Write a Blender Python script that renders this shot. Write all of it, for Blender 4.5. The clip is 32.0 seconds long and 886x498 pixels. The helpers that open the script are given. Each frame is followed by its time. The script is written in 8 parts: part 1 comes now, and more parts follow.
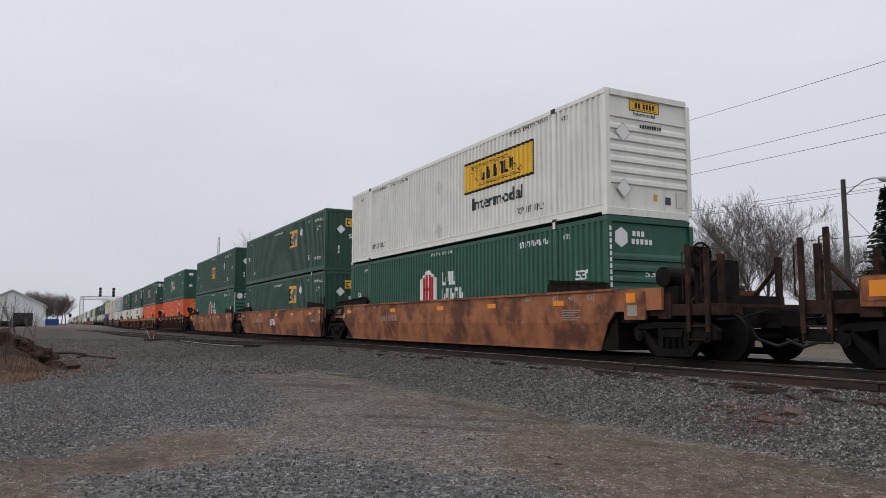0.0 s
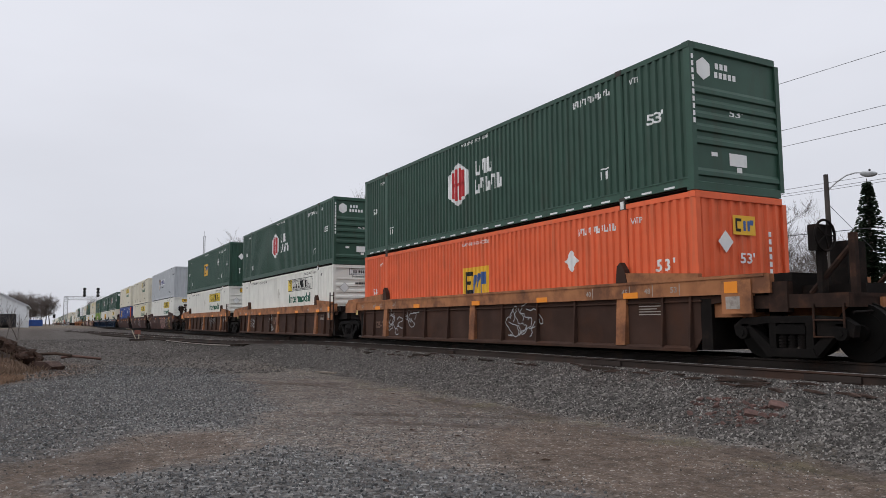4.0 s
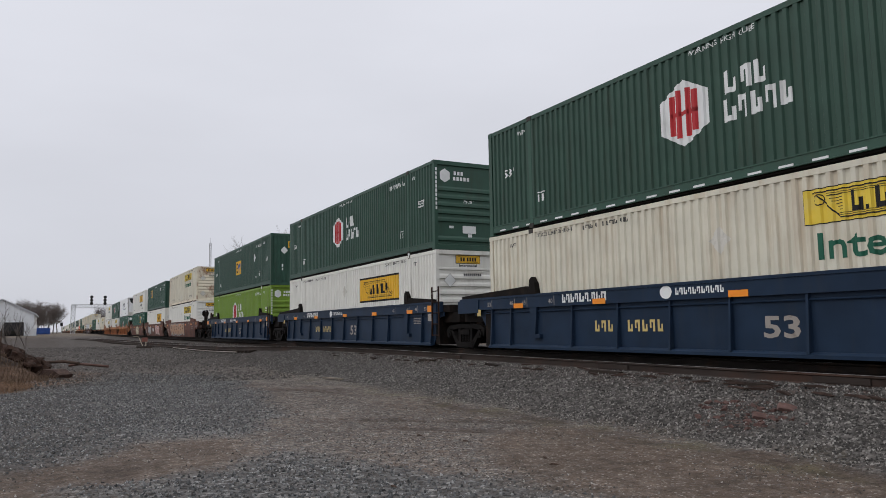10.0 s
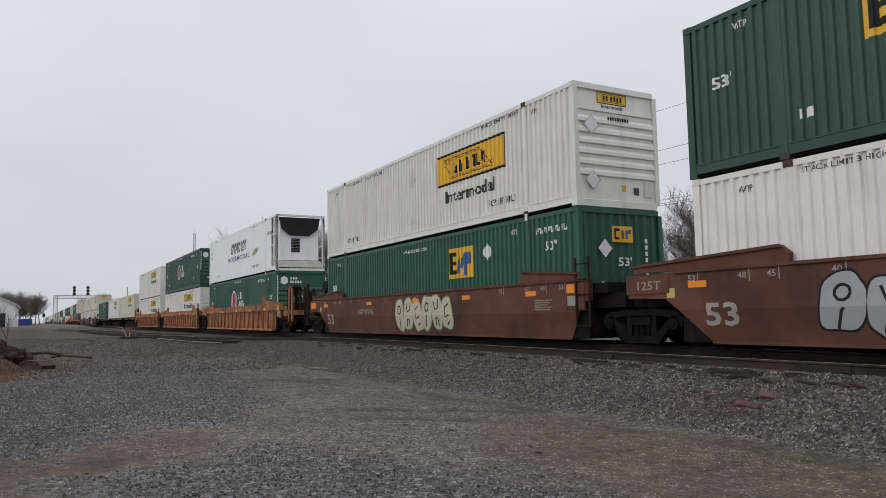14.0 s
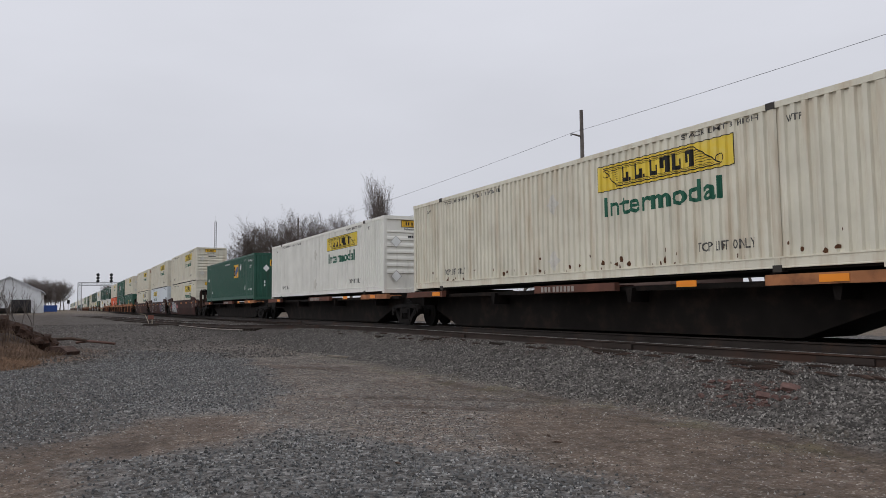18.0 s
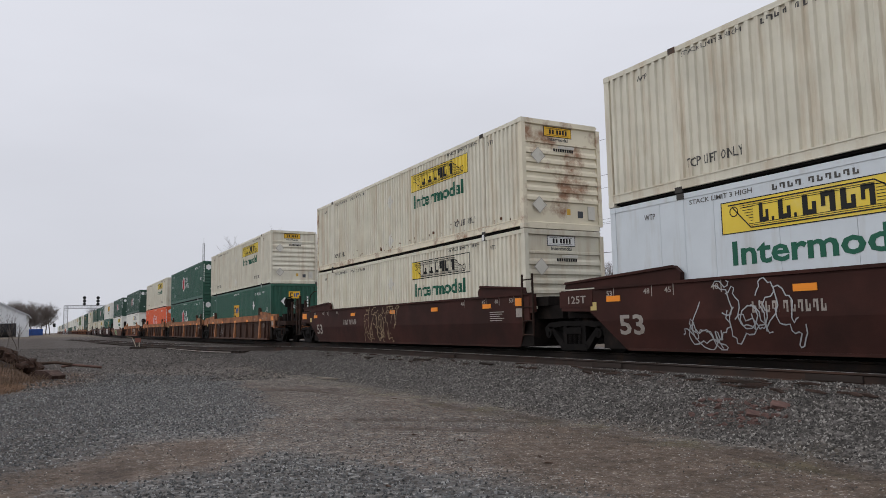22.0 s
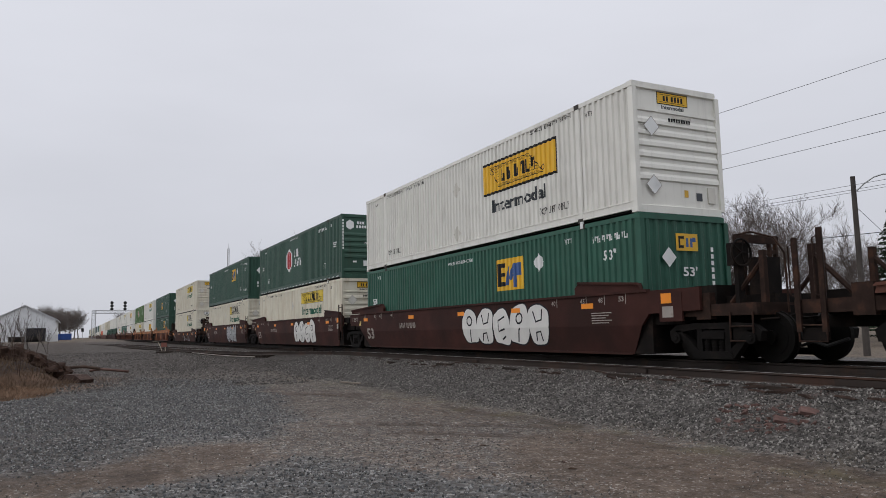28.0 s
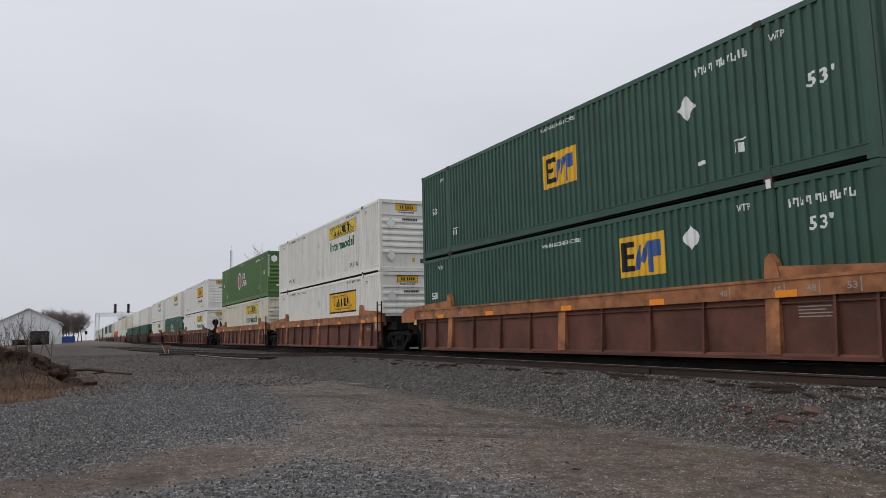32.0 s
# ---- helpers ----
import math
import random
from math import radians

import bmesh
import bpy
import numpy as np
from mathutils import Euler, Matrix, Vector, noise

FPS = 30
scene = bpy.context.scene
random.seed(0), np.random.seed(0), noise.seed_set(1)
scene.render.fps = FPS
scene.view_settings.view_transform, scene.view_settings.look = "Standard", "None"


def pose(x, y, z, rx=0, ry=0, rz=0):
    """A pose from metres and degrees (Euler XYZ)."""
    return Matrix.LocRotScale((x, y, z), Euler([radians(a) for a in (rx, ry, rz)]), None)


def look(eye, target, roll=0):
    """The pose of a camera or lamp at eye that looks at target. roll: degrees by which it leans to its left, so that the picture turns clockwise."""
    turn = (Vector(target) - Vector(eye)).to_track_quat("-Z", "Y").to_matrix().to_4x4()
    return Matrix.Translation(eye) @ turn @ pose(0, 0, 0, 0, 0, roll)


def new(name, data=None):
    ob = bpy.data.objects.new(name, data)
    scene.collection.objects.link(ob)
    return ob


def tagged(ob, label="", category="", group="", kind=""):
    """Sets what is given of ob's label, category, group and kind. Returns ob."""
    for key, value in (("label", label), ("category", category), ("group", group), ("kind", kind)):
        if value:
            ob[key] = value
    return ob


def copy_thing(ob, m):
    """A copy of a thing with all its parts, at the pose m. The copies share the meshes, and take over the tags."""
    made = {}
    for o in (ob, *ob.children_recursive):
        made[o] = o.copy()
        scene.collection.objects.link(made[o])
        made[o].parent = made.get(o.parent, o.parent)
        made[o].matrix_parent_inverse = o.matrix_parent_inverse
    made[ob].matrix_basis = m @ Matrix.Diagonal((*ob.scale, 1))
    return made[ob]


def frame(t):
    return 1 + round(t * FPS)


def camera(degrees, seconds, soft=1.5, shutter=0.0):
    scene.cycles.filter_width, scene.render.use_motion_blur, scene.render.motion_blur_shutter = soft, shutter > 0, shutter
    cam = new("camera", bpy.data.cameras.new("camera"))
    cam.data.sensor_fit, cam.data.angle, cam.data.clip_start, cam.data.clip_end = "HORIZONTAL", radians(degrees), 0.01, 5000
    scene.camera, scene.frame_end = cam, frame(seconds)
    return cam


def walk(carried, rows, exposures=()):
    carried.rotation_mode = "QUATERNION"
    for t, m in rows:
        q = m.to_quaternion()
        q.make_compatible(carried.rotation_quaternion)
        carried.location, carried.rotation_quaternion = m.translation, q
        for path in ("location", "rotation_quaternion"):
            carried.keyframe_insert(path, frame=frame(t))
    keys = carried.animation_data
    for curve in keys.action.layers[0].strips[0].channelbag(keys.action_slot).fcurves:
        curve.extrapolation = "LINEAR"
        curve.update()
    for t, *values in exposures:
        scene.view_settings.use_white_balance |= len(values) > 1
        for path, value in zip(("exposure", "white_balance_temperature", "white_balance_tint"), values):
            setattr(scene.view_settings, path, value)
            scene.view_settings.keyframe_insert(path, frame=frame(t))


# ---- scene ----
# World: x along the track (the train runs towards +x), y away from the viewer, z up from the rail head.
EYE = 0.69
cam = camera(62.4, 32.0, soft=0.75)
VIEW = [
    (0.0, 62.48, 5.85, 0.09), (0.5, 62.19, 5.83, 0.33), (1.0, 61.96, 5.59, 0.19), (1.5, 61.74, 5.24, -0.03),
    (2.0, 62.54, 5.68, -0.2), (2.5, 62.6, 5.75, -0.62), (4.5, 61.29, 5.6, -0.34), (5.0, 61.9, 5.36, -0.11),
    (5.5, 60.98, 5.71, -0.24), (6.0, 60.94, 6.25, -0.15), (6.5, 61.49, 6.26, 0.02), (7.0, 62.04, 6.45, -0.16),
    (7.5, 62.02, 6.43, -0.62), (8.0, 62.23, 6.23, -0.63), (8.5, 61.56, 5.76, -0.55), (9.0, 61.76, 5.92, -0.83),
    (9.5, 61.81, 5.91, -0.85), (10.0, 61.88, 6.02, -0.9), (10.5, 61.74, 5.6, -1.46), (11.0, 62.1, 5.7, -1.54),
    (11.5, 62.32, 6.1, -1.47), (12.0, 62.68, 5.78, -1.22), (12.5, 62.59, 5.76, -1.12), (13.0, 61.64, 6.07, -1.07),
    (13.5, 61.06, 5.79, -1.09), (14.0, 60.77, 5.21, -1.06), (14.5, 61.21, 4.34, -1.13), (15.0, 61.37, 4.89, -1.01),
    (15.5, 61.72, 4.73, -0.83), (17.5, 61.95, 3.98, -1.01), (18.0, 62.28, 4.38, -0.69), (18.5, 62.3, 4.83, -0.86),
    (19.0, 62.05, 4.73, -1.1), (19.5, 61.45, 4.81, -1.18), (20.0, 61.55, 4.38, -1.25), (20.5, 61.25, 5.52, -1.19),
    (21.0, 61.14, 5.33, -1.44), (21.5, 61.04, 5.49, -1.22), (22.0, 61.41, 5.96, -1.14), (22.5, 61.76, 5.99, -1.09),
    (23.0, 61.74, 6.24, -0.59), (23.5, 62.19, 6.01, -0.82), (24.0, 62.98, 5.97, -0.97), (24.5, 62.85, 6.47, -0.69),
    (26.5, 63.29, 6.1, -0.97), (27.0, 63.06, 6.23, -1.12), (27.5, 63.31, 6.28, -1.05), (28.0, 63.17, 6.36, -1.13),
    (28.5, 63.25, 6.57, -1.12), (29.0, 63.24, 6.45, -1.3), (29.5, 63.04, 6.7, -1.18), (30.0, 62.98, 6.31, -1.12),
    (30.5, 63.07, 6.3, -1.13), (31.0, 62.97, 6.25, -0.93), (31.5, 63.46, 6.51, -1.12), (32.0, 63.37, 6.44, -1.4),
]
walk(cam, [(t, pose(0, 0, EYE, 0, 0, yaw) @ pose(0, 0, 0, 90 + pitch) @ pose(0, 0, 0, 0, 0, roll))
           for t, yaw, pitch, roll in VIEW],
     [(0, 0.0), (1, 0.02), (2, 0.08), (5, 0.10), (6, 0.03), (7, -0.05), (8, -0.07), (9, 0.0), (15.5, 0.0), (18, -0.07), (19, -0.13), (20, -0.07), (21.5, 0.0), (25, 0.0), (28, -0.05), (32, -0.06)])

# ---- light: bright overcast ----
world = bpy.data.worlds.new("overcast")
scene.world = world
world.use_nodes = True
wn, wl = world.node_tree.nodes, world.node_tree.links
wn.clear()
w_out = wn.new("ShaderNodeOutputWorld")
w_bg = wn.new("ShaderNodeBackground")
w_sky = wn.new("ShaderNodeTexSky")
w_sky.sky_type, w_sky.sun_disc = "NISHITA", False
w_sky.sun_elevation, w_sky.sun_rotation = radians(38), radians(205)
w_grey = wn.new("ShaderNodeHueSaturation")
w_grey.inputs["Saturation"].default_value = 0.25
w_grey.inputs["Value"].default_value = 0.08
wl.new(w_sky.outputs[0], w_grey.inputs["Color"])
w_co = wn.new("ShaderNodeTexCoord")
w_sep = wn.new("ShaderNodeSeparateXYZ")
wl.new(w_co.outputs["Generated"], w_sep.inputs[0])
w_ramp = wn.new("ShaderNodeValToRGB")
w_ramp.color_ramp.elements[0].position, w_ramp.color_ramp.elements[0].color = 0.0, (0.62, 0.635, 0.70, 1)
w_ramp.color_ramp.elements[1].position, w_ramp.color_ramp.elements[1].color = 1.0, (1.7, 1.72, 1.82, 1)
for p_, c_ in ((0.12, (0.67, 0.685, 0.755)), (0.42, (0.80, 0.815, 0.892)), (0.62, (1.15, 1.17, 1.26))):
    e_ = w_ramp.color_ramp.elements.new(p_)
    e_.color = (*c_, 1)
wl.new(w_sep.outputs["Z"], w_ramp.inputs[0])
w_noise = wn.new("ShaderNodeTexNoise")
w_noise.inputs["Scale"].default_value, w_noise.inputs["Detail"].default_value = 2.2, 4
w_map = wn.new("ShaderNodeMapping")
w_map.inputs["Scale"].default_value = (1, 1, 3.5)
wl.new(w_co.outputs["Generated"], w_map.inputs[0])
wl.new(w_map.outputs[0], w_noise.inputs["Vector"])
w_rng = wn.new("ShaderNodeMapRange")
w_rng.inputs[3].default_value, w_rng.inputs[4].default_value = 0.90, 1.10
wl.new(w_noise.outputs[0], w_rng.inputs[0])
w_mul = wn.new("ShaderNodeMix")
w_mul.data_type, w_mul.blend_type = "RGBA", "MULTIPLY"
w_mul.inputs[0].default_value = 1.0
wl.new(w_ramp.outputs[0], w_mul.inputs[6])
wl.new(w_rng.outputs[0], w_mul.inputs[7])
w_add = wn.new("ShaderNodeMix")
w_add.data_type = "RGBA"
w_add.inputs[0].default_value = 0.12
wl.new(w_mul.outputs[2], w_add.inputs[6])
wl.new(w_grey.outputs[0], w_add.inputs[7])
wl.new(w_add.outputs[2], w_bg.inputs[0])
w_bg.inputs[1].default_value = 1.0
wl.new(w_bg.outputs[0], w_out.inputs[0])
sun = new("sun", bpy.data.lights.new("sun", "SUN"))
sun.data.energy, sun.data.angle, sun.data.color = 0.5, radians(40), (1.0, 0.97, 0.93)
sun.matrix_world = look((-10, -30, 26), (0, 10, 0))


# ---- materials ----
MATS = {}


def mat(name, color, rough=0.6, metal=0.0, var=0.12, scale=1.5, dirt=None, dirt_amt=0.0, dirt_scale=1.2, bump=0.0,
        bump_scale=60, streak=False, rnd=0.0, lo=0.52, hi=0.72, spec=None):
    """Painted or natural surface: base colour, broad variation, fine grain, dirt patches or downward streaks."""
    if name in MATS:
        return MATS[name]
    m = bpy.data.materials.new(name)
    m.use_nodes = True
    n, l = m.node_tree.nodes, m.node_tree.links
    b = n["Principled BSDF"]
    b.inputs["Roughness"].default_value, b.inputs["Metallic"].default_value = rough, metal
    b.inputs["Specular IOR Level"].default_value = spec if spec is not None else 0.12 if max(color) < 0.07 else 0.3
    co = n.new("ShaderNodeTexCoord")
    n1 = n.new("ShaderNodeTexNoise")
    n1.inputs["Scale"].default_value, n1.inputs["Detail"].default_value = scale, 6
    inf0 = n.new("ShaderNodeObjectInfo")
    far = n.new("ShaderNodeVectorMath")
    far.operation = "MULTIPLY"
    far.inputs[1].default_value = (53.0, 31.0, 17.0)
    l.new(inf0.outputs["Random"], far.inputs[0])
    shifted = n.new("ShaderNodeVectorMath")
    l.new(co.outputs["Object"], shifted.inputs[0])
    l.new(far.outputs[0], shifted.inputs[1])
    l.new(shifted.outputs[0], n1.inputs["Vector"])
    r1 = n.new("ShaderNodeMapRange")
    r1.inputs[1].default_value, r1.inputs[2].default_value = 0.3, 0.7
    r1.inputs[3].default_value, r1.inputs[4].default_value = 1 - var, 1 + var
    l.new(n1.outputs[0], r1.inputs[0])
    mul = n.new("ShaderNodeMix")
    mul.data_type, mul.blend_type = "RGBA", "MULTIPLY"
    mul.inputs[0].default_value = 1.0
    mul.inputs[6].default_value = (*color, 1)
    l.new(r1.outputs[0], mul.inputs[7])
    last = mul.outputs[2]
    if rnd:
        inf = n.new("ShaderNodeObjectInfo")
        r2 = n.new("ShaderNodeMapRange")
        r2.inputs[3].default_value, r2.inputs[4].default_value = 1 - rnd, 1 + rnd
        l.new(inf.outputs["Random"], r2.inputs[0])
        m2 = n.new("ShaderNodeMix")
        m2.data_type, m2.blend_type = "RGBA", "MULTIPLY"
        m2.inputs[0].default_value = 1.0
        l.new(last, m2.inputs[6])
        l.new(r2.outputs[0], m2.inputs[7])
        last = m2.outputs[2]
    if dirt:
        mp = n.new("ShaderNodeMapping")
        mp.inputs["Scale"].default_value = (3.0, 3.0, 0.35) if streak else (1, 1, 1)
        l.new(shifted.outputs[0], mp.inputs[0])
        n2 = n.new("ShaderNodeTexNoise")
        n2.inputs["Scale"].default_value, n2.inputs["Detail"].default_value = dirt_scale, 8
        n2.inputs["Roughness"].default_value = 0.65
        l.new(mp.outputs[0], n2.inputs["Vector"])
        r3 = n.new("ShaderNodeMapRange")
        r3.inputs[1].default_value, r3.inputs[2].default_value = lo, hi
        r3.inputs[3].default_value, r3.inputs[4].default_value = 0, dirt_amt
        l.new(n2.outputs[0], r3.inputs[0])
        m3 = n.new("ShaderNodeMix")
        m3.data_type = "RGBA"
        m3.inputs[7].default_value = (*dirt, 1)
        l.new(r3.outputs[0], m3.inputs[0])
        l.new(last, m3.inputs[6])
        last = m3.outputs[2]
    l.new(last, b.inputs["Base Color"])
    if bump:
        n3 = n.new("ShaderNodeTexNoise")
        n3.inputs["Scale"].default_value, n3.inputs["Detail"].default_value = bump_scale, 3
        l.new(co.outputs["Object"], n3.inputs["Vector"])
        bp = n.new("ShaderNodeBump")
        bp.inputs["Strength"].default_value, bp.inputs["Distance"].default_value = bump, 0.02
        l.new(n3.outputs[0], bp.inputs["Height"])
        l.new(bp.outputs[0], b.inputs["Normal"])
    MATS[name] = m
    return m


GRIME, RUST, SOOT = (0.16, 0.13, 0.10), (0.22, 0.085, 0.035), (0.03, 0.027, 0.025)
PAINT = {
    "white": mat("paint_white", (0.72, 0.71, 0.655), 0.55, var=0.05, dirt=GRIME, dirt_amt=0.22, streak=True, rnd=0.04),
    "cream": mat("paint_cream", (0.63, 0.60, 0.495), 0.6, var=0.08, dirt=(0.38, 0.25, 0.13), dirt_amt=0.5, streak=True, rnd=0.05, lo=0.48),
    "bright": mat("paint_bright_white", (0.79, 0.80, 0.80), 0.4, var=0.04, dirt=GRIME, dirt_amt=0.2, streak=True),
    "green": mat("paint_green", (0.025, 0.094, 0.064), 0.5, var=0.12, dirt=(0.035, 0.05, 0.035), dirt_amt=0.5, streak=True, rnd=0.12),
    "dark_green": mat("paint_dark_green", (0.029, 0.074, 0.052), 0.5, var=0.12, dirt=(0.035, 0.045, 0.03), dirt_amt=0.5, streak=True, rnd=0.12),
    "lime": mat("paint_lime", (0.155, 0.26, 0.026), 0.5, var=0.08, dirt=GRIME, dirt_amt=0.3, streak=True),
    "olive": mat("paint_olive_green", (0.07, 0.15, 0.04), 0.5, var=0.08, dirt=GRIME, dirt_amt=0.3, streak=True),
    "orange": mat("paint_orange", (0.70, 0.125, 0.045), 0.55, var=0.08, dirt=(0.35, 0.12, 0.06), dirt_amt=0.5, streak=True),
    "blue": mat("paint_blue", (0.022, 0.062, 0.235), 0.55, var=0.16, dirt=(0.022, 0.035, 0.10), dirt_amt=0.6, dirt_scale=0.9, streak=True),
    "worn": mat("paint_worn_cream", (0.69, 0.63, 0.49), 0.7, var=0.08, dirt=(0.24, 0.10, 0.045), dirt_amt=0.85, dirt_scale=1.3, lo=0.50, hi=0.64),
    "pale": mat("paint_pale_blue", (0.58, 0.625, 0.655), 0.45, var=0.05, dirt=(0.40, 0.38, 0.34), dirt_amt=0.4, streak=True),
    "grey": mat("paint_grey", (0.43, 0.45, 0.47), 0.5, var=0.05, dirt=GRIME, dirt_amt=0.25, streak=True),
}
CAR = {
    "rust_orange": mat("car_rust_orange", (0.29, 0.110, 0.050), 0.8, var=0.32, scale=2.2, dirt=(0.075, 0.029, 0.018), dirt_amt=0.85, dirt_scale=0.75, bump=0.15, lo=0.47, hi=0.58),
    "orange_brown": mat("car_orange_brown", (0.32, 0.132, 0.056), 0.75, var=0.25, scale=2.5, dirt=(0.10, 0.042, 0.024), dirt_amt=0.8, dirt_scale=1.3, bump=0.12, lo=0.47, hi=0.64),
    "brown": mat("car_brown", (0.050, 0.019, 0.015), 0.7, var=0.2, dirt=(0.024, 0.012, 0.010), dirt_amt=0.8, dirt_scale=0.6, bump=0.1, lo=0.42, hi=0.62),
    "red_brown": mat("car_red_brown", (0.125, 0.048, 0.031), 0.75, var=0.2, dirt=(0.055, 0.024, 0.017), dirt_amt=0.8, dirt_scale=0.6, bump=0.1, lo=0.42, hi=0.62),
    "dark_brown": mat("car_dark_brown", (0.050, 0.028, 0.021), 0.8, var=0.25, dirt=(0.085, 0.034, 0.017), dirt_amt=0.6, dirt_scale=0.9, bump=0.12, lo=0.50),
    "navy": mat("car_navy", (0.0135, 0.027, 0.052), 0.5, var=0.18, dirt=(0.028, 0.035, 0.044), dirt_amt=0.4, streak=True),
    "black": mat("car_black", (0.025, 0.022, 0.02), 0.8, var=0.2, dirt=(0.06, 0.035, 0.025), dirt_amt=0.6),
}
# oily black steel, coloured darker still for the shade under the cars
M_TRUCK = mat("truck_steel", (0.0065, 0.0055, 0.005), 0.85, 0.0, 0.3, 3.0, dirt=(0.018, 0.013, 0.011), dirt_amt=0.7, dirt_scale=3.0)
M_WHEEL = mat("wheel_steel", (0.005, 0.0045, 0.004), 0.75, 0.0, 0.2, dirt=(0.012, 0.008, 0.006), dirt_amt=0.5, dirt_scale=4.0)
M_YEL = mat("decal_yellow", (0.74, 0.43, 0.03), 0.5, var=0.06, dirt=GRIME, dirt_amt=0.2)
M_PYEL = mat("decal_pale_yellow", (0.73, 0.54, 0.06), 0.5, var=0.08, dirt=(0.64, 0.57, 0.35), dirt_amt=0.45)
M_INK = mat("decal_black", (0.022, 0.022, 0.022), 0.6, var=0.1)
M_SMALL = mat("decal_worn_black", (0.075, 0.072, 0.068), 0.7, var=0.2, dirt=(0.35, 0.33, 0.29), dirt_amt=0.7, dirt_scale=9)
M_TEXTG = mat("decal_dark_green", (0.012, 0.10, 0.06), 0.6, var=0.12)
M_TEXTK = mat("decal_charcoal", (0.05, 0.055, 0.06), 0.6, var=0.12)
M_WHITE = mat("decal_white", (0.72, 0.73, 0.72), 0.55, var=0.06, dirt=GRIME, dirt_amt=0.2)
M_RED = mat("decal_red", (0.45, 0.03, 0.035), 0.55, var=0.08)
M_BLUE = mat("decal_blue", (0.045, 0.10, 0.27), 0.5, var=0.08)
M_REFL = mat("reflector_orange", (0.80, 0.26, 0.02), 0.45, var=0.08)
M_RAIL = mat("rail_steel", (0.035, 0.029, 0.026), 0.6, 0.3, 0.2, dirt=(0.12, 0.06, 0.035), dirt_amt=0.6)
M_HEAD = mat("rail_head", (0.50, 0.50, 0.51), 0.22, 1.0, 0.05)
M_RUSTRAIL = mat("rail_rusty", (0.040, 0.031, 0.027), 0.85, 0.0, 0.3, 0.6, dirt=(0.085, 0.042, 0.028), dirt_amt=0.7, dirt_scale=0.7)
M_TIE = mat("tie_wood", (0.032, 0.025, 0.021), 0.9, 0.0, 0.25, dirt=(0.07, 0.048, 0.036), dirt_amt=0.6, bump=0.5, bump_scale=30, rnd=0.2)


# ---- mesh helpers ----
class Geo:
    """Collects vertices and faces for one mesh."""

    def __init__(self):
        self.v, self.f = [], []

    def box(self, x0, x1, y0, y1, z0, z1):
        k = len(self.v)
        self.v += [(x0, y0, z0), (x1, y0, z0), (x1, y1, z0), (x0, y1, z0), (x0, y0, z1), (x1, y0, z1), (x1, y1, z1), (x0, y1, z1)]
        self.f += [tuple(k + i for i in q) for q in ((0, 3, 2, 1), (4, 5, 6, 7), (0, 1, 5, 4), (1, 2, 6, 5), (2, 3, 7, 6), (3, 0, 4, 7))]
        return self

    def prism(self, pts, a0, a1, axis="y"):
        """A polygon pts in the plane across axis, pushed from a0 to a1."""
        k, n = len(self.v), len(pts)
        for a in (a0, a1):
            for p, q in pts:
                self.v.append({"y": (p, a, q), "x": (a, p, q), "z": (p, q, a)}[axis])
        self.f.append(tuple(range(k, k + n)))
        self.f.append(tuple(range(k + 2 * n - 1, k + n - 1, -1)))
        for i in range(n):
            j = (i + 1) % n
            self.f.append((k + j, k + i, k + n + i, k + n + j))
        return self

    def disc(self, cx, cz, r, y0, y1, n=20):
        return self.prism([(cx + r * math.cos(2 * math.pi * i / n), cz + r * math.sin(2 * math.pi * i / n)) for i in range(n)], y0, y1)

    def rod(self, p, q, r, n=8):
        """A round bar from p to q."""
        p, q = Vector(p), Vector(q)
        d = (q - p).normalized()
        u = d.orthogonal().normalized()
        w = d.cross(u)
        k = len(self.v)
        for c in (p, q):
            for i in range(n):
                a = 2 * math.pi * i / n
                self.v.append(tuple(c + (u * math.cos(a) + w * math.sin(a)) * r))
        self.f += [tuple(k + i for i in range(n))[::-1], tuple(k + n + i for i in range(n))]
        self.f += [(k + i, k + (i + 1) % n, k + n + (i + 1) % n, k + n + i) for i in range(n)]
        return self

    def pipe(self, pts, r, n=8):
        """A bent round bar through pts, in one piece."""
        pts = [Vector(p) for p in pts]
        k, u, last = len(self.v), None, len(pts) - 1
        for i, p in enumerate(pts):
            d = (pts[min(i + 1, last)] - pts[max(i - 1, 0)]).normalized()
            side = d.orthogonal() if u is None else u - d * u.dot(d)
            u = (side if side.length > 1e-3 else d.orthogonal()).normalized()
            w = d.cross(u)
            self.v += [tuple(p + (u * math.cos(2 * math.pi * j / n) + w * math.sin(2 * math.pi * j / n)) * r) for j in range(n)]
        for i in range(last):
            a = k + i * n
            self.f += [(a + j, a + (j + 1) % n, a + n + (j + 1) % n, a + n + j) for j in range(n)]
        self.f += [tuple(range(k, k + n))[::-1], tuple(range(k + last * n, k + last * n + n))]
        return self

    def flat(self, pts, y):
        """One polygon in the plane of x and z."""
        k = len(self.v)
        self.v += [(p, y, q) for p, q in pts]
        self.f.append(tuple(range(k, k + len(pts))))
        return self

    def mesh(self, name, material=None, fix=True):
        me = bpy.data.meshes.new(name)
        me.from_pydata(self.v, [], self.f)
        if fix:
            bm = bmesh.new()
            bm.from_mesh(me)
            bmesh.ops.recalc_face_normals(bm, faces=bm.faces)
            bm.to_mesh(me)
            bm.free()
        if material:
            me.materials.append(material)
        me.update()
        return me


def attach(name, mesh, parent, m=None, label=""):
    """A mesh as a part under its thing."""
    ob = new(name, mesh)
    ob.parent = parent
    if m is not None:
        ob.matrix_basis = m
    if label:
        ob["label"] = label
    return ob


CACHE = {}


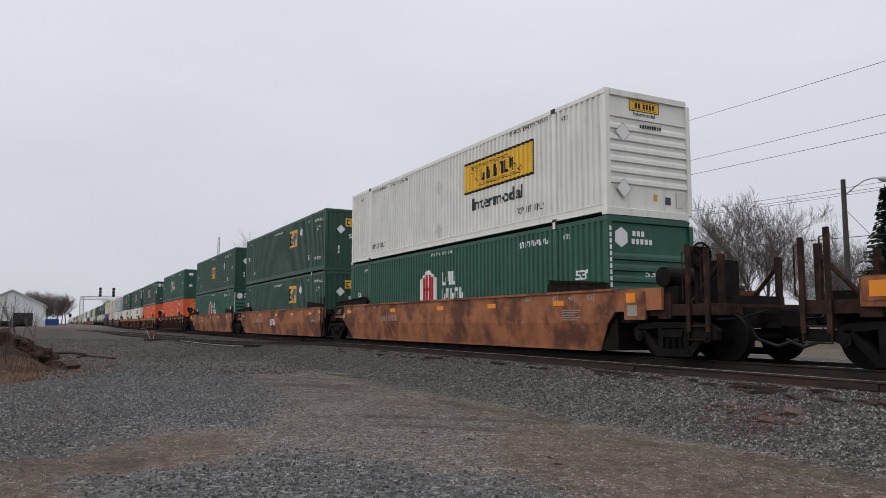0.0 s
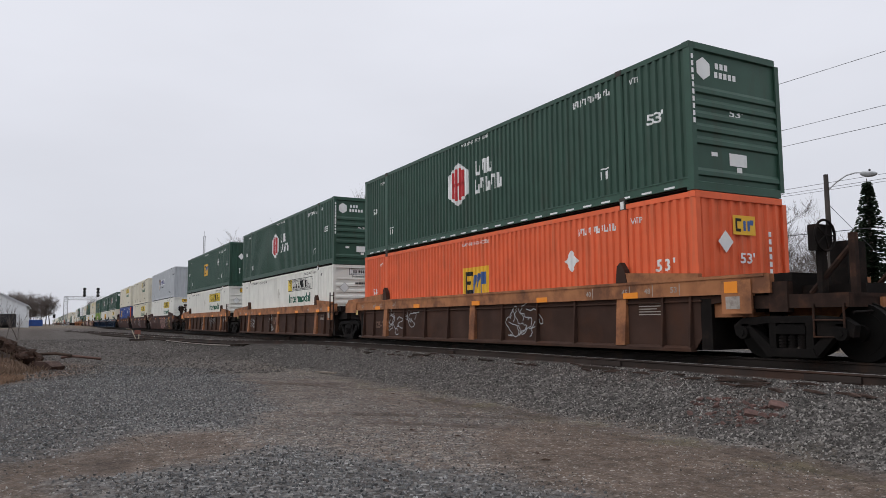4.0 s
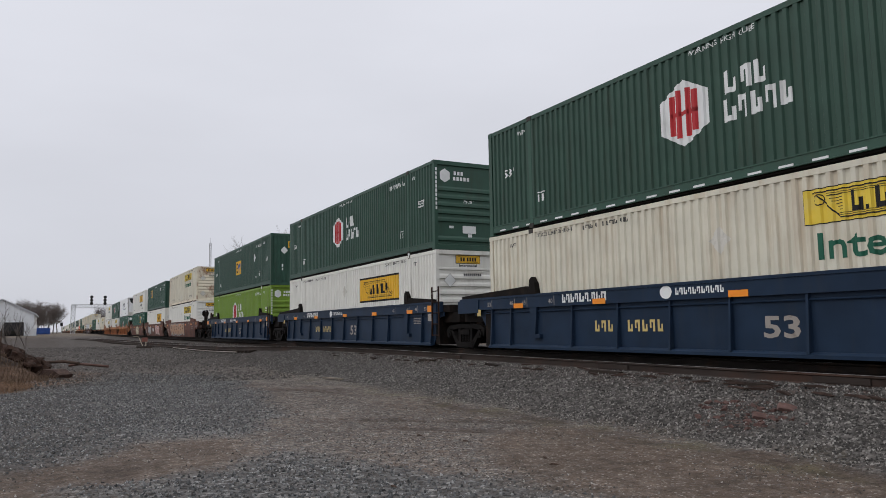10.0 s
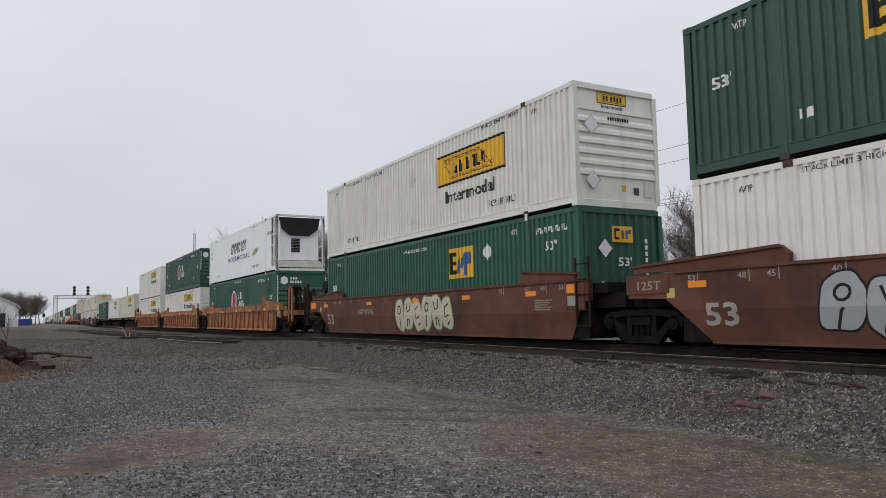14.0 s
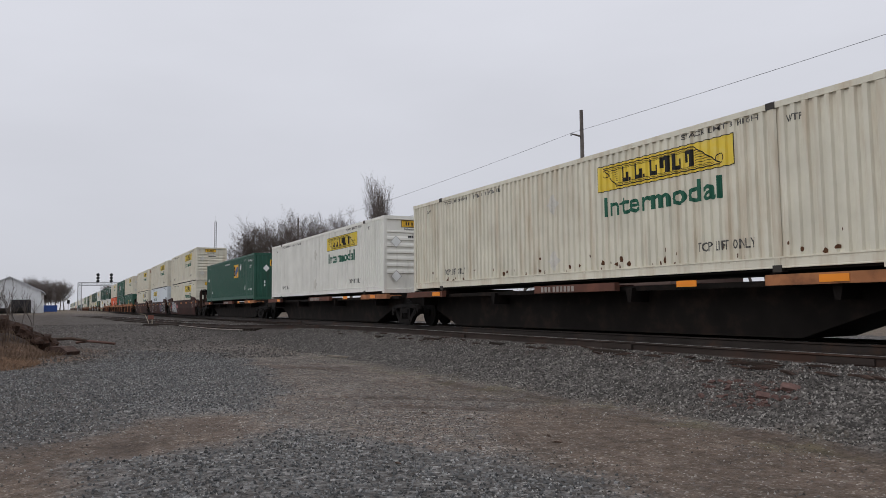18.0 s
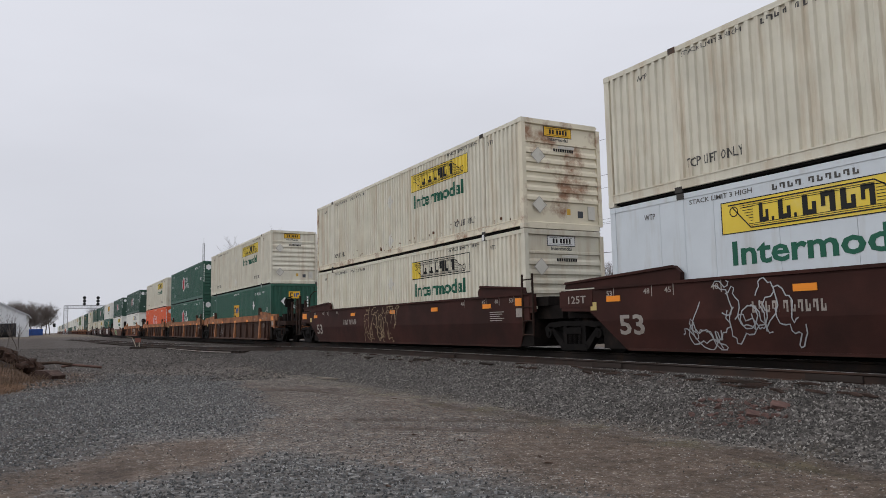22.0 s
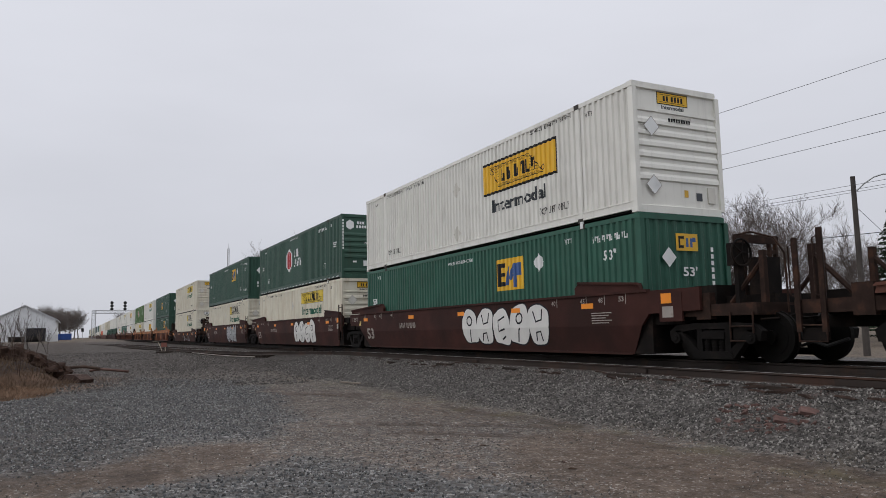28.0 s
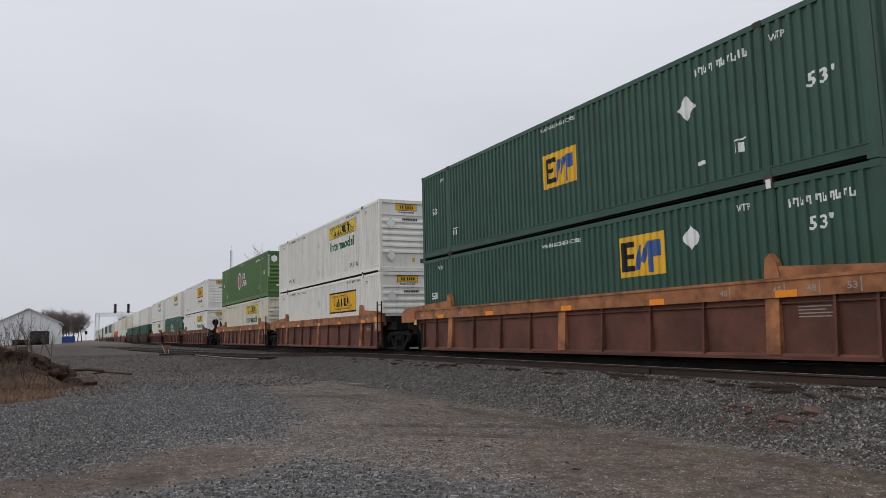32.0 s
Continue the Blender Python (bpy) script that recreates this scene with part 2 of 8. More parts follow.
def shared(key, make):
    """One mesh for all alike parts."""
    if key not in CACHE:
        CACHE[key] = make()
    return CACHE[key]


TEXTS = {}
BOLD = ("Intermodal", "53'", "53", "125-T")


def text_geo(body, size, x, z, width=None):
    """Polygons of a line of writing in the plane of x and z, its lower left at (x, z), capitals size high."""
    if body not in TEXTS:
        cu = bpy.data.curves.new("writing", "FONT")
        cu.body, cu.size, cu.resolution_u, cu.offset = body, 1.0, 2, 0.024 if body in BOLD else 0.012
        ob = new("writing", cu)
        me = bpy.data.meshes.new_from_object(ob.evaluated_get(bpy.context.evaluated_depsgraph_get()))
        vs, fs = [tuple(v.co) for v in me.vertices], [tuple(p.vertices) for p in me.polygons]
        bpy.data.objects.remove(ob)
        bpy.data.meshes.remove(me)
        bpy.data.curves.remove(cu)
        lo, hi = min(v[0] for v in vs), max(v[0] for v in vs)
        top = max(v[1] for v in vs)
        TEXTS[body] = ([((a - lo) / (hi - lo), b) for a, b, _ in vs], fs, hi - lo, top)
    vs, fs, w, top = TEXTS[body]
    s = size / 0.72
    w = width or w * s
    g = Geo()
    g.v = [(x + a * w, 0.0, z + b * s) for a, b in vs]
    g.f = list(fs)
    return g


def merge(*gs):
    out = Geo()
    for g in gs:
        k = len(out.v)
        out.v += g.v
        out.f += [tuple(k + i for i in f) for f in g.f]
    return out


def rects(*rs):
    g = Geo()
    for x0, x1, z0, z1 in rs:
        g.flat([(x0, z0), (x1, z0), (x1, z1), (x0, z1)], 0.0)
    return g


def bars(widths, x, z, h, total):
    """Upright bars, one for each stroke of a mark that is not lettered: widths alternate bar and gap."""
    k = total / sum(widths)
    rs, p = [], x
    for i, w in enumerate(widths):
        if i % 2 == 0:
            rs.append((p, p + w * k, z, z + h))
        p += w * k
    return rects(*rs)


def slabs(widths, x, z, h, total):
    """A row of heavy stepped blocks in place of a maker's name: widths alternate block and gap."""
    k = total / sum(widths)
    rs, p = [], x
    for i, w in enumerate(widths):
        if i % 2 == 0:
            a, b_, c = p, p + w * k, p + w * k * 0.40
            if w < 0.4:
                rs.append((a, b_, z, z + h * 0.2))
            elif i % 4 == 0:
                rs += [(a, c, z, z + h), (c, b_, z, z + h * 0.24), (b_ - w * k * 0.3, b_, z + h * 0.24, z + h * 0.62)]
            else:
                rs += [(b_ - w * k * 0.40, b_, z, z + h), (a, b_ - w * k * 0.40, z + h * 0.76, z + h), (a, a + w * k * 0.3, z + h * 0.3, z + h * 0.76)]
        p += w * k
    return rects(*rs)


def id_mark(x, z, h, total):
    """Blocks in place of a number."""
    return slabs([0.8, 0.4] * 4 + [0.01, 0.7] + [0.8, 0.4] * 5 + [0.8], x, z, h, total)


def ring(x, z, r, w, turns=1.0):
    """A thin loop of width w."""
    return ribbon([(x + r * math.cos(a * 0.45), z + r * math.sin(a * 0.45)) for a in range(int(14 * turns) + 1)], w)


def scroll(x0, x1, z0, z1, w=0.022):
    """A drawn paper scroll with curled ends and fine ruling."""
    top, low = z1 - 0.07, z0 + 0.07
    l0, l1, r0, r1 = x0 + 0.16, x0 + 0.62, x1 - 0.98, x1 - 0.36
    g = merge(ribbon([(l0, top), (r0, top)], w), ribbon([(l1, low), (r1, low)], w), ribbon([(l0 + 0.1, top - 0.05), (l1, low)], w), ribbon([(r0, top), (r1, low + 0.03)], w),
              ring(l0 + 0.12, top - 0.12, 0.085, w * 0.8), ring(r1 + 0.02, low + 0.11, 0.085, w * 0.8))
    for i in range(2):
        g = merge(g, rects((l0 + 0.25 + 0.06 * i, r0 + 0.06 * i, top - 0.045 - 0.03 * i, top - 0.036 - 0.03 * i), (l1 - 0.04 * i, r1 - 0.1 - 0.05 * i, low + 0.030 + 0.03 * i, low + 0.039 + 0.03 * i)))
    for i in range(6):
        f = (i + 0.5) / 6
        z = low + 0.09 + (top - low - 0.15) * f
        g = merge(g, rects((l0 + 0.24 + 0.24 * (1 - f), l1 + 0.06, z, z + 0.011), (r0 + 0.02, r0 + 0.12 + 0.42 * (1 - f), z, z + 0.011)))
    return g


PITCH, OUT, IN = 0.205, 0.006, 0.046


def corr(x):
    """Depth of the corrugated side wall at x."""
    u = x % PITCH
    if u < 0.078:
        return OUT
    if u < 0.106:
        return OUT + (IN - OUT) * (u - 0.078) / 0.028
    if u < 0.177:
        return IN
    return IN + (OUT - IN) * (u - 0.177) / 0.028


def corr_breaks(x0, x1):
    out = [x0]
    k = math.floor(x0 / PITCH)
    while k * PITCH < x1:
        for u in (0, 0.078, 0.106, 0.177):
            b = k * PITCH + u
            if x0 + 1e-4 < b < x1 - 1e-4:
                out.append(b)
        k += 1
    return out + [x1]


def drape(g, name, material, lift=0.003, flatside=False, y=0.0):
    """Paint laid on the corrugated wall: cut at its folds and set on its surface."""
    me = bpy.data.meshes.new(name)
    me.from_pydata(g.v, [], g.f)
    if not flatside:
        bm = bmesh.new()
        bm.from_mesh(me)
        xs = [v.co.x for v in bm.verts]
        for b in corr_breaks(min(xs) - 0.01, max(xs) + 0.01)[1:-1]:
            bmesh.ops.bisect_plane(bm, geom=bm.verts[:] + bm.edges[:] + bm.faces[:], plane_co=(b, 0, 0), plane_no=(1, 0, 0))
        for v in bm.verts:
            v.co.y = corr(v.co.x + 1e-5) - lift
        bm.to_mesh(me)
        bm.free()
    else:
        for v in me.vertices:
            v.co.y = y - lift
    me.materials.append(material)
    return me


# ---- ground ----
def smooth(a, b, t):
    t = min(1.0, max(0.0, (t - a) / (b - a)))
    return t * t * (3 - 2 * t)


RUTS = (((-22.0, 5.6), (-18.6, 6.6), (-15.4, 7.2), (-12.4, 7.3), (-10.0, 7.5)), ((-12.6, 4.2), (-11.8, 5.6), (-11.1, 6.5), (-9.9, 7.3), (-8.2, 7.6)),
        ((-11.6, 4.0), (-10.6, 5.2), (-9.8, 6.2), (-8.6, 7.0), (-6.8, 7.4), (-4.4, 7.4)), ((-21.0, 3.6), (-20.0, 5.0), (-18.0, 6.2), (-15.5, 6.7)))


def rut(x, y):
    """How deep in a wheel rut a spot lies, 0 to 1."""
    if not (-26 < x < -2 and -0.5 < y < 8.6):
        return 0.0
    x, y = x + 0.18 * noise.noise((x * 0.9, y * 0.9, 2.0)), y + 0.18 * noise.noise((x * 0.9, y * 0.9, 8.0))
    best = 9.0
    for cx, cy, rx_, ry_ in ((-10.6, 2.0, 1.3, 0.5), (-21.0, 5.2, 2.6, 0.4), (-9.6, 0.7, 1.0, 0.4), (-12.1, 7.5, 0.5, 0.25)):
        best = min(best, 0.30 * math.hypot((x - cx) / rx_, (y - cy) / ry_))
    for line in RUTS:
        for (ax, ay), (bx, by) in zip(line, line[1:]):
            t = min(1.0, max(0.0, ((x - ax) * (bx - ax) + (y - ay) * (by - ay)) / ((bx - ax) ** 2 + (by - ay) ** 2)))
            best = min(best, math.hypot(x - ax - t * (bx - ax), y - ay - t * (by - ay)))
    return max(0.0, 1 - (best / 0.30) ** 2) * smooth(-0.5, 0.25, noise.noise((x * 0.8, y * 0.8, 5.0)))


def inside(poly, x, y):
    """Distance into a patch of ground: positive inside its outline."""
    hit, best = False, 1e9
    for (ax, ay), (bx, by) in zip(poly, poly[1:] + poly[:1]):
        if (ay > y) != (by > y) and x < (bx - ax) * (y - ay) / (by - ay) + ax:
            hit = not hit
        t = min(1.0, max(0.0, ((x - ax) * (bx - ax) + (y - ay) * (by - ay)) / ((bx - ax) ** 2 + (by - ay) ** 2)))
        best = min(best, math.hypot(x - ax - t * (bx - ax), y - ay - t * (by - ay)))
    return best if hit else -best


# two spreads of bluish gravel, the bare brown earth between and beside them, the sandy wheel path
SPREADS = ([(-21.0, -4.0), (-10.5, -1.2), (-10.6, 0.2), (-11.9, 1.2), (-12.1, 2.7), (-14.6, 3.8), (-19.5, 4.7), (-27.0, 5.2), (-31.0, 2.2), (-24.5, 0.5)],
           [(-8.7, 0.4), (-6.0, 0.3), (-3.6, 2.0), (-4.6, 4.1), (-5.6, 4.2), (-7.2, 3.9), (-8.1, 3.3), (-9.3, 2.7), (-8.9, 1.9)])
BARE = ([(-10.6, -1.6), (-5.0, -1.6), (-6.6, 0.4), (-8.7, 0.5), (-9.0, 1.7), (-9.8, 2.4), (-11.4, 2.2), (-11.6, 1.0), (-10.6, 0.0)],
        [(-5.2, 4.4), (-7.4, 4.4), (-9.2, 5.9), (-10.2, 7.2), (-7.4, 7.4), (-5.4, 7.9), (-2.5, 8.0), (-2.5, 4.6)])


def wobble(x, y):
    return 0.42 * noise.noise((x * 0.5, y * 0.6, 3.0)) + 0.26 * noise.noise((x * 1.7, y * 1.7, 6.0)) + 0.12 * noise.noise((x * 4.1, y * 4.1, 1.0))


def gravelled(x, y):
    """Spread bluish gravel: 1 on the fresh heaps, 0 on packed dirt."""
    d = max(inside(p, x, y) for p in SPREADS) + wobble(x, y) * (1.0 + max(0.0, -x - 12) * 0.10)
    return smooth(-0.95, 0.85, d)


def bare(x, y):
    """Brown earth with few stones on it."""
    d = max(inside(p, x, y) for p in BARE) + wobble(x + 20, y)
    return smooth(-0.6, 0.6, d)


def land(x, y):
    """Height of the ground: yard, ballast bank, low ground beyond the track."""
    base = -0.92 + 0.40 * smooth(-28, -62, x) + 0.75 * smooth(-70, -170, x)
    base += 0.05 * noise.noise((x * 0.25, y * 0.25, 0.0)) + 0.018 * noise.noise((x * 1.3, y * 1.3, 4.0))
    crown = -0.27 if y < 14.6 else -0.30
    if y < 12:
        edge = 0.12 * noise.noise((x * 0.5, 3.0, 1.0))
        k = smooth(7.55 + edge, 10.0 + edge * 0.5, y)
        k = 0.35 * k + 0.65 * min(1.0, max(0.0, (y - 7.9 - edge) / 2.05))
    else:
        k = 1 - smooth(20.0, 22.3, y)
    h = base * (1 - k) + crown * k + 0.02 * noise.noise((x * 4, y * 4, 9.0)) * min(1, k * 4)
    # earth heap beside the yard
    d = ((x + 32.0) / 5.6) ** 2 + ((y + 3.8) / 3.7) ** 2
    if d < 1:
        h += (0.95 + 0.40 * noise.noise((x * 0.7, y * 0.9, 2.0)) + 0.26 * noise.noise((x * 2.3, y * 2.3, 7.0))) * (1 - d) ** 0.7
    h -= 0.035 * rut(x, y)
    return h


def steps(marks):
    """Grid lines: (from, to, step) pieces joined."""
    out = []
    for a, b, s in marks:
        n = max(1, round((b - a) / s))
        out += [a + (b - a) * i / n for i in range(n)]
    return out + [marks[-1][1]]


gx = steps([(-3000, -600, 240), (-600, -150, 15), (-150, -60, 1.8), (-60, -34, 0.5), (-34, 2, 0.2), (2, 40, 2), (40, 200, 20), (200, 2500, 230)])
gy = steps([(-2500, -300, 220), (-300, -40, 13), (-40, -10, 1.5), (-10, -3, 0.4), (-3, 2, 0.2), (2, 11, 0.16), (11, 14.4, 0.6), (14.4, 18, 0.3), (18, 60, 2), (60, 300, 24), (300, 2500, 220)])
gv = [(x, y, land(x, y)) for y in gy for x in gx]
nx = len(gx)
gf = [(j * nx + i, j * nx + i + 1, (j + 1) * nx + i + 1, (j + 1) * nx + i) for j in range(len(gy) - 1) for i in range(nx - 1)]


def ground_material():
    m = bpy.data.materials.new("yard_ground")
    m.use_nodes = True
    n, l = m.node_tree.nodes, m.node_tree.links
    b = n["Principled BSDF"]
    b.inputs["Roughness"].default_value = 0.95
    b.inputs["Specular IOR Level"].default_value = 0.2
    geo = n.new("ShaderNodeNewGeometry")
    sep = n.new("ShaderNodeSeparateXYZ")
    l.new(geo.outputs["Position"], sep.inputs[0])

    def noise_tex(scale, detail=6, rough=0.6, stretch=None):
        t = n.new("ShaderNodeTexNoise")
        t.inputs["Scale"].default_value, t.inputs["Detail"].default_value, t.inputs["Roughness"].default_value = scale, detail, rough
        src = geo.outputs["Position"]
        if stretch:
            mp = n.new("ShaderNodeMapping")
            mp.inputs["Scale"].default_value = stretch
            mp.inputs["Rotation"].default_value = (0, 0, radians(-20))
            l.new(src, mp.inputs[0])
            src = mp.outputs[0]
        l.new(src, t.inputs["Vector"])
        return t.outputs[0]

    def rng(src, a, b_, c=0.0, d=1.0):
        r = n.new("ShaderNodeMapRange")
        r.interpolation_type = "SMOOTHSTEP"
        for i, v in enumerate((a, b_, c, d)):
            r.inputs[i + 1].default_value = v
        l.new(src, r.inputs[0])
        return r.outputs[0]

    def mix(fac, a, b_, kind="MIX"):
        k = n.new("ShaderNodeMix")
        k.data_type, k.blend_type = "RGBA", kind
        for sock, v in ((0, fac), (6, a), (7, b_)):
            if isinstance(v, (int, float)):
                k.inputs[sock].default_value = v
            elif isinstance(v, tuple):
                k.inputs[sock].default_value = (*v, 1)
            else:
                l.new(v, k.inputs[sock])
        return k.outputs[2]

    def math_(op, a, b_):
        k = n.new("ShaderNodeMath")
        k.operation = op
        for i, v in enumerate((a, b_)):
            if isinstance(v, (int, float)):
                k.inputs[i].default_value = v
            else:
                l.new(v, k.inputs[i])
        return k.outputs[0]

    vor = n.new("ShaderNodeTexVoronoi")
    vor.inputs["Scale"].default_value = 17
    l.new(geo.outputs["Position"], vor.inputs["Vector"])
    vor2 = n.new("ShaderNodeTexVoronoi")
    vor2.inputs["Scale"].default_value = 42
    l.new(geo.outputs["Position"], vor2.inputs["Vector"])
    sepc = n.new("ShaderNodeSeparateColor")
    l.new(vor.outputs["Color"], sepc.inputs[0])
    sepd = n.new("ShaderNodeSeparateColor")
    l.new(vor2.outputs["Color"], sepd.inputs[0])
    stone = mix(sepc.outputs[0], (0.035, 0.032, 0.030), (0.127, 0.117, 0.109))
    stone = mix(rng(sepc.outputs[1], 0.90, 0.97), stone, (0.20, 0.19, 0.175))
    chips = mix(sepc.outputs[0], (0.038, 0.0385, 0.039), (0.134, 0.135, 0.135))
    chips = mix(rng(sepc.outputs[1], 0.90, 0.97), chips, (0.24, 0.24, 0.235))
    grit = mix(sepd.outputs[0], (0.044, 0.035, 0.030), (0.205, 0.174, 0.150))
    grit = mix(rng(sepd.outputs[1], 0.91, 0.975), grit, (0.33, 0.31, 0.285))
    dirt = mix(noise_tex(2.5), (0.095, 0.066, 0.050), (0.165, 0.121, 0.093))
    packed = mix(rng(noise_tex(9, 8, 0.7), 0.34, 0.58), dirt, grit)
    packed = mix(rng(noise_tex(0.55, 4, 0.6, (0.5, 1.3, 1)), 0.40, 0.60), packed, mix(0.75, packed, grit))
    brown = rng(noise_tex(0.34, 5, 0.6, (0.45, 1.5, 1)), 0.50, 0.64)
    packed = mix(math_("MULTIPLY", brown, 0.6), packed, mix(noise_tex(12), (0.075, 0.053, 0.039), (0.135, 0.100, 0.076)))
    # bluish spread gravel on the left of the yard, stones on the bank
    spread = n.new("ShaderNodeAttribute")
    spread.attribute_name = "gravelled"
    worn = n.new("ShaderNodeAttribute")
    worn.attribute_name = "rut"
    gravel_l = rng(math_("ADD", spread.outputs["Fac"], math_("MULTIPLY", noise_tex(3.0, 6, 0.7), 0.9)), 0.50, 1.15)
    wob = math_("ADD", sep.outputs["Y"], math_("MULTIPLY", noise_tex(0.9, 5), 1.6))
    bank = math_("MULTIPLY", rng(wob, 8.3, 9.0), rng(sep.outputs["Y"], 23.0, 22.0))
    packed = mix(rng(sepc.outputs[2], 0.45, 0.8), packed, mix(0.6, packed, chips))
    earthy = n.new("ShaderNodeAttribute")
    earthy.attribute_name = "bare"
    soil = mix(noise_tex(6, 8, 0.7), (0.060, 0.042, 0.031), (0.126, 0.092, 0.069))
    soil = mix(rng(sepd.outputs[1], 0.86, 0.95), soil, mix(0.5, soil, grit))
    bared = rng(math_("ADD", earthy.outputs["Fac"], math_("MULTIPLY", noise_tex(2.2, 6, 0.7), 0.8)), 0.62, 1.25)
    packed = mix(math_("MULTIPLY", bared, 0.68), packed, soil)
    col = mix(math_("MULTIPLY", gravel_l, 0.72), packed, chips)
    col = mix(math_("MULTIPLY", worn.outputs["Fac"], 0.75), col, (0.052, 0.038, 0.031))
    col = mix(bank, col, stone)
    # rusty broken brick on the bank, dry grass by the heap, green tinge at the toe
    spot = n.new("ShaderNodeVectorMath")
    spot.operation = "DISTANCE"
    spot.inputs[1].default_value = (-7.4, 8.75, -0.6)
    l.new(geo.outputs["Position"], spot.inputs[0])
    red = math_("MULTIPLY", rng(spot.outputs["Value"], 1.0, 0.4), rng(sepc.outputs[2], 0.6, 0.75))
    col = mix(math_("MULTIPLY", red, 0.7), col, (0.075, 0.045, 0.037))
    rusty = math_("MULTIPLY", math_("MULTIPLY", rng(wob, 10.0, 10.5), rng(sep.outputs["Y"], 14.0, 13.0)), rng(noise_tex(2.4, 6, 0.7), 0.40, 0.62))
    col = mix(math_("MULTIPLY", rusty, 0.6), col, (0.070, 0.040, 0.031))
    moss = math_("MULTIPLY", math_("MULTIPLY", rng(wob, 7.6, 8.1), rng(wob, 8.9, 8.4)), rng(noise_tex(1.2), 0.45, 0.7))
    col = mix(math_("MULTIPLY", moss, 0.45), col, (0.11, 0.10, 0.05))
    heap = n.new("ShaderNodeVectorMath")
    heap.operation = "DISTANCE"
    heap.inputs[1].default_value = (-29.5, -3.2, -0.4)
    l.new(geo.outputs["Position"], heap.inputs[0])
    hz = rng(math_("ADD", heap.outputs["Value"], math_("MULTIPLY", noise_tex(1.1), 1.6)), 6.9, 5.2)
    straw = mix(noise_tex(14, 8, 0.7), (0.055, 0.033, 0.024), (0.20, 0.112, 0.062))
    earth = mix(noise_tex(5, 8, 0.7), (0.014, 0.010, 0.008), (0.055, 0.034, 0.025))
    straw = mix(rng(math_("ADD", sep.outputs["Z"], math_("MULTIPLY", noise_tex(0.9), 0.6)), -0.40, -0.02), straw, earth)
    col = mix(hz, col, straw)
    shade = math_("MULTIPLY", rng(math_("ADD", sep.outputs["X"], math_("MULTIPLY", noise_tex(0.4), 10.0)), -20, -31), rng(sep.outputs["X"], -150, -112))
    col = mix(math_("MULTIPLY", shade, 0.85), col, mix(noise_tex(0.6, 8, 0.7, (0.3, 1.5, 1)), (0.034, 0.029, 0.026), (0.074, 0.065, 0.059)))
    # darker brown towards low y, past x -7
    low_y_dark = math_("MULTIPLY", rng(sep.outputs["X"], -7.0, -11.0), rng(math_("ADD", sep.outputs["Y"], math_("MULTIPLY", noise_tex(0.8), 2.0)), 2.6, 1.0))
    col = mix(math_("MULTIPLY", low_y_dark, 0.30), col, (0.040, 0.028, 0.021))
    far = math_("MAXIMUM", rng(math_("ADD", sep.outputs["X"], math_("MULTIPLY", noise_tex(0.12, 4), 60.0)), -85, -125), rng(sep.outputs["Y"], 22.0, 23.0))
    field = mix(noise_tex(0.15, 8, 0.7), (0.085, 0.068, 0.052), (0.15, 0.118, 0.09))
    col = mix(math_("MULTIPLY", far, 0.8), col, field)
    col = mix(1.0, col, mix(rng(noise_tex(0.7, 6), 0.25, 0.75), (0.80, 0.80, 0.80), (1.15, 1.15, 1.15)), "MULTIPLY")
    col = mix(1.0, col, mix(rng(noise_tex(4.5, 10, 0.85), 0.34, 0.66), (0.55, 0.54, 0.53), (1.48, 1.48, 1.48)), "MULTIPLY")
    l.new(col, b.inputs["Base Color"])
    hgt = math_("ADD", math_("MULTIPLY", rng(vor.outputs["Distance"], 0.0, 0.75, 1.0, 0.0), math_("ADD", math_("MAXIMUM", bank, gravel_l), 0.15)),
                math_("MULTIPLY", rng(vor2.outputs["Distance"], 0.0, 0.8, 1.0, 0.0), 0.45))
    bp = n.new("ShaderNodeBump")
    bp.inputs["Strength"].default_value, bp.inputs["Distance"].default_value = 0.85, 0.03
    l.new(hgt, bp.inputs["Height"])
    l.new(bp.outputs[0], b.inputs["Normal"])
    return m


me = bpy.data.meshes.new("ground")
me.from_pydata(gv, [], gf)
me.materials.append(ground_material())
for p_ in me.polygons:
    p_.use_smooth = True
for nm_, fn_ in (("gravelled", gravelled), ("rut", rut), ("bare", bare)):
    me.attributes.new(nm_, "FLOAT", "POINT").data.foreach_set("value", [fn_(x, y) if -45 < x < 2 and -5 < y < 9 else 0.0 for x, y, _ in gv])
ground = tagged(new("ground", me), "grey-brown gravel yard with a stone ballast bank", "ground", kind="structure")

# ---- main track ----
TRACK_Y = 10.673 + 2.591 / 2
RAIL = [(-0.076, 0), (0.076, 0), (0.076, 0.012), (0.012, 0.035), (0.012, 0.135), (0.037, 0.15), (0.037, 0.178),
        (-0.037, 0.178), (-0.037, 0.15), (-0.012, 0.135), (-0.012, 0.035), (-0.076, 0.012)]


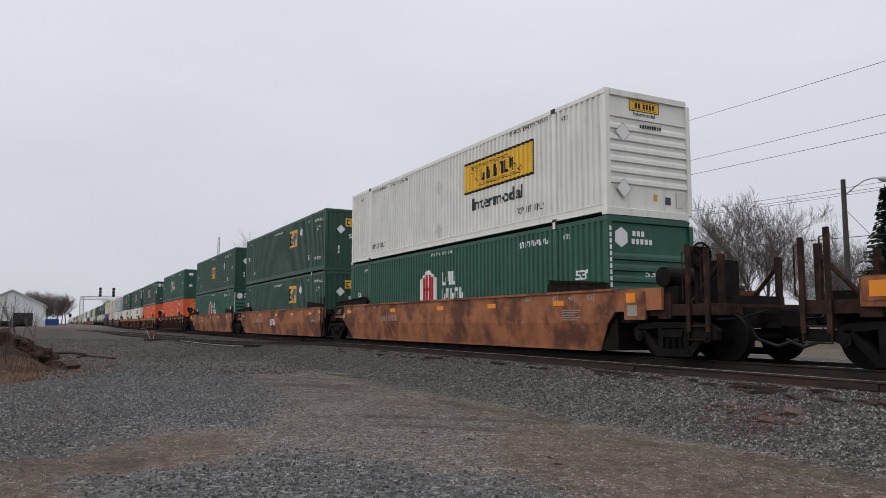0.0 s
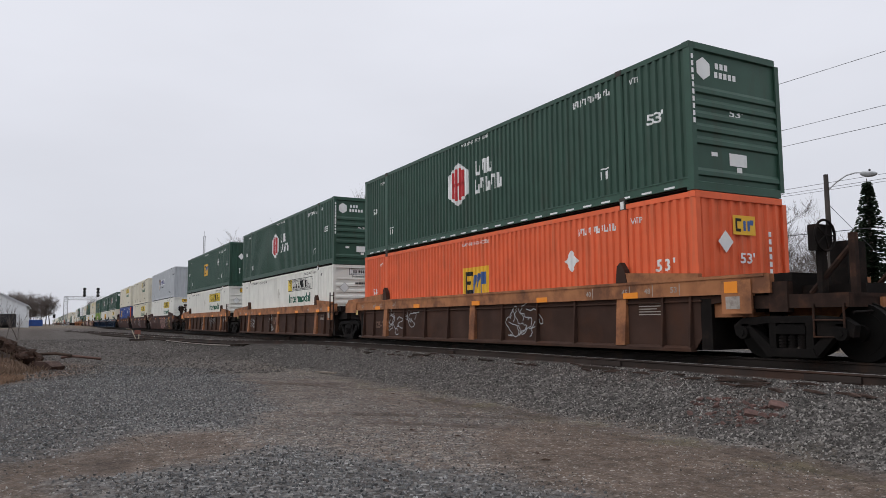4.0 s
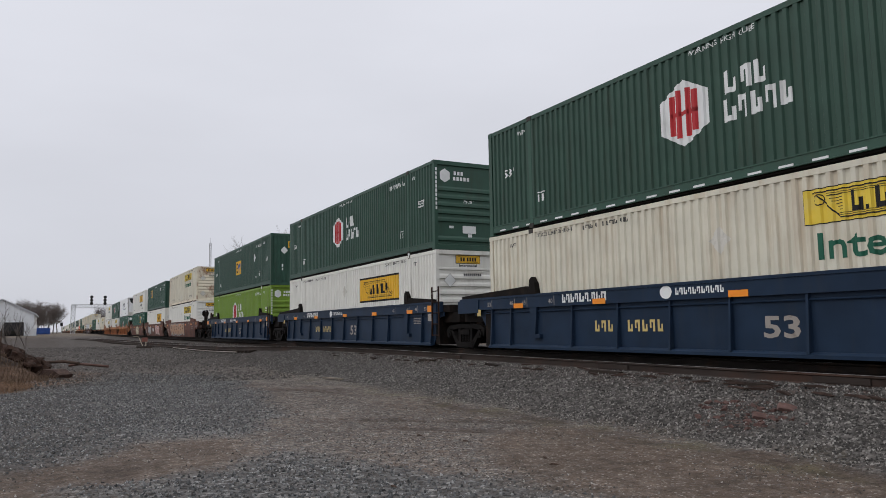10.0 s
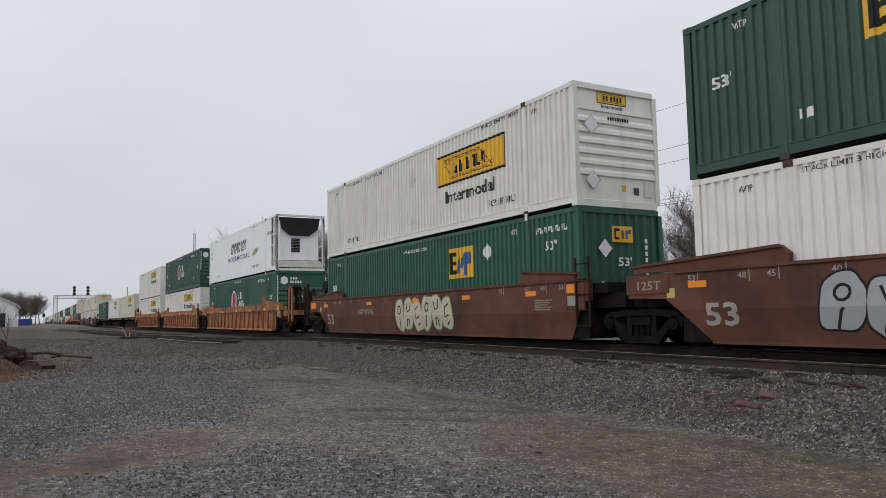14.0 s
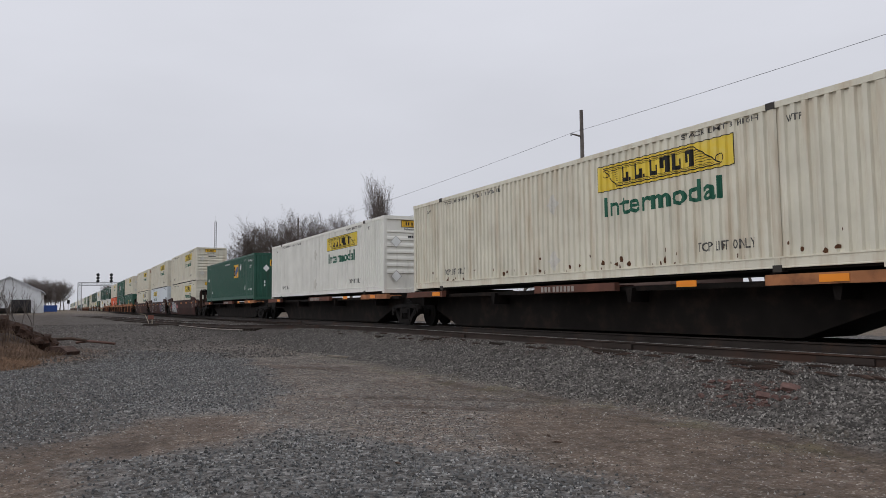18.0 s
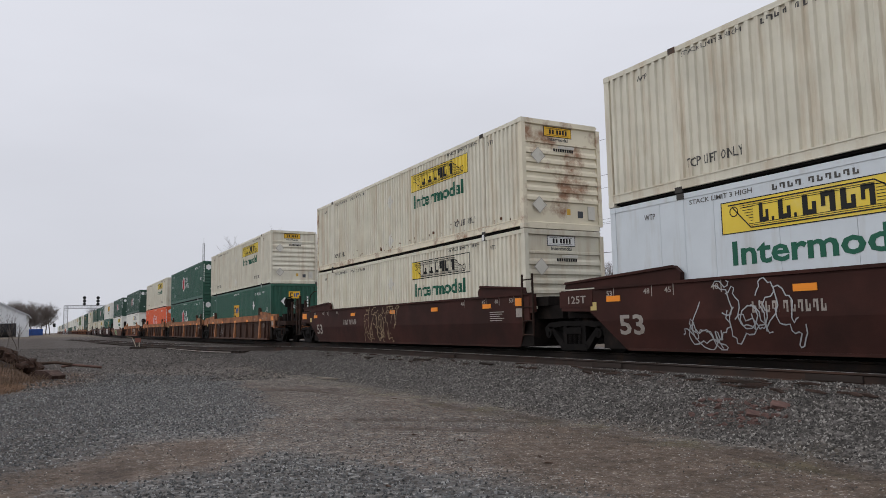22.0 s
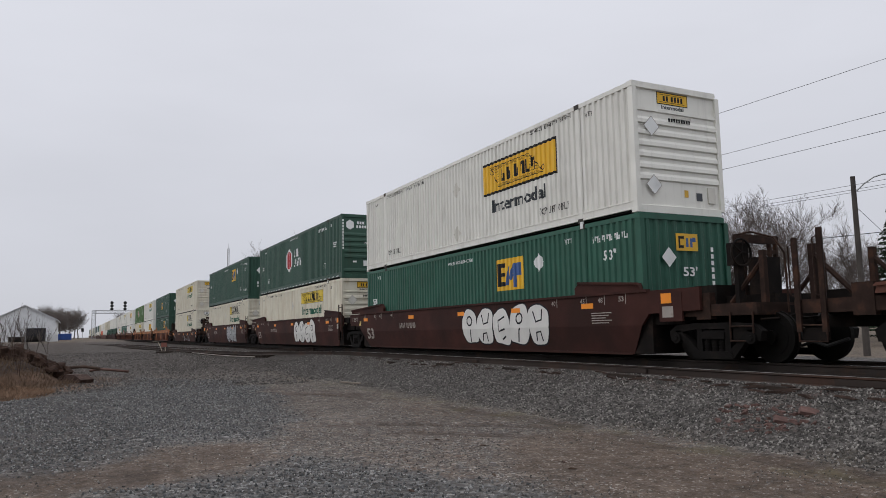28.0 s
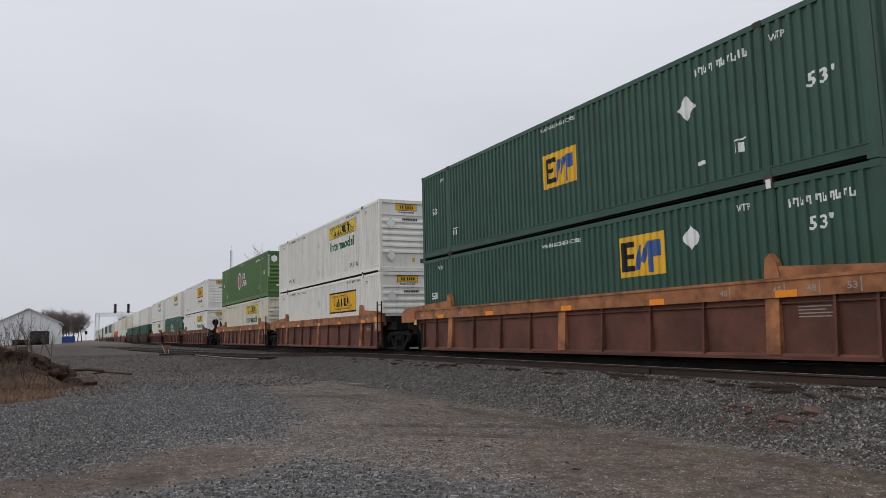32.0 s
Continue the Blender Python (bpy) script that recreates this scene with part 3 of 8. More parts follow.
def rail_along(pts, material, head=None):
    """A rail of the true section along a line of (x, y, foot height)."""
    g, cap = Geo(), Geo()
    rings = []
    for i, p in enumerate(pts):
        a, b_ = Vector(pts[max(0, i - 1)]), Vector(pts[min(len(pts) - 1, i + 1)])
        d = (b_ - a).normalized()
        s = Vector((-d.y, d.x, 0)).normalized()
        k = len(g.v)
        g.v += [tuple(Vector(p) + s * u + Vector((0, 0, w))) for u, w in RAIL]
        rings.append(k)
        kc = len(cap.v)
        cap.v += [tuple(Vector(p) + s * u + Vector((0, 0, 0.181))) for u in (-0.03, 0.03)]
        if i:
            cap.f.append((kc - 2, kc - 1, kc + 1, kc))
    m_ = len(RAIL)
    for a, b_ in zip(rings, rings[1:]):
        g.f += [(a + i, a + (i + 1) % m_, b_ + (i + 1) % m_, b_ + i) for i in range(m_)]
    g.f += [tuple(range(rings[0], rings[0] + m_)), tuple(range(rings[-1], rings[-1] + m_))[::-1]]
    return g.mesh("rail", material), cap.mesh("running_surface", head, False) if head else None


for side in (-1, 1):
    y_ = TRACK_Y + side * 0.7535
    body, cap = rail_along([(x, y_, -0.18) for x in (-1500, -600, -200, -60, 0, 60, 400)], M_RAIL, M_HEAD)
    r_ = tagged(new("rail", body), "steel running rail with a bright worn head", "rail", "main track rails", "structure")
    attach("running_surface", cap, r_, label="polished running surface")
tie_me = Geo().box(-0.115, 0.115, -1.3, 1.3, -0.16, 0).mesh("tie", M_TIE)
tie_bed = tagged(new("track_bed"), "weathered wooden ties under the main track", "ties", kind="structure")
for i in range(110):
    attach("tie", tie_me, tie_bed, pose(1 - i * 0.52 + random.uniform(-0.02, 0.02), TRACK_Y + random.uniform(-0.04, 0.04), -0.195 + random.uniform(-0.01, 0.008), 0, 0, random.uniform(-1, 1)))
g = Geo()
for i in range(500):
    x = -56.5 - i * 0.52
    g.box(x - 0.115, x + 0.115, TRACK_Y - 1.3, TRACK_Y + 1.3, -0.35, -0.195)
tagged(new("far_ties", g.mesh("far_ties", M_TIE)), "weathered wooden ties of the track running off", "ties", kind="stuff")


# ---- containers ----
LEN, WID, HGT = 16.154, 2.591, 2.896
M_CAST = mat("casting_steel", (0.06, 0.055, 0.05), 0.7, 0.3, 0.2, dirt=RUST, dirt_amt=0.5)
M_RUSTY = mat("rust_scab", (0.10, 0.045, 0.022), 0.9, var=0.3, scale=8)
M_FADED = mat("faded_placard", (0.60, 0.58, 0.52), 0.6, var=0.1, dirt=GRIME, dirt_amt=0.3, dirt_scale=5)
M_GAP = mat("underside_dark", (0.012, 0.011, 0.010), 0.9)


def side_wall_geo(y=0.0, flip=1):
    g = Geo()
    xs = corr_breaks(0.10, LEN - 0.10)
    for x in xs:
        d = y + flip * corr(x + 1e-6)
        g.v += [(x, d, 0.20), (x, d, HGT - 0.09)]
    g.f = [(2 * i, 2 * i + 2, 2 * i + 3, 2 * i + 1) for i in range(len(xs) - 1)]
    return g


def end_wall_geo(kind):
    """The leading end, facing +x: one pressed sheet between a head and a sill beam."""
    g = Geo()
    a, b_ = 0.12, WID - 0.12
    back, face, rib = LEN - 0.12, LEN - 0.055, LEN - 0.012
    if kind in ("ribs", "hub"):
        line = [(back, 0.0), (LEN, 0.0), (LEN, 0.16), (face, 0.18)]
        for z in (0.80, 1.05, 1.30, 1.55, 1.80, 2.05) if kind == "ribs" else (0.36, 0.98, 1.23, 1.48, 1.73, 1.98):
            line += [(face, z - 0.085), (rib, z - 0.06), (rib - 0.006, z + 0.02), (face, z + 0.085)]
        line += [(face, 2.26), (rib - 0.01, 2.27), (rib - 0.01, 2.33), (face, 2.34)] if kind == "ribs" else []
        line += [(face, HGT - 0.15), (LEN, HGT - 0.13), (LEN, HGT), (back, HGT)]
        g.prism(line, a, b_)
    elif kind == "corr":
        n = 9
        w = (b_ - a) / n
        line = [(back, a), (LEN - 0.06, a)]
        for i in range(n):
            y = a + i * w
            line += [(LEN - 0.06, y + 0.02), (LEN - 0.015, y + 0.06), (LEN - 0.015, y + w * 0.5), (LEN - 0.06, y + w * 0.5 + 0.05)]
        g.prism(line + [(LEN - 0.06, b_), (back, b_)], 0.16, HGT - 0.13, "z")
        g.box(LEN - 0.12, LEN, a, b_, HGT - 0.13, HGT)
        g.box(LEN - 0.12, LEN, a, b_, 0.0, 0.16)
    if kind == "doors":
        g.box(LEN - 0.09, LEN - 0.055, a, b_, 0.14, HGT - 0.10)
        g.box(LEN - 0.12, LEN - 0.0, a, b_, HGT - 0.13, HGT)
        g.box(LEN - 0.12, LEN - 0.0, a, b_, 0.0, 0.16)
        for y0, y1 in ((a + 0.02, WID / 2 - 0.01), (WID / 2 + 0.01, b_ - 0.02)):
            g.box(LEN - 0.06, LEN - 0.02, y0, y1, 0.18, HGT - 0.15)
            for z in (0.5, 1.1, 1.7, 2.3):
                g.box(LEN - 0.03, LEN - 0.005, y0 + 0.05, y1 - 0.05, z - 0.05, z + 0.05)
        for y in (0.42, 0.92, WID - 0.92, WID - 0.42):
            g.rod((LEN + 0.01, y, 0.08), (LEN + 0.01, y, HGT - 0.08), 0.022, 8)
            for z in (0.2, 1.05, 1.9, HGT - 0.2):
                g.box(LEN - 0.03, LEN + 0.03, y - 0.05, y + 0.05, z - 0.04, z + 0.04)
    return g


def jb_strip(panel_mat, text_mat, box=False, outline=False, back=0.0):
    """Decals of the white line: a long panel with a scroll and block marks, and a word under it. None of the makers' names is lettered."""
    out = []
    if box:
        x0, x1, z0, z1 = 9.57, 13.30, 1.42, 2.37
        out.append(("logo_border", rects((x0, x1, z0, z1)), M_INK, 0.003))
        out.append(("logo_panel", rects((x0 + 0.07, x1 - 0.07, z0 + 0.07, z1 - 0.07)), panel_mat, 0.006))
        lz, lh, lx, lw = 1.71, 0.36, 10.62, 1.72
        wz, wx, ww, wsz = 0.90, 10.1, 2.68, 0.36
    else:
        x0, x1, z0, z1 = 9.62, 13.40, 1.98, 2.56
        if outline:
            out.append(("logo_panel", rects((x0, x0 + 0.55, z0, z1)), panel_mat, 0.003))
            out.append(("logo_border", rects((x0, x1, z0, z0 + 0.025), (x0, x1, z1 - 0.025, z1), (x1 - 0.03, x1, z0, z1)), M_INK, 0.004))
        else:
            out.append(("logo_panel", rects((x0, x1, z0, z1)), panel_mat, 0.003))
            out.append(("logo_border", rects((x0, x1, z0, z0 + 0.016), (x0, x1, z1 - 0.016, z1), (x0, x0 + 0.02, z0, z1), (x1 - 0.02, x1, z0, z1)), M_INK, 0.005))
        lz, lh, lx, lw = 2.12, 0.32, 10.42, 2.00
        wz, wx, ww, wsz = 1.43, 9.82, 3.25, 0.42
    strokes = slabs([0.75, 0.25, 0.2, 0.35, 0.95, 0.25, 0.2, 0.45, 1.0, 0.35, 1.0, 0.35, 1.0, 0.35, 0.9], lx, lz, lh, lw)
    lines = scroll(x0 + (0.28 if box else 0.0), x1 - (0.28 if box else 0.0), z0 + (0.10 if box else 0.0), z1 - (0.10 if box else 0.0))
    out.append(("logo_mark", merge(strokes, lines), M_INK, 0.008))
    out.append(("lettering", text_geo("Intermodal", wsz, wx, wz, ww), text_mat, 0.005))
    marks = merge(text_geo("TOP LIFT ONLY", 0.18, 12.45, 0.46, 1.30), text_geo("STACK LIMIT 3 HIGH", 0.10, 12.15, 2.67, 1.75),
                  text_geo("WTP", 0.12, 14.45, 2.50, 0.30), text_geo("TOP LIFT ONLY", 0.18, 2.2, 0.45, 1.30),
                  text_geo("WTP", 0.12, 1.0, 2.50, 0.30), id_mark(4.0, 2.62, 0.10, 1.5),
                  text_geo("STACK LIMIT 3 HIGH", 0.09, 2.2, 2.65, 1.4))
    if back:
        for _, g_, _, _ in out:
            g_.v = [(a - back, b_, c_) for a, b_, c_ in g_.v]
    out.append(("small_lettering", marks, M_SMALL, 0.005))
    return out


def diamond(x, z, r):
    return Geo().flat([(x - r, z), (x, z - r * 1.05), (x + r, z), (x, z + r * 1.05)], 0.0)


def hub_marks(red=M_RED):
    hexa = Geo().flat([(6.57, 1.27), (7.16, 0.93), (7.76, 1.27), (7.76, 1.93), (7.16, 2.27), (6.57, 1.93)], 0.0)
    mark = rects((6.82, 6.94, 1.20, 2.0), (7.38, 7.50, 1.20, 2.0), (6.99, 7.09, 1.12, 2.08), (7.23, 7.33, 1.12, 2.08), (6.82, 7.50, 1.56, 1.64))
    words = merge(slabs([1.0, 0.3, 0.8, 0.3, 0.8], 8.14, 1.68, 0.42, 0.90), slabs([1.0, 0.3, 0.6, 0.3, 0.8, 0.3, 0.8, 0.3, 0.8], 8.10, 1.16, 0.42, 1.42))
    small = merge(text_geo("WARNING HIGH CUBE", 0.10, 7.33, 2.66, 1.55), text_geo("53'", 0.22, 14.97, 1.50, 0.46), text_geo("53'", 0.22, 0.75, 1.50, 0.46),
                  text_geo("WTP", 0.12, 14.46, 2.50, 0.30), text_geo("WTP", 0.12, 1.45, 2.50, 0.30), rects((13.52, 13.56, 0.62, 0.80), (13.64, 13.76, 0.62, 0.80), (13.50, 13.80, 0.84, 0.87)),
                  rects((2.30, 2.34, 0.62, 0.80), (2.40, 2.54, 0.62, 0.80), (2.28, 2.56, 0.84, 0.87)),
                  id_mark(12.6, 2.46, 0.15, 1.25))
    return [("logo_panel", hexa, M_WHITE, 0.004), ("logo_mark", mark, red, 0.008), ("word_mark", words, M_WHITE, 0.004), ("lettering", small, M_WHITE, 0.005)]


def emp_marks(shift=0.0, panel=M_YEL, drop=0.0):
    x = 10.15 + shift
    pan = rects((x, x + 1.42, 1.54, 2.42))
    dark = rects((x + 0.10, x + 0.24, 1.66, 2.30), (x + 0.24, x + 0.52, 2.18, 2.30), (x + 0.24, x + 0.46, 1.93, 2.03), (x + 0.24, x + 0.52, 1.66, 1.78))
    blue = merge(Geo().flat([(x + 0.52, 1.68), (x + 0.63, 1.68), (x + 0.74, 2.20), (x + 0.63, 2.20)], 0), Geo().flat([(x + 0.70, 1.86), (x + 0.80, 1.80), (x + 0.96, 2.20), (x + 0.85, 2.24)], 0),
                 rects((x + 0.93, x + 1.04, 1.60, 2.26), (x + 1.04, x + 1.28, 1.92, 2.26)))
    small = merge(text_geo("WARNING HIGH CUBE", 0.10, 7.2, 2.52, 1.6), text_geo("53'", 0.22, 14.86, 1.98, 0.44), text_geo("53'", 0.22, 0.6, 1.55, 0.44),
                  text_geo("WTP", 0.13, 13.42, 2.50, 0.30), text_geo("WTP", 0.13, 1.1, 2.50, 0.28), text_geo("TOP LIFT ONLY", 0.14, 14.55, 0.60, 0.95),
                  rects((13.50, 13.54, 0.66, 0.84), (13.60, 13.74, 0.66, 0.84), (13.48, 13.78, 0.88, 0.91)),
                  rects((2.30, 2.34, 0.60, 0.76), (2.40, 2.54, 0.60, 0.76)), id_mark(14.50, 2.40, 0.15, 1.2))
    if drop:
        for g_ in (pan, dark, blue):
            g_.v = [(a, b_, c_ - drop) for a, b_, c_ in g_.v]
        small = merge(text_geo("WARNING HIGH CUBE", 0.10, 7.3, 2.62, 1.5), text_geo("53'", 0.24, 15.05, 1.42, 0.5), text_geo("53'", 0.22, 0.75, 1.45, 0.46),
                      text_geo("WTP", 0.13, 14.4, 2.45, 0.30), text_geo("WTP", 0.13, 1.4, 2.45, 0.28), rects((13.50, 13.54, 0.66, 0.84), (13.60, 13.74, 0.66, 0.84), (13.48, 13.78, 0.88, 0.91)),
                      rects((2.30, 2.34, 0.60, 0.76), (2.40, 2.54, 0.60, 0.76), (2.28, 2.56, 0.80, 0.83), (12.6, 12.8, 0.62, 0.70)), id_mark(12.65, 2.38, 0.16, 1.25))
    dz = 1.83 if drop else 2.17
    return [("logo_panel", pan, panel, 0.004), ("logo_mark", dark, M_INK, 0.008), ("logo_blue", blue, M_BLUE, 0.008),
            ("placard", diamond(12.4 if drop else 12.3, dz, 0.24), M_WHITE, 0.006), ("lettering", small, M_WHITE, 0.005)]


M_PURPLE = mat("decal_violet", (0.035, 0.03, 0.16), 0.5, var=0.1)
M_GOLD = mat("decal_gold", (0.55, 0.27, 0.04), 0.5, var=0.2)
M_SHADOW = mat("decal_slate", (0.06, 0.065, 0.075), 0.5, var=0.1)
M_DIM = mat("dull_grey_line", (0.36, 0.34, 0.31), 0.7, var=0.15)
M_STICKY = mat("sticker_amber", (0.60, 0.36, 0.05), 0.6)
M_LEAF = mat("decal_leaf", (0.20, 0.40, 0.03), 0.5, var=0.15)


def swift_marks():
    shield = Geo().flat([(6.95, 2.10), (7.4, 2.2), (7.85, 2.10), (7.85, 1.4), (7.4, 0.95), (6.95, 1.4)], 0)
    gold = Geo().flat([(7.4, 2.1), (7.75, 2.02), (7.75, 1.45), (7.4, 1.10)], 0)
    streak = Geo().flat([(7.02, 1.2), (7.22, 1.1), (7.55, 1.75), (7.4, 1.85)], 0)
    words = slabs([1.0, 0.3, 1.3, 0.3, 0.5, 0.3, 0.9, 0.3, 1.0], 8.15, 1.55, 0.42, 2.6)
    back = rects((8.05, 10.85, 1.48, 2.04))
    small = merge(text_geo("INTERMODAL", 0.16, 7.0, 1.16, 2.6), text_geo("TOP LIFT ONLY", 0.15, 12.7, 0.50, 1.25), text_geo("WTP", 0.14, 14.45, 2.45, 0.32),
                  text_geo("53FT", 0.16, 0.7, 0.75, 0.4), id_mark(14.7, 2.12, 0.16, 1.25), text_geo("TOP LIFT ONLY", 0.10, 2.1, 0.50, 0.8))
    for g_ in (shield, gold, streak, words, back):
        g_.v = [(a - 1.2, b_, c_) for a, b_, c_ in g_.v]
    return [("logo_back", back, M_WHITE, 0.003), ("logo_panel", shield, M_SHADOW, 0.004), ("logo_gold", gold, M_GOLD, 0.007), ("logo_streak", streak, M_WHITE, 0.009), ("word_mark", words, M_PURPLE, 0.008),
            ("placard", diamond(12.75, 2.1, 0.22), M_WHITE, 0.006), ("lettering", small, M_INK, 0.005)]


def prime_marks():
    words = slabs([1.0, 0.2, 1.0, 0.2, 0.5, 0.2, 1.3, 0.2, 0.9, 0.4, 0.5, 0.2, 0.9, 0.2, 0.9, 0.2, 0.2], 6.35, 1.58, 0.45, 3.7)
    shade = bars([1.6, 0.1, 1.0, 0.1, 1.2, 0.1, 0.8, 0.5, 0.5, 0.1, 0.9, 0.1, 0.8], 6.45, 2.0, 0.19, 3.6)
    small = merge(text_geo("53FT", 0.16, 0.55, 1.98, 0.42), text_geo("XHC", 0.16, 0.57, 1.70, 0.38), text_geo("TOP LIFT ONLY", 0.14, 2.25, 0.38, 1.0), text_geo("TOP LIFT ONLY", 0.15, 11.3, 0.42, 1.5),
                  text_geo("STACK LIMIT 3 HIGH", 0.09, 11.3, 2.66, 1.3), id_mark(14.5, 1.95, 0.18, 1.1))
    leaf = Geo().flat([(11.4, 1.15), (11.65, 1.1), (12.5, 1.25), (12.65, 1.48), (12.2, 1.5), (11.6, 1.35)], 0)
    return [("word_shadow", shade, M_SHADOW, 0.003), ("word_mark", words, M_SHADOW, 0.004), ("lettering_line", text_geo("INTERMODAL", 0.28, 5.62, 1.12, 5.2), M_PURPLE, 0.004),
            ("leaf_mark", leaf, M_LEAF, 0.004), ("lettering", small, M_INK, 0.005)]


STYLE = {
    "jb": lambda: jb_strip(M_PYEL, M_TEXTG), "jb_box": lambda: jb_strip(M_YEL, M_TEXTK, box=True), "jb_line": lambda: jb_strip(M_PYEL, M_TEXTG, outline=True),
    "hub": hub_marks, "emp": emp_marks, "emp_low": lambda: emp_marks(-7.5), "emp_mid": lambda: emp_marks(-2.75, drop=0.43), "emp_back": lambda: emp_marks(-6.75),
    "jb_back": lambda: jb_strip(M_PYEL, M_TEXTG, back=6.7), "swift": swift_marks, "prime": prime_marks,
}
WORD = {"white": "white", "cream": "cream-coloured", "bright": "bright white", "green": "green", "dark_green": "dark green", "lime": "lime green",
        "olive": "olive green", "orange": "orange-red", "blue": "blue", "grey": "light grey", "pale": "pale blue-grey"}
LOGO = {"jb": "a yellow scroll panel", "jb_box": "a black-edged yellow panel", "jb_line": "an outlined scroll panel", "hub": "a white hexagon mark", "emp": "a yellow square mark",
        "emp_low": "a yellow square mark", "emp_mid": "a yellow square mark", "emp_back": "a yellow square mark", "jb_back": "a yellow scroll panel", "swift": "a shield mark", "prime": "block marks and a cooling unit"}


def end_decals(style, c):
    """Marks on the leading end, in its plane of y and z."""
    def quad(y0, y1, z0, z1, x):
        return [(x, y0, z0), (x, y1, z0), (x, y1, z1), (x, y0, z1)]

    def plate(items, material):
        g = Geo()
        for y0, y1, z0, z1, x in items:
            k = len(g.v)
            g.v += quad(y0, y1, z0, z1, x)
            g.f.append((k, k + 1, k + 2, k + 3))
        return g.mesh("end_mark", material, False)

    X1, X2 = LEN + 0.004, LEN + 0.007
    if style.startswith("jb"):
        yield "end_border", plate([(0.74, 1.66, 2.47, 2.75, LEN - 0.052)], M_INK)
        yield "end_panel", plate([(0.76, 1.64, 2.49, 2.73, LEN - 0.049)], M_YEL if style != "jb_line" else M_WHITE)
        yield "end_mark", plate([(0.92 + i * 0.095 + (0.05 if i > 1 else 0), 0.98 + i * 0.095 + (0.05 if i > 1 else 0), 2.55, 2.67, LEN - 0.046) for i in range(6)] + [(0.82, 1.56, 2.52, 2.53, LEN - 0.046), (0.82, 1.56, 2.69, 2.70, LEN - 0.046)], M_INK)
        t = text_geo("Intermodal", 0.09, 0.0, 2.37, 0.66)
        t.v = [(LEN - 0.050, 0.87 + x, z) for x, _, z in t.v]
        yield "end_lettering", t.mesh("end_lettering", M_TEXTK, False)
        yield "end_number", plate([(1.0 + i * 0.075, 1.055 + i * 0.075, 2.07, 2.15, X1) for i in range(9)], M_INK)
        yield "vent_plate", plate([(1.18, 1.72, 2.17, 2.25, LEN - 0.03)], M_FADED)
        yield "sticker", plate([(1.42, 1.54, 0.40, 0.56, LEN - 0.050)], M_STICKY)
        yield "sticker", plate([(1.78, 1.96, 0.34, 0.52, LEN - 0.050)], M_SHADOW)
        yield "document_box", Geo().box(LEN - 0.06, LEN - 0.02, 2.12, 2.34, 0.30, 0.66).mesh("document_box", M_FADED)
        for y, z in ((0.50, 1.92), (0.50, 0.62)):
            k = Geo()
            for r in (0.23, 0.21):
                k.v += [(X1, y - r, z), (X1, y, z - r), (X1, y + r, z), (X1, y, z + r)]
            k.f = [(i, (i + 1) % 4, 4 + (i + 1) % 4, 4 + i) for i in range(4)]
            yield "placard_frame", k.mesh("placard_frame", M_DIM, False)
            q = Geo()
            q.v, q.f = [(X1 - 0.003, b_, c_) for _, b_, c_ in k.v[4:]], [(0, 1, 2, 3)]
            yield "placard", q.mesh("placard", M_FADED if c == "cream" else M_WHITE, False)
    elif style == "hub":
        k = Geo()
        k.v = [(X1 - 0.05, 0.42 + 0.21 * math.cos(a), 2.42 + 0.23 * math.sin(a)) for a in [radians(30 + 60 * i) for i in range(6)]]
        k.f = [tuple(range(6))]
        yield "end_panel", k.mesh("end_panel", M_WHITE, False)
        yield "end_inscription", plate([(0.75 + i * 0.13, 0.84 + i * 0.13, 2.46, 2.58, X1 - 0.05) for i in range(3)] + [(0.72 + i * 0.13, 0.81 + i * 0.13, 2.28, 2.40, X1 - 0.05) for i in range(5)], M_WHITE)
        t = text_geo("53'", 0.16, 0.0, 1.54, 0.40)
        t.v = [(LEN - 0.048, 1.1 + x, z) for x, _, z in t.v]
        yield "end_lettering", t.mesh("end_lettering", M_WHITE, False)
        yield "end_notice", plate([(1.05, 1.55, 0.55, 0.80, X1 - 0.05), (1.25, 1.4, 0.42, 0.53, X1 - 0.05), (0.55, 0.72, 0.70, 0.78, X1 - 0.05)], M_WHITE)
        yield "post_number", plate([(0.04, 0.10, 2.55 - i * 0.14, 2.65 - i * 0.14, X1) for i in range(10)], M_WHITE)
    elif style.startswith("emp"):
        yield "end_panel", plate([(0.98, 1.62, 2.10, 2.48, X1)], M_YEL)
        yield "end_mark", plate([(1.05, 1.10, 2.16, 2.42, X2), (1.10, 1.22, 2.36, 2.42, X2), (1.10, 1.2, 2.16, 2.22, X2)], M_INK)
        yield "end_blue", plate([(1.27, 1.34, 2.18, 2.38, X2), (1.39, 1.46, 2.18, 2.38, X2), (1.46, 1.56, 2.30, 2.40, X2)], M_BLUE)
        t = text_geo("53'", 0.20, 0.0, 1.55, 0.42)
        t.v = [(X1, 1.15 + x, z) for x, _, z in t.v]
        yield "end_lettering", t.mesh("end_lettering", M_WHITE, False)
        yield "end_notice", plate([(1.68, 2.12, 0.52, 0.76, X1), (0.62, 0.70, 1.0, 1.18, X1), (0.62, 0.70, 0.82, 0.95, X1)], M_WHITE)
        yield "end_number", plate([(2.0, 2.08, 2.1 - i * 0.15, 2.2 - i * 0.15, X1) for i in range(8)], M_WHITE)
        k = Geo()
        k.v = [(X2, 0.55, 1.95), (X2, 0.76, 1.73), (X2, 0.97, 1.95), (X2, 0.76, 2.17)]
        k.f = [(0, 1, 2, 3)]
        yield "placard", k.mesh("placard", M_WHITE, False)


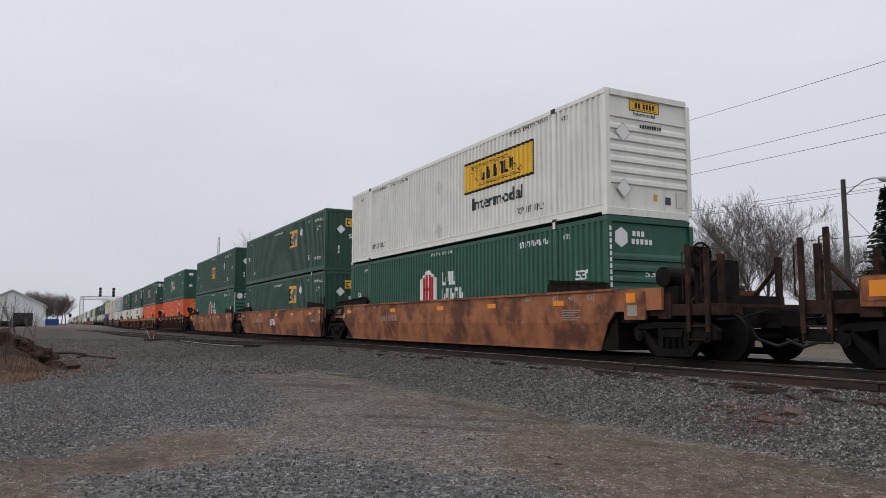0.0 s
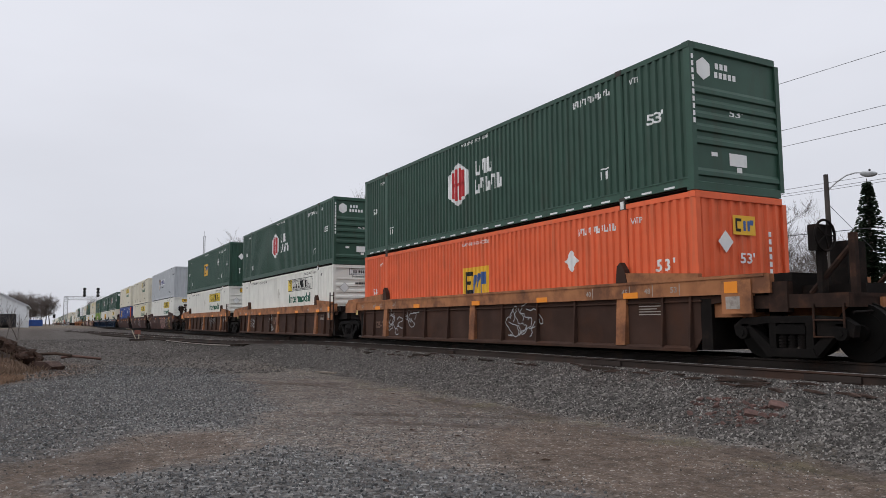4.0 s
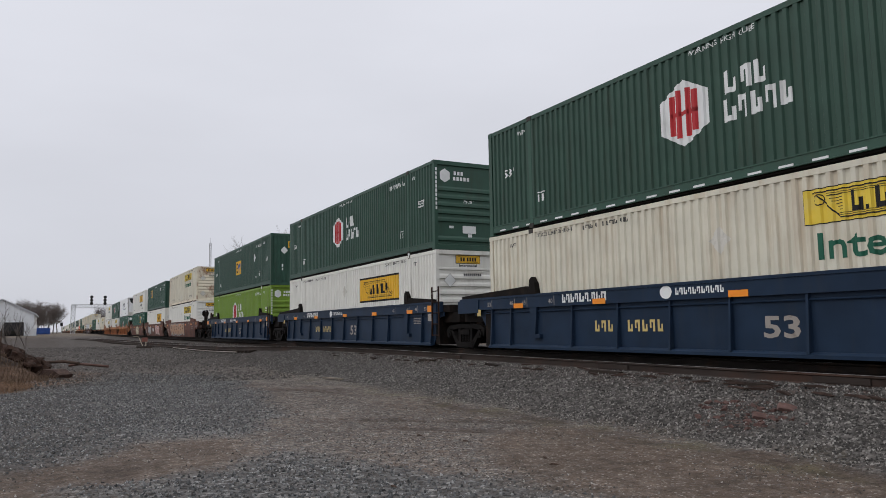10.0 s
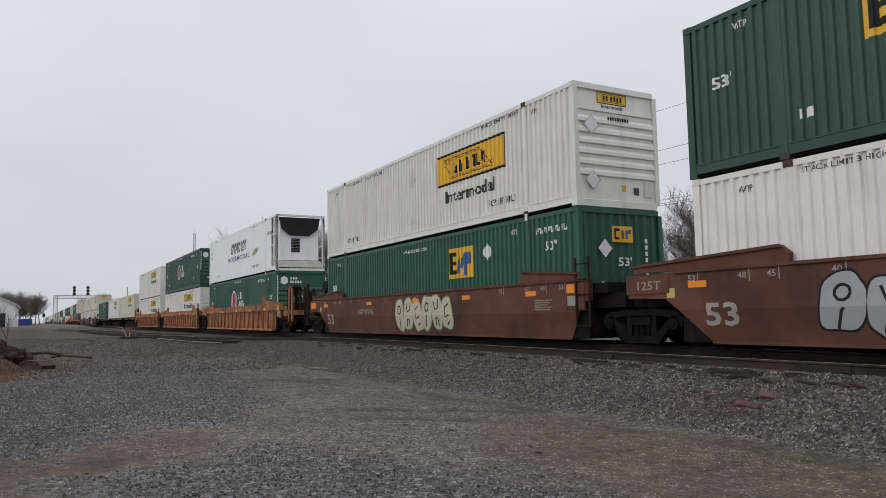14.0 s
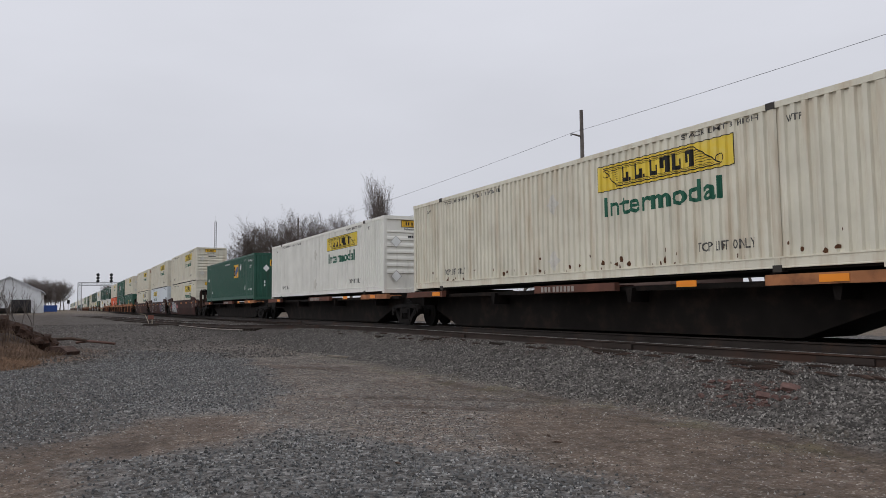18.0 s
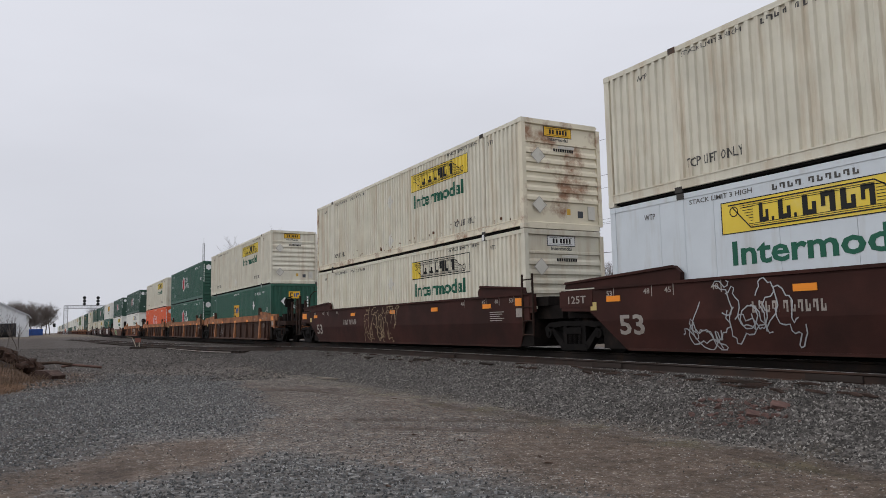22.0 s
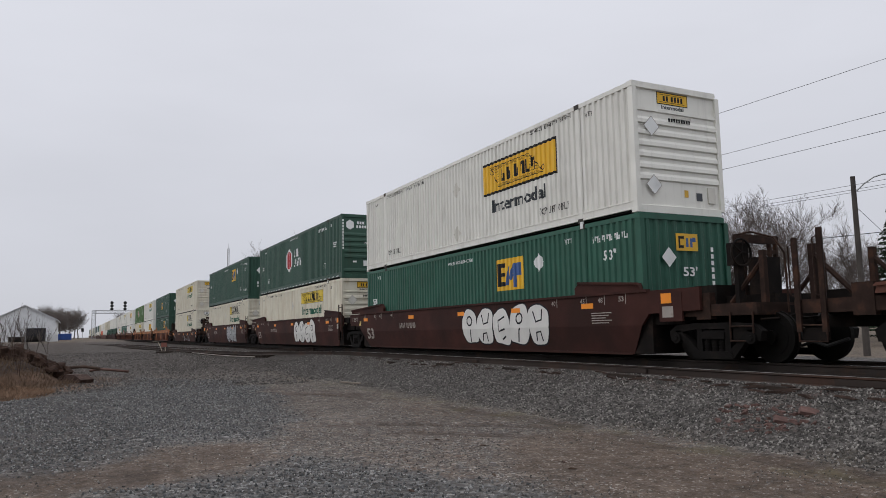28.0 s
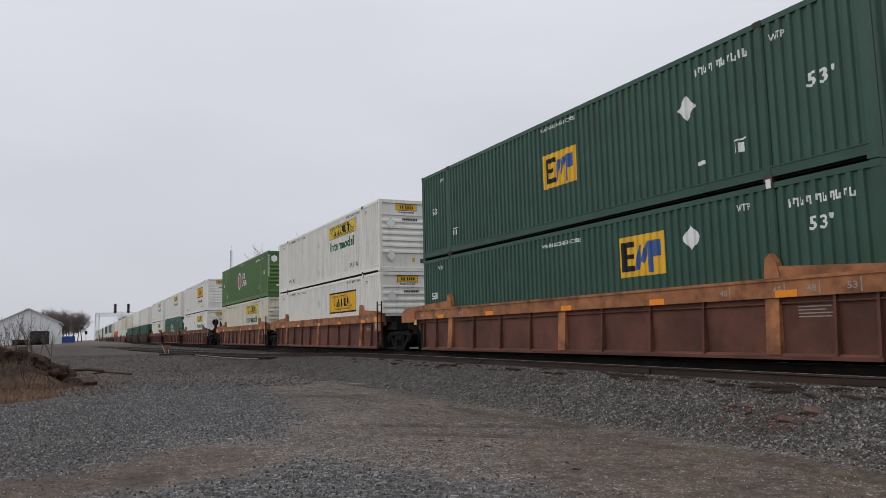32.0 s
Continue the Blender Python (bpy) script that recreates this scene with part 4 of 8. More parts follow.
def rail_geo():
    return Geo().prism([(-0.002, 0.07), (-0.002, 0.09), (0.008, 0.094), (0.008, 0.232), (-0.004, 0.237), (-0.004, 0.262), (0.10, 0.262), (0.10, 0.07)], 0.12, LEN - 0.12, "x")


def container(x, z, c, style, end=None, wall="corr", dashes=False, posts=None, detail=True, worn=False, spots=False):
    """A 53 foot container whose trailing lower near corner stands at x."""
    p, m = PAINT[c], (lambda key, make: shared((key, c), lambda: make().mesh(key, PAINT[c])))
    end = end or {"jb": "ribs", "jb_box": "ribs", "jb_back": "doors", "jb_line": "ribs", "hub": "hub", "swift": "corr", "prime": "reefer"}.get(style, "corr")
    box = tagged(new("shipping_container"), f"{WORD[c]} steel shipping container with {LOGO[style]}", "container", "containers on the train")
    box.location = (x, 10.673, z)
    if wall == "corr":
        attach("side_wall", m("near_wall", side_wall_geo), box)
    else:
        span_ = LEN - (1.05 if end == "reefer" else 0.2)
        for k in range(12):
            attach("side_panel", shared(("flat_panel", c, end), lambda: Geo().box(0, span_ / 12 - 0.006, 0.012, 0.05, 0.17, HGT - 0.09).mesh("side_panel", p)), box, pose(0.10 + span_ * k / 12, 0, 0))
    stop = LEN - (0.95 if end == "reefer" else 0.05)
    if end == "reefer":
        attach("side_wall", shared("reefer_far", lambda: Geo().box(0.1, stop, WID - 0.05, WID - 0.012, 0.17, HGT - 0.09).mesh("far_wall", p)), box)
    elif detail:
        attach("side_wall", m("far_wall", lambda: side_wall_geo(WID, -1)), box)
    attach("roof", shared(("roof", c, stop), lambda: Geo().box(0.05, stop, 0.05, WID - 0.05, HGT - 0.06, HGT - 0.012).mesh("roof", p)), box)
    if detail:
        attach("floor", shared("floor", lambda: Geo().box(0.05, LEN - 0.05, 0.06, WID - 0.06, 0.03, 0.15).mesh("floor", M_GAP)), box)
    attach("rear_end_wall", m("rear", lambda: Geo().box(0.02, 0.07, 0.1, WID - 0.1, 0.0, HGT)), box)
    if end != "reefer":
        attach("front_end_wall", m("end_" + end, lambda: end_wall_geo(end)) if not worn else shared(("end_worn", end), lambda: end_wall_geo(end).mesh("end_worn", PAINT["worn"])), box)
    for y in (0.0, WID - 0.11) if detail else (0.0,):
        attach("bottom_rail", shared("brail_worn", lambda: rail_geo().mesh("brail", PAINT["worn"])) if worn else m("brail", rail_geo), box, pose(0, y, 0))
        attach("top_rail", m("trail", lambda: Geo().box(0.12, LEN - 0.12, 0.002, 0.09, HGT - 0.11, HGT - 0.008)), box, pose(0, y, 0))
        for k, px in enumerate((0.0, LEN - 0.15)):
            mm = m("post", lambda: Geo().prism([(0, 0.0), (0.15, 0.0), (0.15, 0.12), (0, 0.12)], 0.12, HGT - 0.12, "z"))
            if posts:
                mm = shared(("post", posts), lambda: Geo().prism([(0, -0.002), (0.152, -0.002), (0.152, 0.12), (0, 0.12)], 0.12, HGT - 0.12, "z").mesh("post", PAINT[posts]))
            if worn:
                mm = shared("post_worn", lambda: Geo().prism([(0, 0.0), (0.15, 0.0), (0.15, 0.12), (0, 0.12)], 0.12, HGT - 0.12, "z").mesh("post", PAINT["worn"]))
            attach("corner_post", mm, box, pose(px, y - 0.01 if y else 0, 0))
        if detail:
            for px in (1.90, 14.09) if y == 0.0 else ():
                attach("lift_post", m("mpost", lambda: Geo().prism([(0, 0.03), (0.03, -0.003), (0.15, -0.003), (0.18, 0.03)], 0.05, HGT - 0.05, "z")), box, pose(px, y if y == 0 else y + 0.09, 0, 0, 0, 0))
    if detail:
        for px in (0.0, LEN - 0.178, 1.90, 14.09):
            for pz in (0.0, HGT - 0.118) if z > 1.0 else (HGT - 0.118,):
                cm = shared(("cast", px in (0.0, LEN - 0.178) and c), lambda: Geo().box(0, 0.178, -0.008, 0.16, 0, 0.118).mesh("casting", p if px in (0.0, LEN - 0.178) else M_CAST))
                attach("corner_casting", cm, box, pose(px, 0, pz))
        for i, (nm, g, mt, lift) in enumerate(STYLE[style]()) if (style, wall) not in CACHE else ():
            CACHE.setdefault((style, wall, "parts"), []).append((nm, drape(g, nm, mt, lift, wall != "corr", 0.012)))
        CACHE[(style, wall)] = True
        for nm, dm in CACHE[(style, wall, "parts")]:
            mark = attach(nm, dm, box)
            if nm.endswith("lettering"):
                mark["kind"] = "stuff"
        if z < 1.0:
            attach("lock_plate", shared("lockp", lambda: Geo().box(14.12, 14.22, -0.016, 0.02, HGT - 0.10, HGT + 0.06).mesh("lock_plate", M_WHITE)), box, label="small white locking piece")
        if end not in ("doors", "reefer"):
            ek = ("end_decals", style, c == "white")
            if ek not in CACHE:
                CACHE[ek] = list(end_decals(style, c))
            for nm, dm in CACHE[ek]:
                mark = attach(nm, dm, box)
                if nm in ("end_number", "post_number", "end_inscription", "end_mark", "end_notice"):
                    mark["kind"] = "stuff"
        if worn or spots:
            r = random.Random(int(-x))
            for k in range(3):
                g = Geo()
                for j in range(15):
                    bx, bz, w_, h_ = 0.5 + 15 * r.random() ** 0.8, 0.27 + r.random() ** 2.5 * 0.4, r.uniform(0.012, 0.05), r.uniform(0.025, 0.10)
                    g.flat([(bx + w_ * math.cos(a) * r.uniform(0.6, 1.2), bz + (h_ if math.sin(a) > 0 else h_ * 0.6) * math.sin(a) * r.uniform(0.6, 1.2)) for a in [i_ * 0.785 for i_ in range(8)]], 0.0)
                attach("rust_spot", drape(g, "rust_spot", M_RUSTY, 0.004 + 0.001 * k), box, label="scabs of brown rust along the bottom edge")["kind"] = "stuff"
        if end == "doors":
            for k, (y0, y1, z0, z1) in enumerate(((0.45, 0.85, 2.30, 2.55), (1.5, 2.1, 2.42, 2.55), (1.5, 2.0, 1.95, 2.12), (1.55, 1.9, 0.75, 1.0), (0.5, 0.8, 1.2, 1.4))):
                attach("door_label", shared(("dlabel", k), lambda: Geo().box(LEN - 0.004, LEN + 0.006, y0, y1, z0, z1).mesh("door_label", M_WHITE)), box)
        if dashes:
            attach("reflective_strip", shared("dashes", lambda: merge(*[Geo().box(0.5 + i * 0.62, 0.78 + i * 0.62, -0.001, 0.01, 0.08, 0.13) for i in range(25)]).mesh("dashes", M_WHITE)), box, label="row of white reflective dashes")
        if style.startswith("jb"):
            for pz in (1.95, 0.56):
                attach("placard", shared(("dia", wall, pz), lambda: drape(diamond(7.9, pz, 0.24), "placard", M_FADED, 0.006, wall != "corr", 0.012)), box)
    if end == "reefer":
        attach("front_end_wall", m("end_reefer", lambda: Geo().box(LEN - 1.0, LEN - 0.95, 0.1, WID - 0.1, 0.1, HGT - 0.05)), box)
        attach("cooling_unit", shared("cool", lambda: Geo().prism([(0.30, 0.56), (WID - 0.30, 0.56), (WID - 0.24, 2.60), (0.24, 2.60)], LEN - 0.95, LEN - 0.24, "x").mesh("cool", PAINT["bright"])), box)
        attach("cooling_hood", shared("hood", lambda: Geo().prism([(0.78, 1.84), (WID - 0.78, 1.84), (WID - 0.34, 2.18), (WID - 0.22, 2.76), (0.22, 2.76), (0.34, 2.18)], LEN - 0.95, LEN - 0.10, "x").mesh("hood", M_INK)), box, label="black fan hood")
        attach("grille", shared("grille", lambda: merge(*[Geo().box(LEN - 0.25, LEN - 0.22, 0.86, 1.32, 0.98 + i * 0.08, 1.045 + i * 0.08) for i in range(9)]).mesh("grille", M_INK)), box)
        attach("fuel_tank", shared("tank", lambda: Geo().prism([(0.14, 0.18), (WID - 0.14, 0.18), (WID - 0.14, 0.46), (WID - 0.24, 0.52), (0.24, 0.52), (0.14, 0.46)], LEN - 0.9, LEN - 0.08, "x").mesh("tank", M_FADED)), box)
        g = Geo().box(LEN - 0.14, LEN, 0.0, 0.10, 0.1, HGT).box(LEN - 0.14, LEN, WID - 0.10, WID, 0.1, HGT).box(LEN - 0.14, LEN, 0.1, WID - 0.1, HGT - 0.09, HGT).box(LEN - 0.14, LEN, 0.0, WID, 0.0, 0.13)
        for zz in (0.7, 1.3, 1.9):
            g.box(LEN - 0.9, LEN - 0.1, 0.01, 0.05, zz, zz + 0.06).box(LEN - 0.9, LEN - 0.1, WID - 0.05, WID - 0.01, zz, zz + 0.06)
        attach("end_frame", shared("eframe", lambda: g.mesh("eframe", PAINT["white"])), box)
    return box


# ---- the train ----
RO, OB, BR, RB, DB, NV = CAR["rust_orange"], CAR["orange_brown"], CAR["brown"], CAR["red_brown"], CAR["dark_brown"], CAR["navy"]
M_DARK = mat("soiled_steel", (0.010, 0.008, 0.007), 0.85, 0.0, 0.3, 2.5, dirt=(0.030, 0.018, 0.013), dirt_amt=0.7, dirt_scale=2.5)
M_POST = mat("post_rust", (0.030, 0.018, 0.014), 0.85, var=0.3, scale=4, dirt=(0.090, 0.038, 0.020), dirt_amt=0.6, dirt_scale=4)
M_FADE = mat("decal_faded_white", (0.31, 0.28, 0.25), 0.7, var=0.15, dirt=(0.12, 0.07, 0.05), dirt_amt=0.7, dirt_scale=6)
M_RUBBED = mat("decal_rubbed", (0.17, 0.10, 0.075), 0.8, var=0.2, dirt=(0.06, 0.035, 0.026), dirt_amt=0.7, dirt_scale=7)
M_STICK = mat("sticker_yellow", (0.55, 0.42, 0.16), 0.6, var=0.1)
GRAF = {
    "white": mat("spray_white", (0.62, 0.61, 0.58), 0.7, var=0.08), "silver": mat("spray_silver", (0.36, 0.37, 0.38), 0.5, 0.2, 0.1), "pink": mat("spray_pink", (0.42, 0.24, 0.22), 0.7, var=0.1),
    "peach": mat("spray_peach", (0.40, 0.24, 0.15), 0.7, var=0.08), "pale_blue": mat("spray_pale_blue", (0.22, 0.30, 0.33), 0.7, var=0.1), "black": mat("spray_black", (0.02, 0.02, 0.024), 0.7),
    "green": mat("spray_green", (0.12, 0.22, 0.10), 0.7, var=0.12), "cream": mat("spray_cream", (0.50, 0.45, 0.33), 0.7, var=0.1), "blue": mat("spray_blue", (0.05, 0.08, 0.26), 0.7, var=0.1),
    "umber": mat("spray_umber", (0.10, 0.052, 0.042), 0.7, var=0.12), "yellow": mat("spray_yellow", (0.50, 0.33, 0.05), 0.7, var=0.1),
    "red": mat("spray_red", (0.30, 0.04, 0.035), 0.7, var=0.1), "tan": mat("spray_tan", (0.33, 0.24, 0.15), 0.7, var=0.1),
}


def truck(parent, x, near=True):
    """A two-axle truck, its centre at x."""
    def frame_geo():
        g = Geo()
        y0, y1 = 0.0, 0.15
        g.prism([(-1.06, 0.40), (-1.10, 0.58), (-0.92, 0.70), (-0.45, 0.735), (0.45, 0.735), (0.92, 0.70), (1.10, 0.58), (1.06, 0.40), (0.93, 0.42), (0.90, 0.56), (0.40, 0.62), (-0.40, 0.62), (-0.90, 0.56), (-0.93, 0.42)], y0, y1)
        for s in (-1, 1):
            g.prism([(s * 0.95, 0.60), (s * 0.80, 0.60), (s * 0.34, 0.20), (s * 0.46, 0.08)], y0, y1)
            g.prism([(s * 0.40, 0.64), (s * 0.27, 0.64), (s * 0.27, 0.18), (s * 0.40, 0.18)], y0 + 0.01, y1)
        g.prism([(-0.47, 0.07), (0.47, 0.07), (0.40, 0.21), (-0.40, 0.21)], y0 - 0.02, y1)
        for s in (-0.89, 0.89):
            g.disc(s, 0.455, 0.11, -0.05, 0.06, 14).disc(s, 0.455, 0.05, -0.07, -0.04, 8)
        return g
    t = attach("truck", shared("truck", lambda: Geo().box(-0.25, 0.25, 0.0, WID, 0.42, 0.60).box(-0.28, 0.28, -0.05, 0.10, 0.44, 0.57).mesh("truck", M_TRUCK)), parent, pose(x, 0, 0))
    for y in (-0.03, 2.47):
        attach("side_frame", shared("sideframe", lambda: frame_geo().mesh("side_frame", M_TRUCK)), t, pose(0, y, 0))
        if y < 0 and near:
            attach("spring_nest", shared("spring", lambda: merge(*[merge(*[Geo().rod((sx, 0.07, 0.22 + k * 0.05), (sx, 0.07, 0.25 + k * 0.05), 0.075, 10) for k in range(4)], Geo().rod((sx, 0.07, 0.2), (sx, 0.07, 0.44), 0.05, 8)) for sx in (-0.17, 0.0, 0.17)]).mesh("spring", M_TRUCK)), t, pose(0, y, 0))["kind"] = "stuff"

    def wheel_geo():
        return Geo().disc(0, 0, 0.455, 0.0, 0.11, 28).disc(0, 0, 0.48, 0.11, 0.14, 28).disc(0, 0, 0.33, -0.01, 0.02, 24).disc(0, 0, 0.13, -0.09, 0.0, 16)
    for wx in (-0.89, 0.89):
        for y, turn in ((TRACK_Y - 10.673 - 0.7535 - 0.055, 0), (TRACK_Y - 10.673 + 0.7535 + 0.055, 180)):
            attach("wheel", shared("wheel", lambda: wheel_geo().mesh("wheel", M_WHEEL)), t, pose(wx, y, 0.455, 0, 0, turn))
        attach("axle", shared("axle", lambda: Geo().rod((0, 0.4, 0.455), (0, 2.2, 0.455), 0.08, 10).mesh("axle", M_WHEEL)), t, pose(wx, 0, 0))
    return t


def ladder_geo(w, z0, z1, zs, r=0.026):
    g = Geo().box(-r, r, -r, r, z0, z1).box(w - r, w + r, -r, r, z0, z1)
    for z in zs:
        g.rod((0, 0, z), (w, 0, z), 0.016, 6)
    return g


def end_gear(parent, side, paint, post):
    """Platform, coupler, posts and steps past a container's end; side is +1 at the leading end, where the brake stands."""
    o = LEN / 2

    def at(x):
        return o + side * x

    def span(g, x0, x1, *rest):
        a, b_ = sorted((at(x0), at(x1)))
        return g.box(a, b_, *rest)
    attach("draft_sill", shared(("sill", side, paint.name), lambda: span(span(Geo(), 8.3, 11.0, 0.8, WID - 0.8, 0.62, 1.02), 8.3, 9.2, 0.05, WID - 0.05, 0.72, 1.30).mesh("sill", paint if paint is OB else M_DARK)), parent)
    attach("end_platform", shared(("plat", side, post.name), lambda: span(span(Geo(), 9.1, 10.95, 0.02, WID - 0.02, 1.00, 1.08), 10.6, 10.95, 0.0, WID, 0.86, 1.02).mesh("platform", post)), parent)
    attach("coupler", shared(("coupler", side), lambda: span(span(Geo(), 10.9, 11.65, WID / 2 - 0.09, WID / 2 + 0.09, 0.72, 0.90), 11.5, 11.95, WID / 2 - 0.18, WID / 2 + 0.18, 0.66, 0.96).mesh("coupler", M_TRUCK)), parent)
    attach("uncoupling_lever", shared(("lever", side), lambda: Geo().pipe([(at(10.98), 0.05, 0.78), (at(11.02), 0.6, 0.80), (at(11.3), 1.1, 0.96)], 0.02, 6).mesh("lever", M_DARK)), parent)
    attach("brake_hose", shared(("hose", side), lambda: Geo().pipe([(at(11.0), 0.85, 0.72), (at(11.2), 0.85, 0.42), (at(11.6), 0.9, 0.30), (at(11.98), 0.95, 0.42)], 0.03).mesh("hose", M_INK)), parent)
    attach("side_beam", shared(("sbeam", side, post.name), lambda: span(span(Geo(), 8.9, 10.98, -0.03, 0.10, 0.86, 1.08), 9.6, 9.95, -0.05, 0.10, 0.80, 1.30).mesh("side_beam", post)), parent)
    attach("side_beam", shared(("sbeam", side, post.name), None), parent, pose(0, WID - 0.07, 0))
    tall = side < 0 or post is OB or paint is RO
    for k, px in enumerate((10.42, 10.88) if tall else ()):
        attach("end_post", shared(("epost", post.name, k), lambda: Geo().prism([(-0.045, -0.045), (0.045, -0.045), (0.045, -0.02), (0.02, 0.04), (-0.02, 0.04), (-0.045, -0.02)], 0.55, 2.22 - 0.12 * k, "z").mesh("end_post", post)), parent, pose(at(px), -0.04, 0))
        attach("grab_iron", shared(("grab", k), lambda: Geo().pipe([(0, 0, 1.10), (-0.10, -0.05, 1.16), (-0.10, -0.05, 2.06 - 0.1 * k), (0, 0, 2.12 - 0.1 * k)], 0.014, 6).mesh("grab_iron", M_POST)), parent, pose(at(px), -0.05, 0))
    attach("stirrup_step", shared(("stirrup", side), lambda: Geo().pipe([(at(10.40), -0.05, 0.92), (at(10.40), -0.06, 0.40), (at(10.90), -0.06, 0.40), (at(10.90), -0.05, 0.92)], 0.02, 6).rod((at(10.40), -0.06, 0.66), (at(10.90), -0.06, 0.66), 0.016, 6).mesh("stirrup", M_POST)), parent)
    attach("step_plate", shared(("stepbox", side), lambda: span(Geo(), 10.42, 10.88, -0.02, 0.05, 0.42, 0.62).mesh("step_plate", M_DARK)), parent)
    for y in (0.35, 1.95):
        attach("stake", shared("stake", lambda: Geo().box(-0.05, 0.05, -0.05, 0.05, 1.0, 2.02).mesh("stake", M_POST)), parent, pose(at(10.86), y, 0))
        attach("brace", shared(("brace", side), lambda: Geo().rod((0, 0, 1.86), (-side * 0.75, 0, 1.10), 0.045, 6).mesh("brace", M_POST)), parent, pose(at(10.86), y, 0))
    if paint is BR or paint is NV:
        attach("handrail", shared(("hrail", side), lambda: Geo().pipe([(at(10.05), 0.62, 2.40), (at(10.4), 0.62, 2.42), (at(10.9), 0.62, 2.25), (at(11.10), 0.62, 1.95), (at(11.12), 0.62, 0.90)], 0.020, 6).mesh("handrail", M_POST)), parent)
    attach("deck_beam", shared(("dbeam", side), lambda: span(Geo(), 9.2, 10.9, 0.55, WID - 0.55, 1.07, 1.24).mesh("deck_beam", M_DARK)), parent)

    def portal():
        g = Geo()
        for y in (0.62, 1.52):
            for dy in (0.0, 0.17):
                span(g, 10.0, 10.08, y + dy, y + dy + 0.05, 1.05, 2.40)
            for j in range(6):
                span(g, 10.01, 10.07, y + 0.04, y + 0.18, 1.10 + j * 0.24, 1.18 + j * 0.24)
        return span(g, 9.99, 10.09, 0.60, 1.76, 2.26, 2.42)
    if paint is NV or (side > 0 and paint is BR):
        attach("end_portal", shared(("portal", side, paint.name == "car_navy"), lambda: portal().mesh("end_portal", paint if paint is NV else M_POST)), parent, label="perforated steel portal on the end platform")
    if side < 0 and paint is RB:
        attach("brake_cylinder", shared("bcyl", lambda: span(Geo(), 9.0, 9.5, 0.35, 0.95, 1.30, 2.00).rod((at(9.25), 0.30, 2.05), (at(9.25), 0.85, 2.05), 0.24, 14).rod((at(8.7), 0.6, 1.72), (at(9.1), 0.6, 1.72), 0.13, 10).mesh("brake_cylinder", M_DARK)), parent)
    if side > 0:
        if paint is RO:
            attach("air_tank", shared("airtank", lambda: Geo().rod((at(9.45), 0.25, 1.66), (at(9.45), 1.40, 1.66), 0.21, 16).mesh("airtank", M_DARK)), parent)
        attach("brake_valve", shared("bvalve", lambda: Geo().box(at(9.25), at(9.80), 0.3, 1.4, 1.08, 1.46).box(at(10.2), at(10.5), 0.75, 1.25, 1.08, 1.95).mesh("bvalve", M_DARK)), parent)

        def bw():
            g = Geo()
            n, r, x, y, z = 20, 0.25, at(10.42), 0.32, 2.02
            ring = [(x, y + r * math.cos(2 * math.pi * i / n), z + r * math.sin(2 * math.pi * i / n)) for i in range(n + 1)]
            g.pipe(ring, 0.022, 6)
            for i in range(0, n, 4):
                g.rod((x, y, z), ring[i], 0.014, 6)
            return g.box(x - 0.18, x - 0.03, y - 0.18, y + 0.22, 1.78, 2.20).box(x - 0.14, x - 0.05, y - 0.06, y + 0.10, 1.05, 1.80)
        attach("brake_wheel", shared("bwheel", lambda: bw().mesh("brake_wheel", M_DARK)), parent)


REAR_TRUCK = 9.30


def crease(z):
    """How far the plain side leans in below its fold."""
    return 0.10 * max(0.0, (0.72 - z) / 0.60)


def side_geo(front, rear, top=1.42):
    """The plain deep side of a well: upright above the fold, leaning in below it."""
    re_, fe = (-1.62 if not rear else -1.80 if top > 1.2 else -0.95), LEN + (1.70 if front else 0.5)
    low = Geo().prism([(0.40, 0.12), (LEN - 0.28, 0.12), (LEN + 0.10, 0.72), (-0.32, 0.72)], 0, 0.02)
    low.v = [(a, b_ + crease(c), c) for a, b_, c in low.v]
    up = Geo().prism([(-0.32, 0.72), (LEN + 0.10, 0.72), (LEN + 0.32, top - 0.47), (fe, top - 0.44), (fe, top), (re_, top), (re_, top - 0.46), (-0.62, top - 0.49)] if top > 1.2 else [(-0.32, 0.72), (LEN + 0.10, 0.72), (fe, 0.74), (fe, top), (re_, top), (re_, 0.74)], 0, 0.07)
    lip = Geo().box(0.45, LEN - 0.33, 0.085, 0.13, 0.10, 0.15)
    return merge(low, up, lip)


def on_side(g, material, y=None, ribbed=False):
    """Paint laid on a car's side, cut at the fold."""
    me_ = bpy.data.meshes.new("marks")
    me_.from_pydata([tuple(v) for v in g.v], [], g.f)
    if y is None and not ribbed:
        bm = bmesh.new()
        bm.from_mesh(me_)
        bmesh.ops.bisect_plane(bm, geom=bm.verts[:] + bm.edges[:] + bm.faces[:], plane_co=(0, 0, 0.72), plane_no=(0, 0, 1))
        bm.to_mesh(me_)
        bm.free()
    for v in me_.vertices:
        v.co.y += (y if y is not None else -0.134 + crease(v.co.z)) if not ribbed else -0.030
    me_.materials.append(material)
    return me_


def lift_marks(me_, dy):
    for v in me_.vertices:
        v.co.y -= dy
    return me_


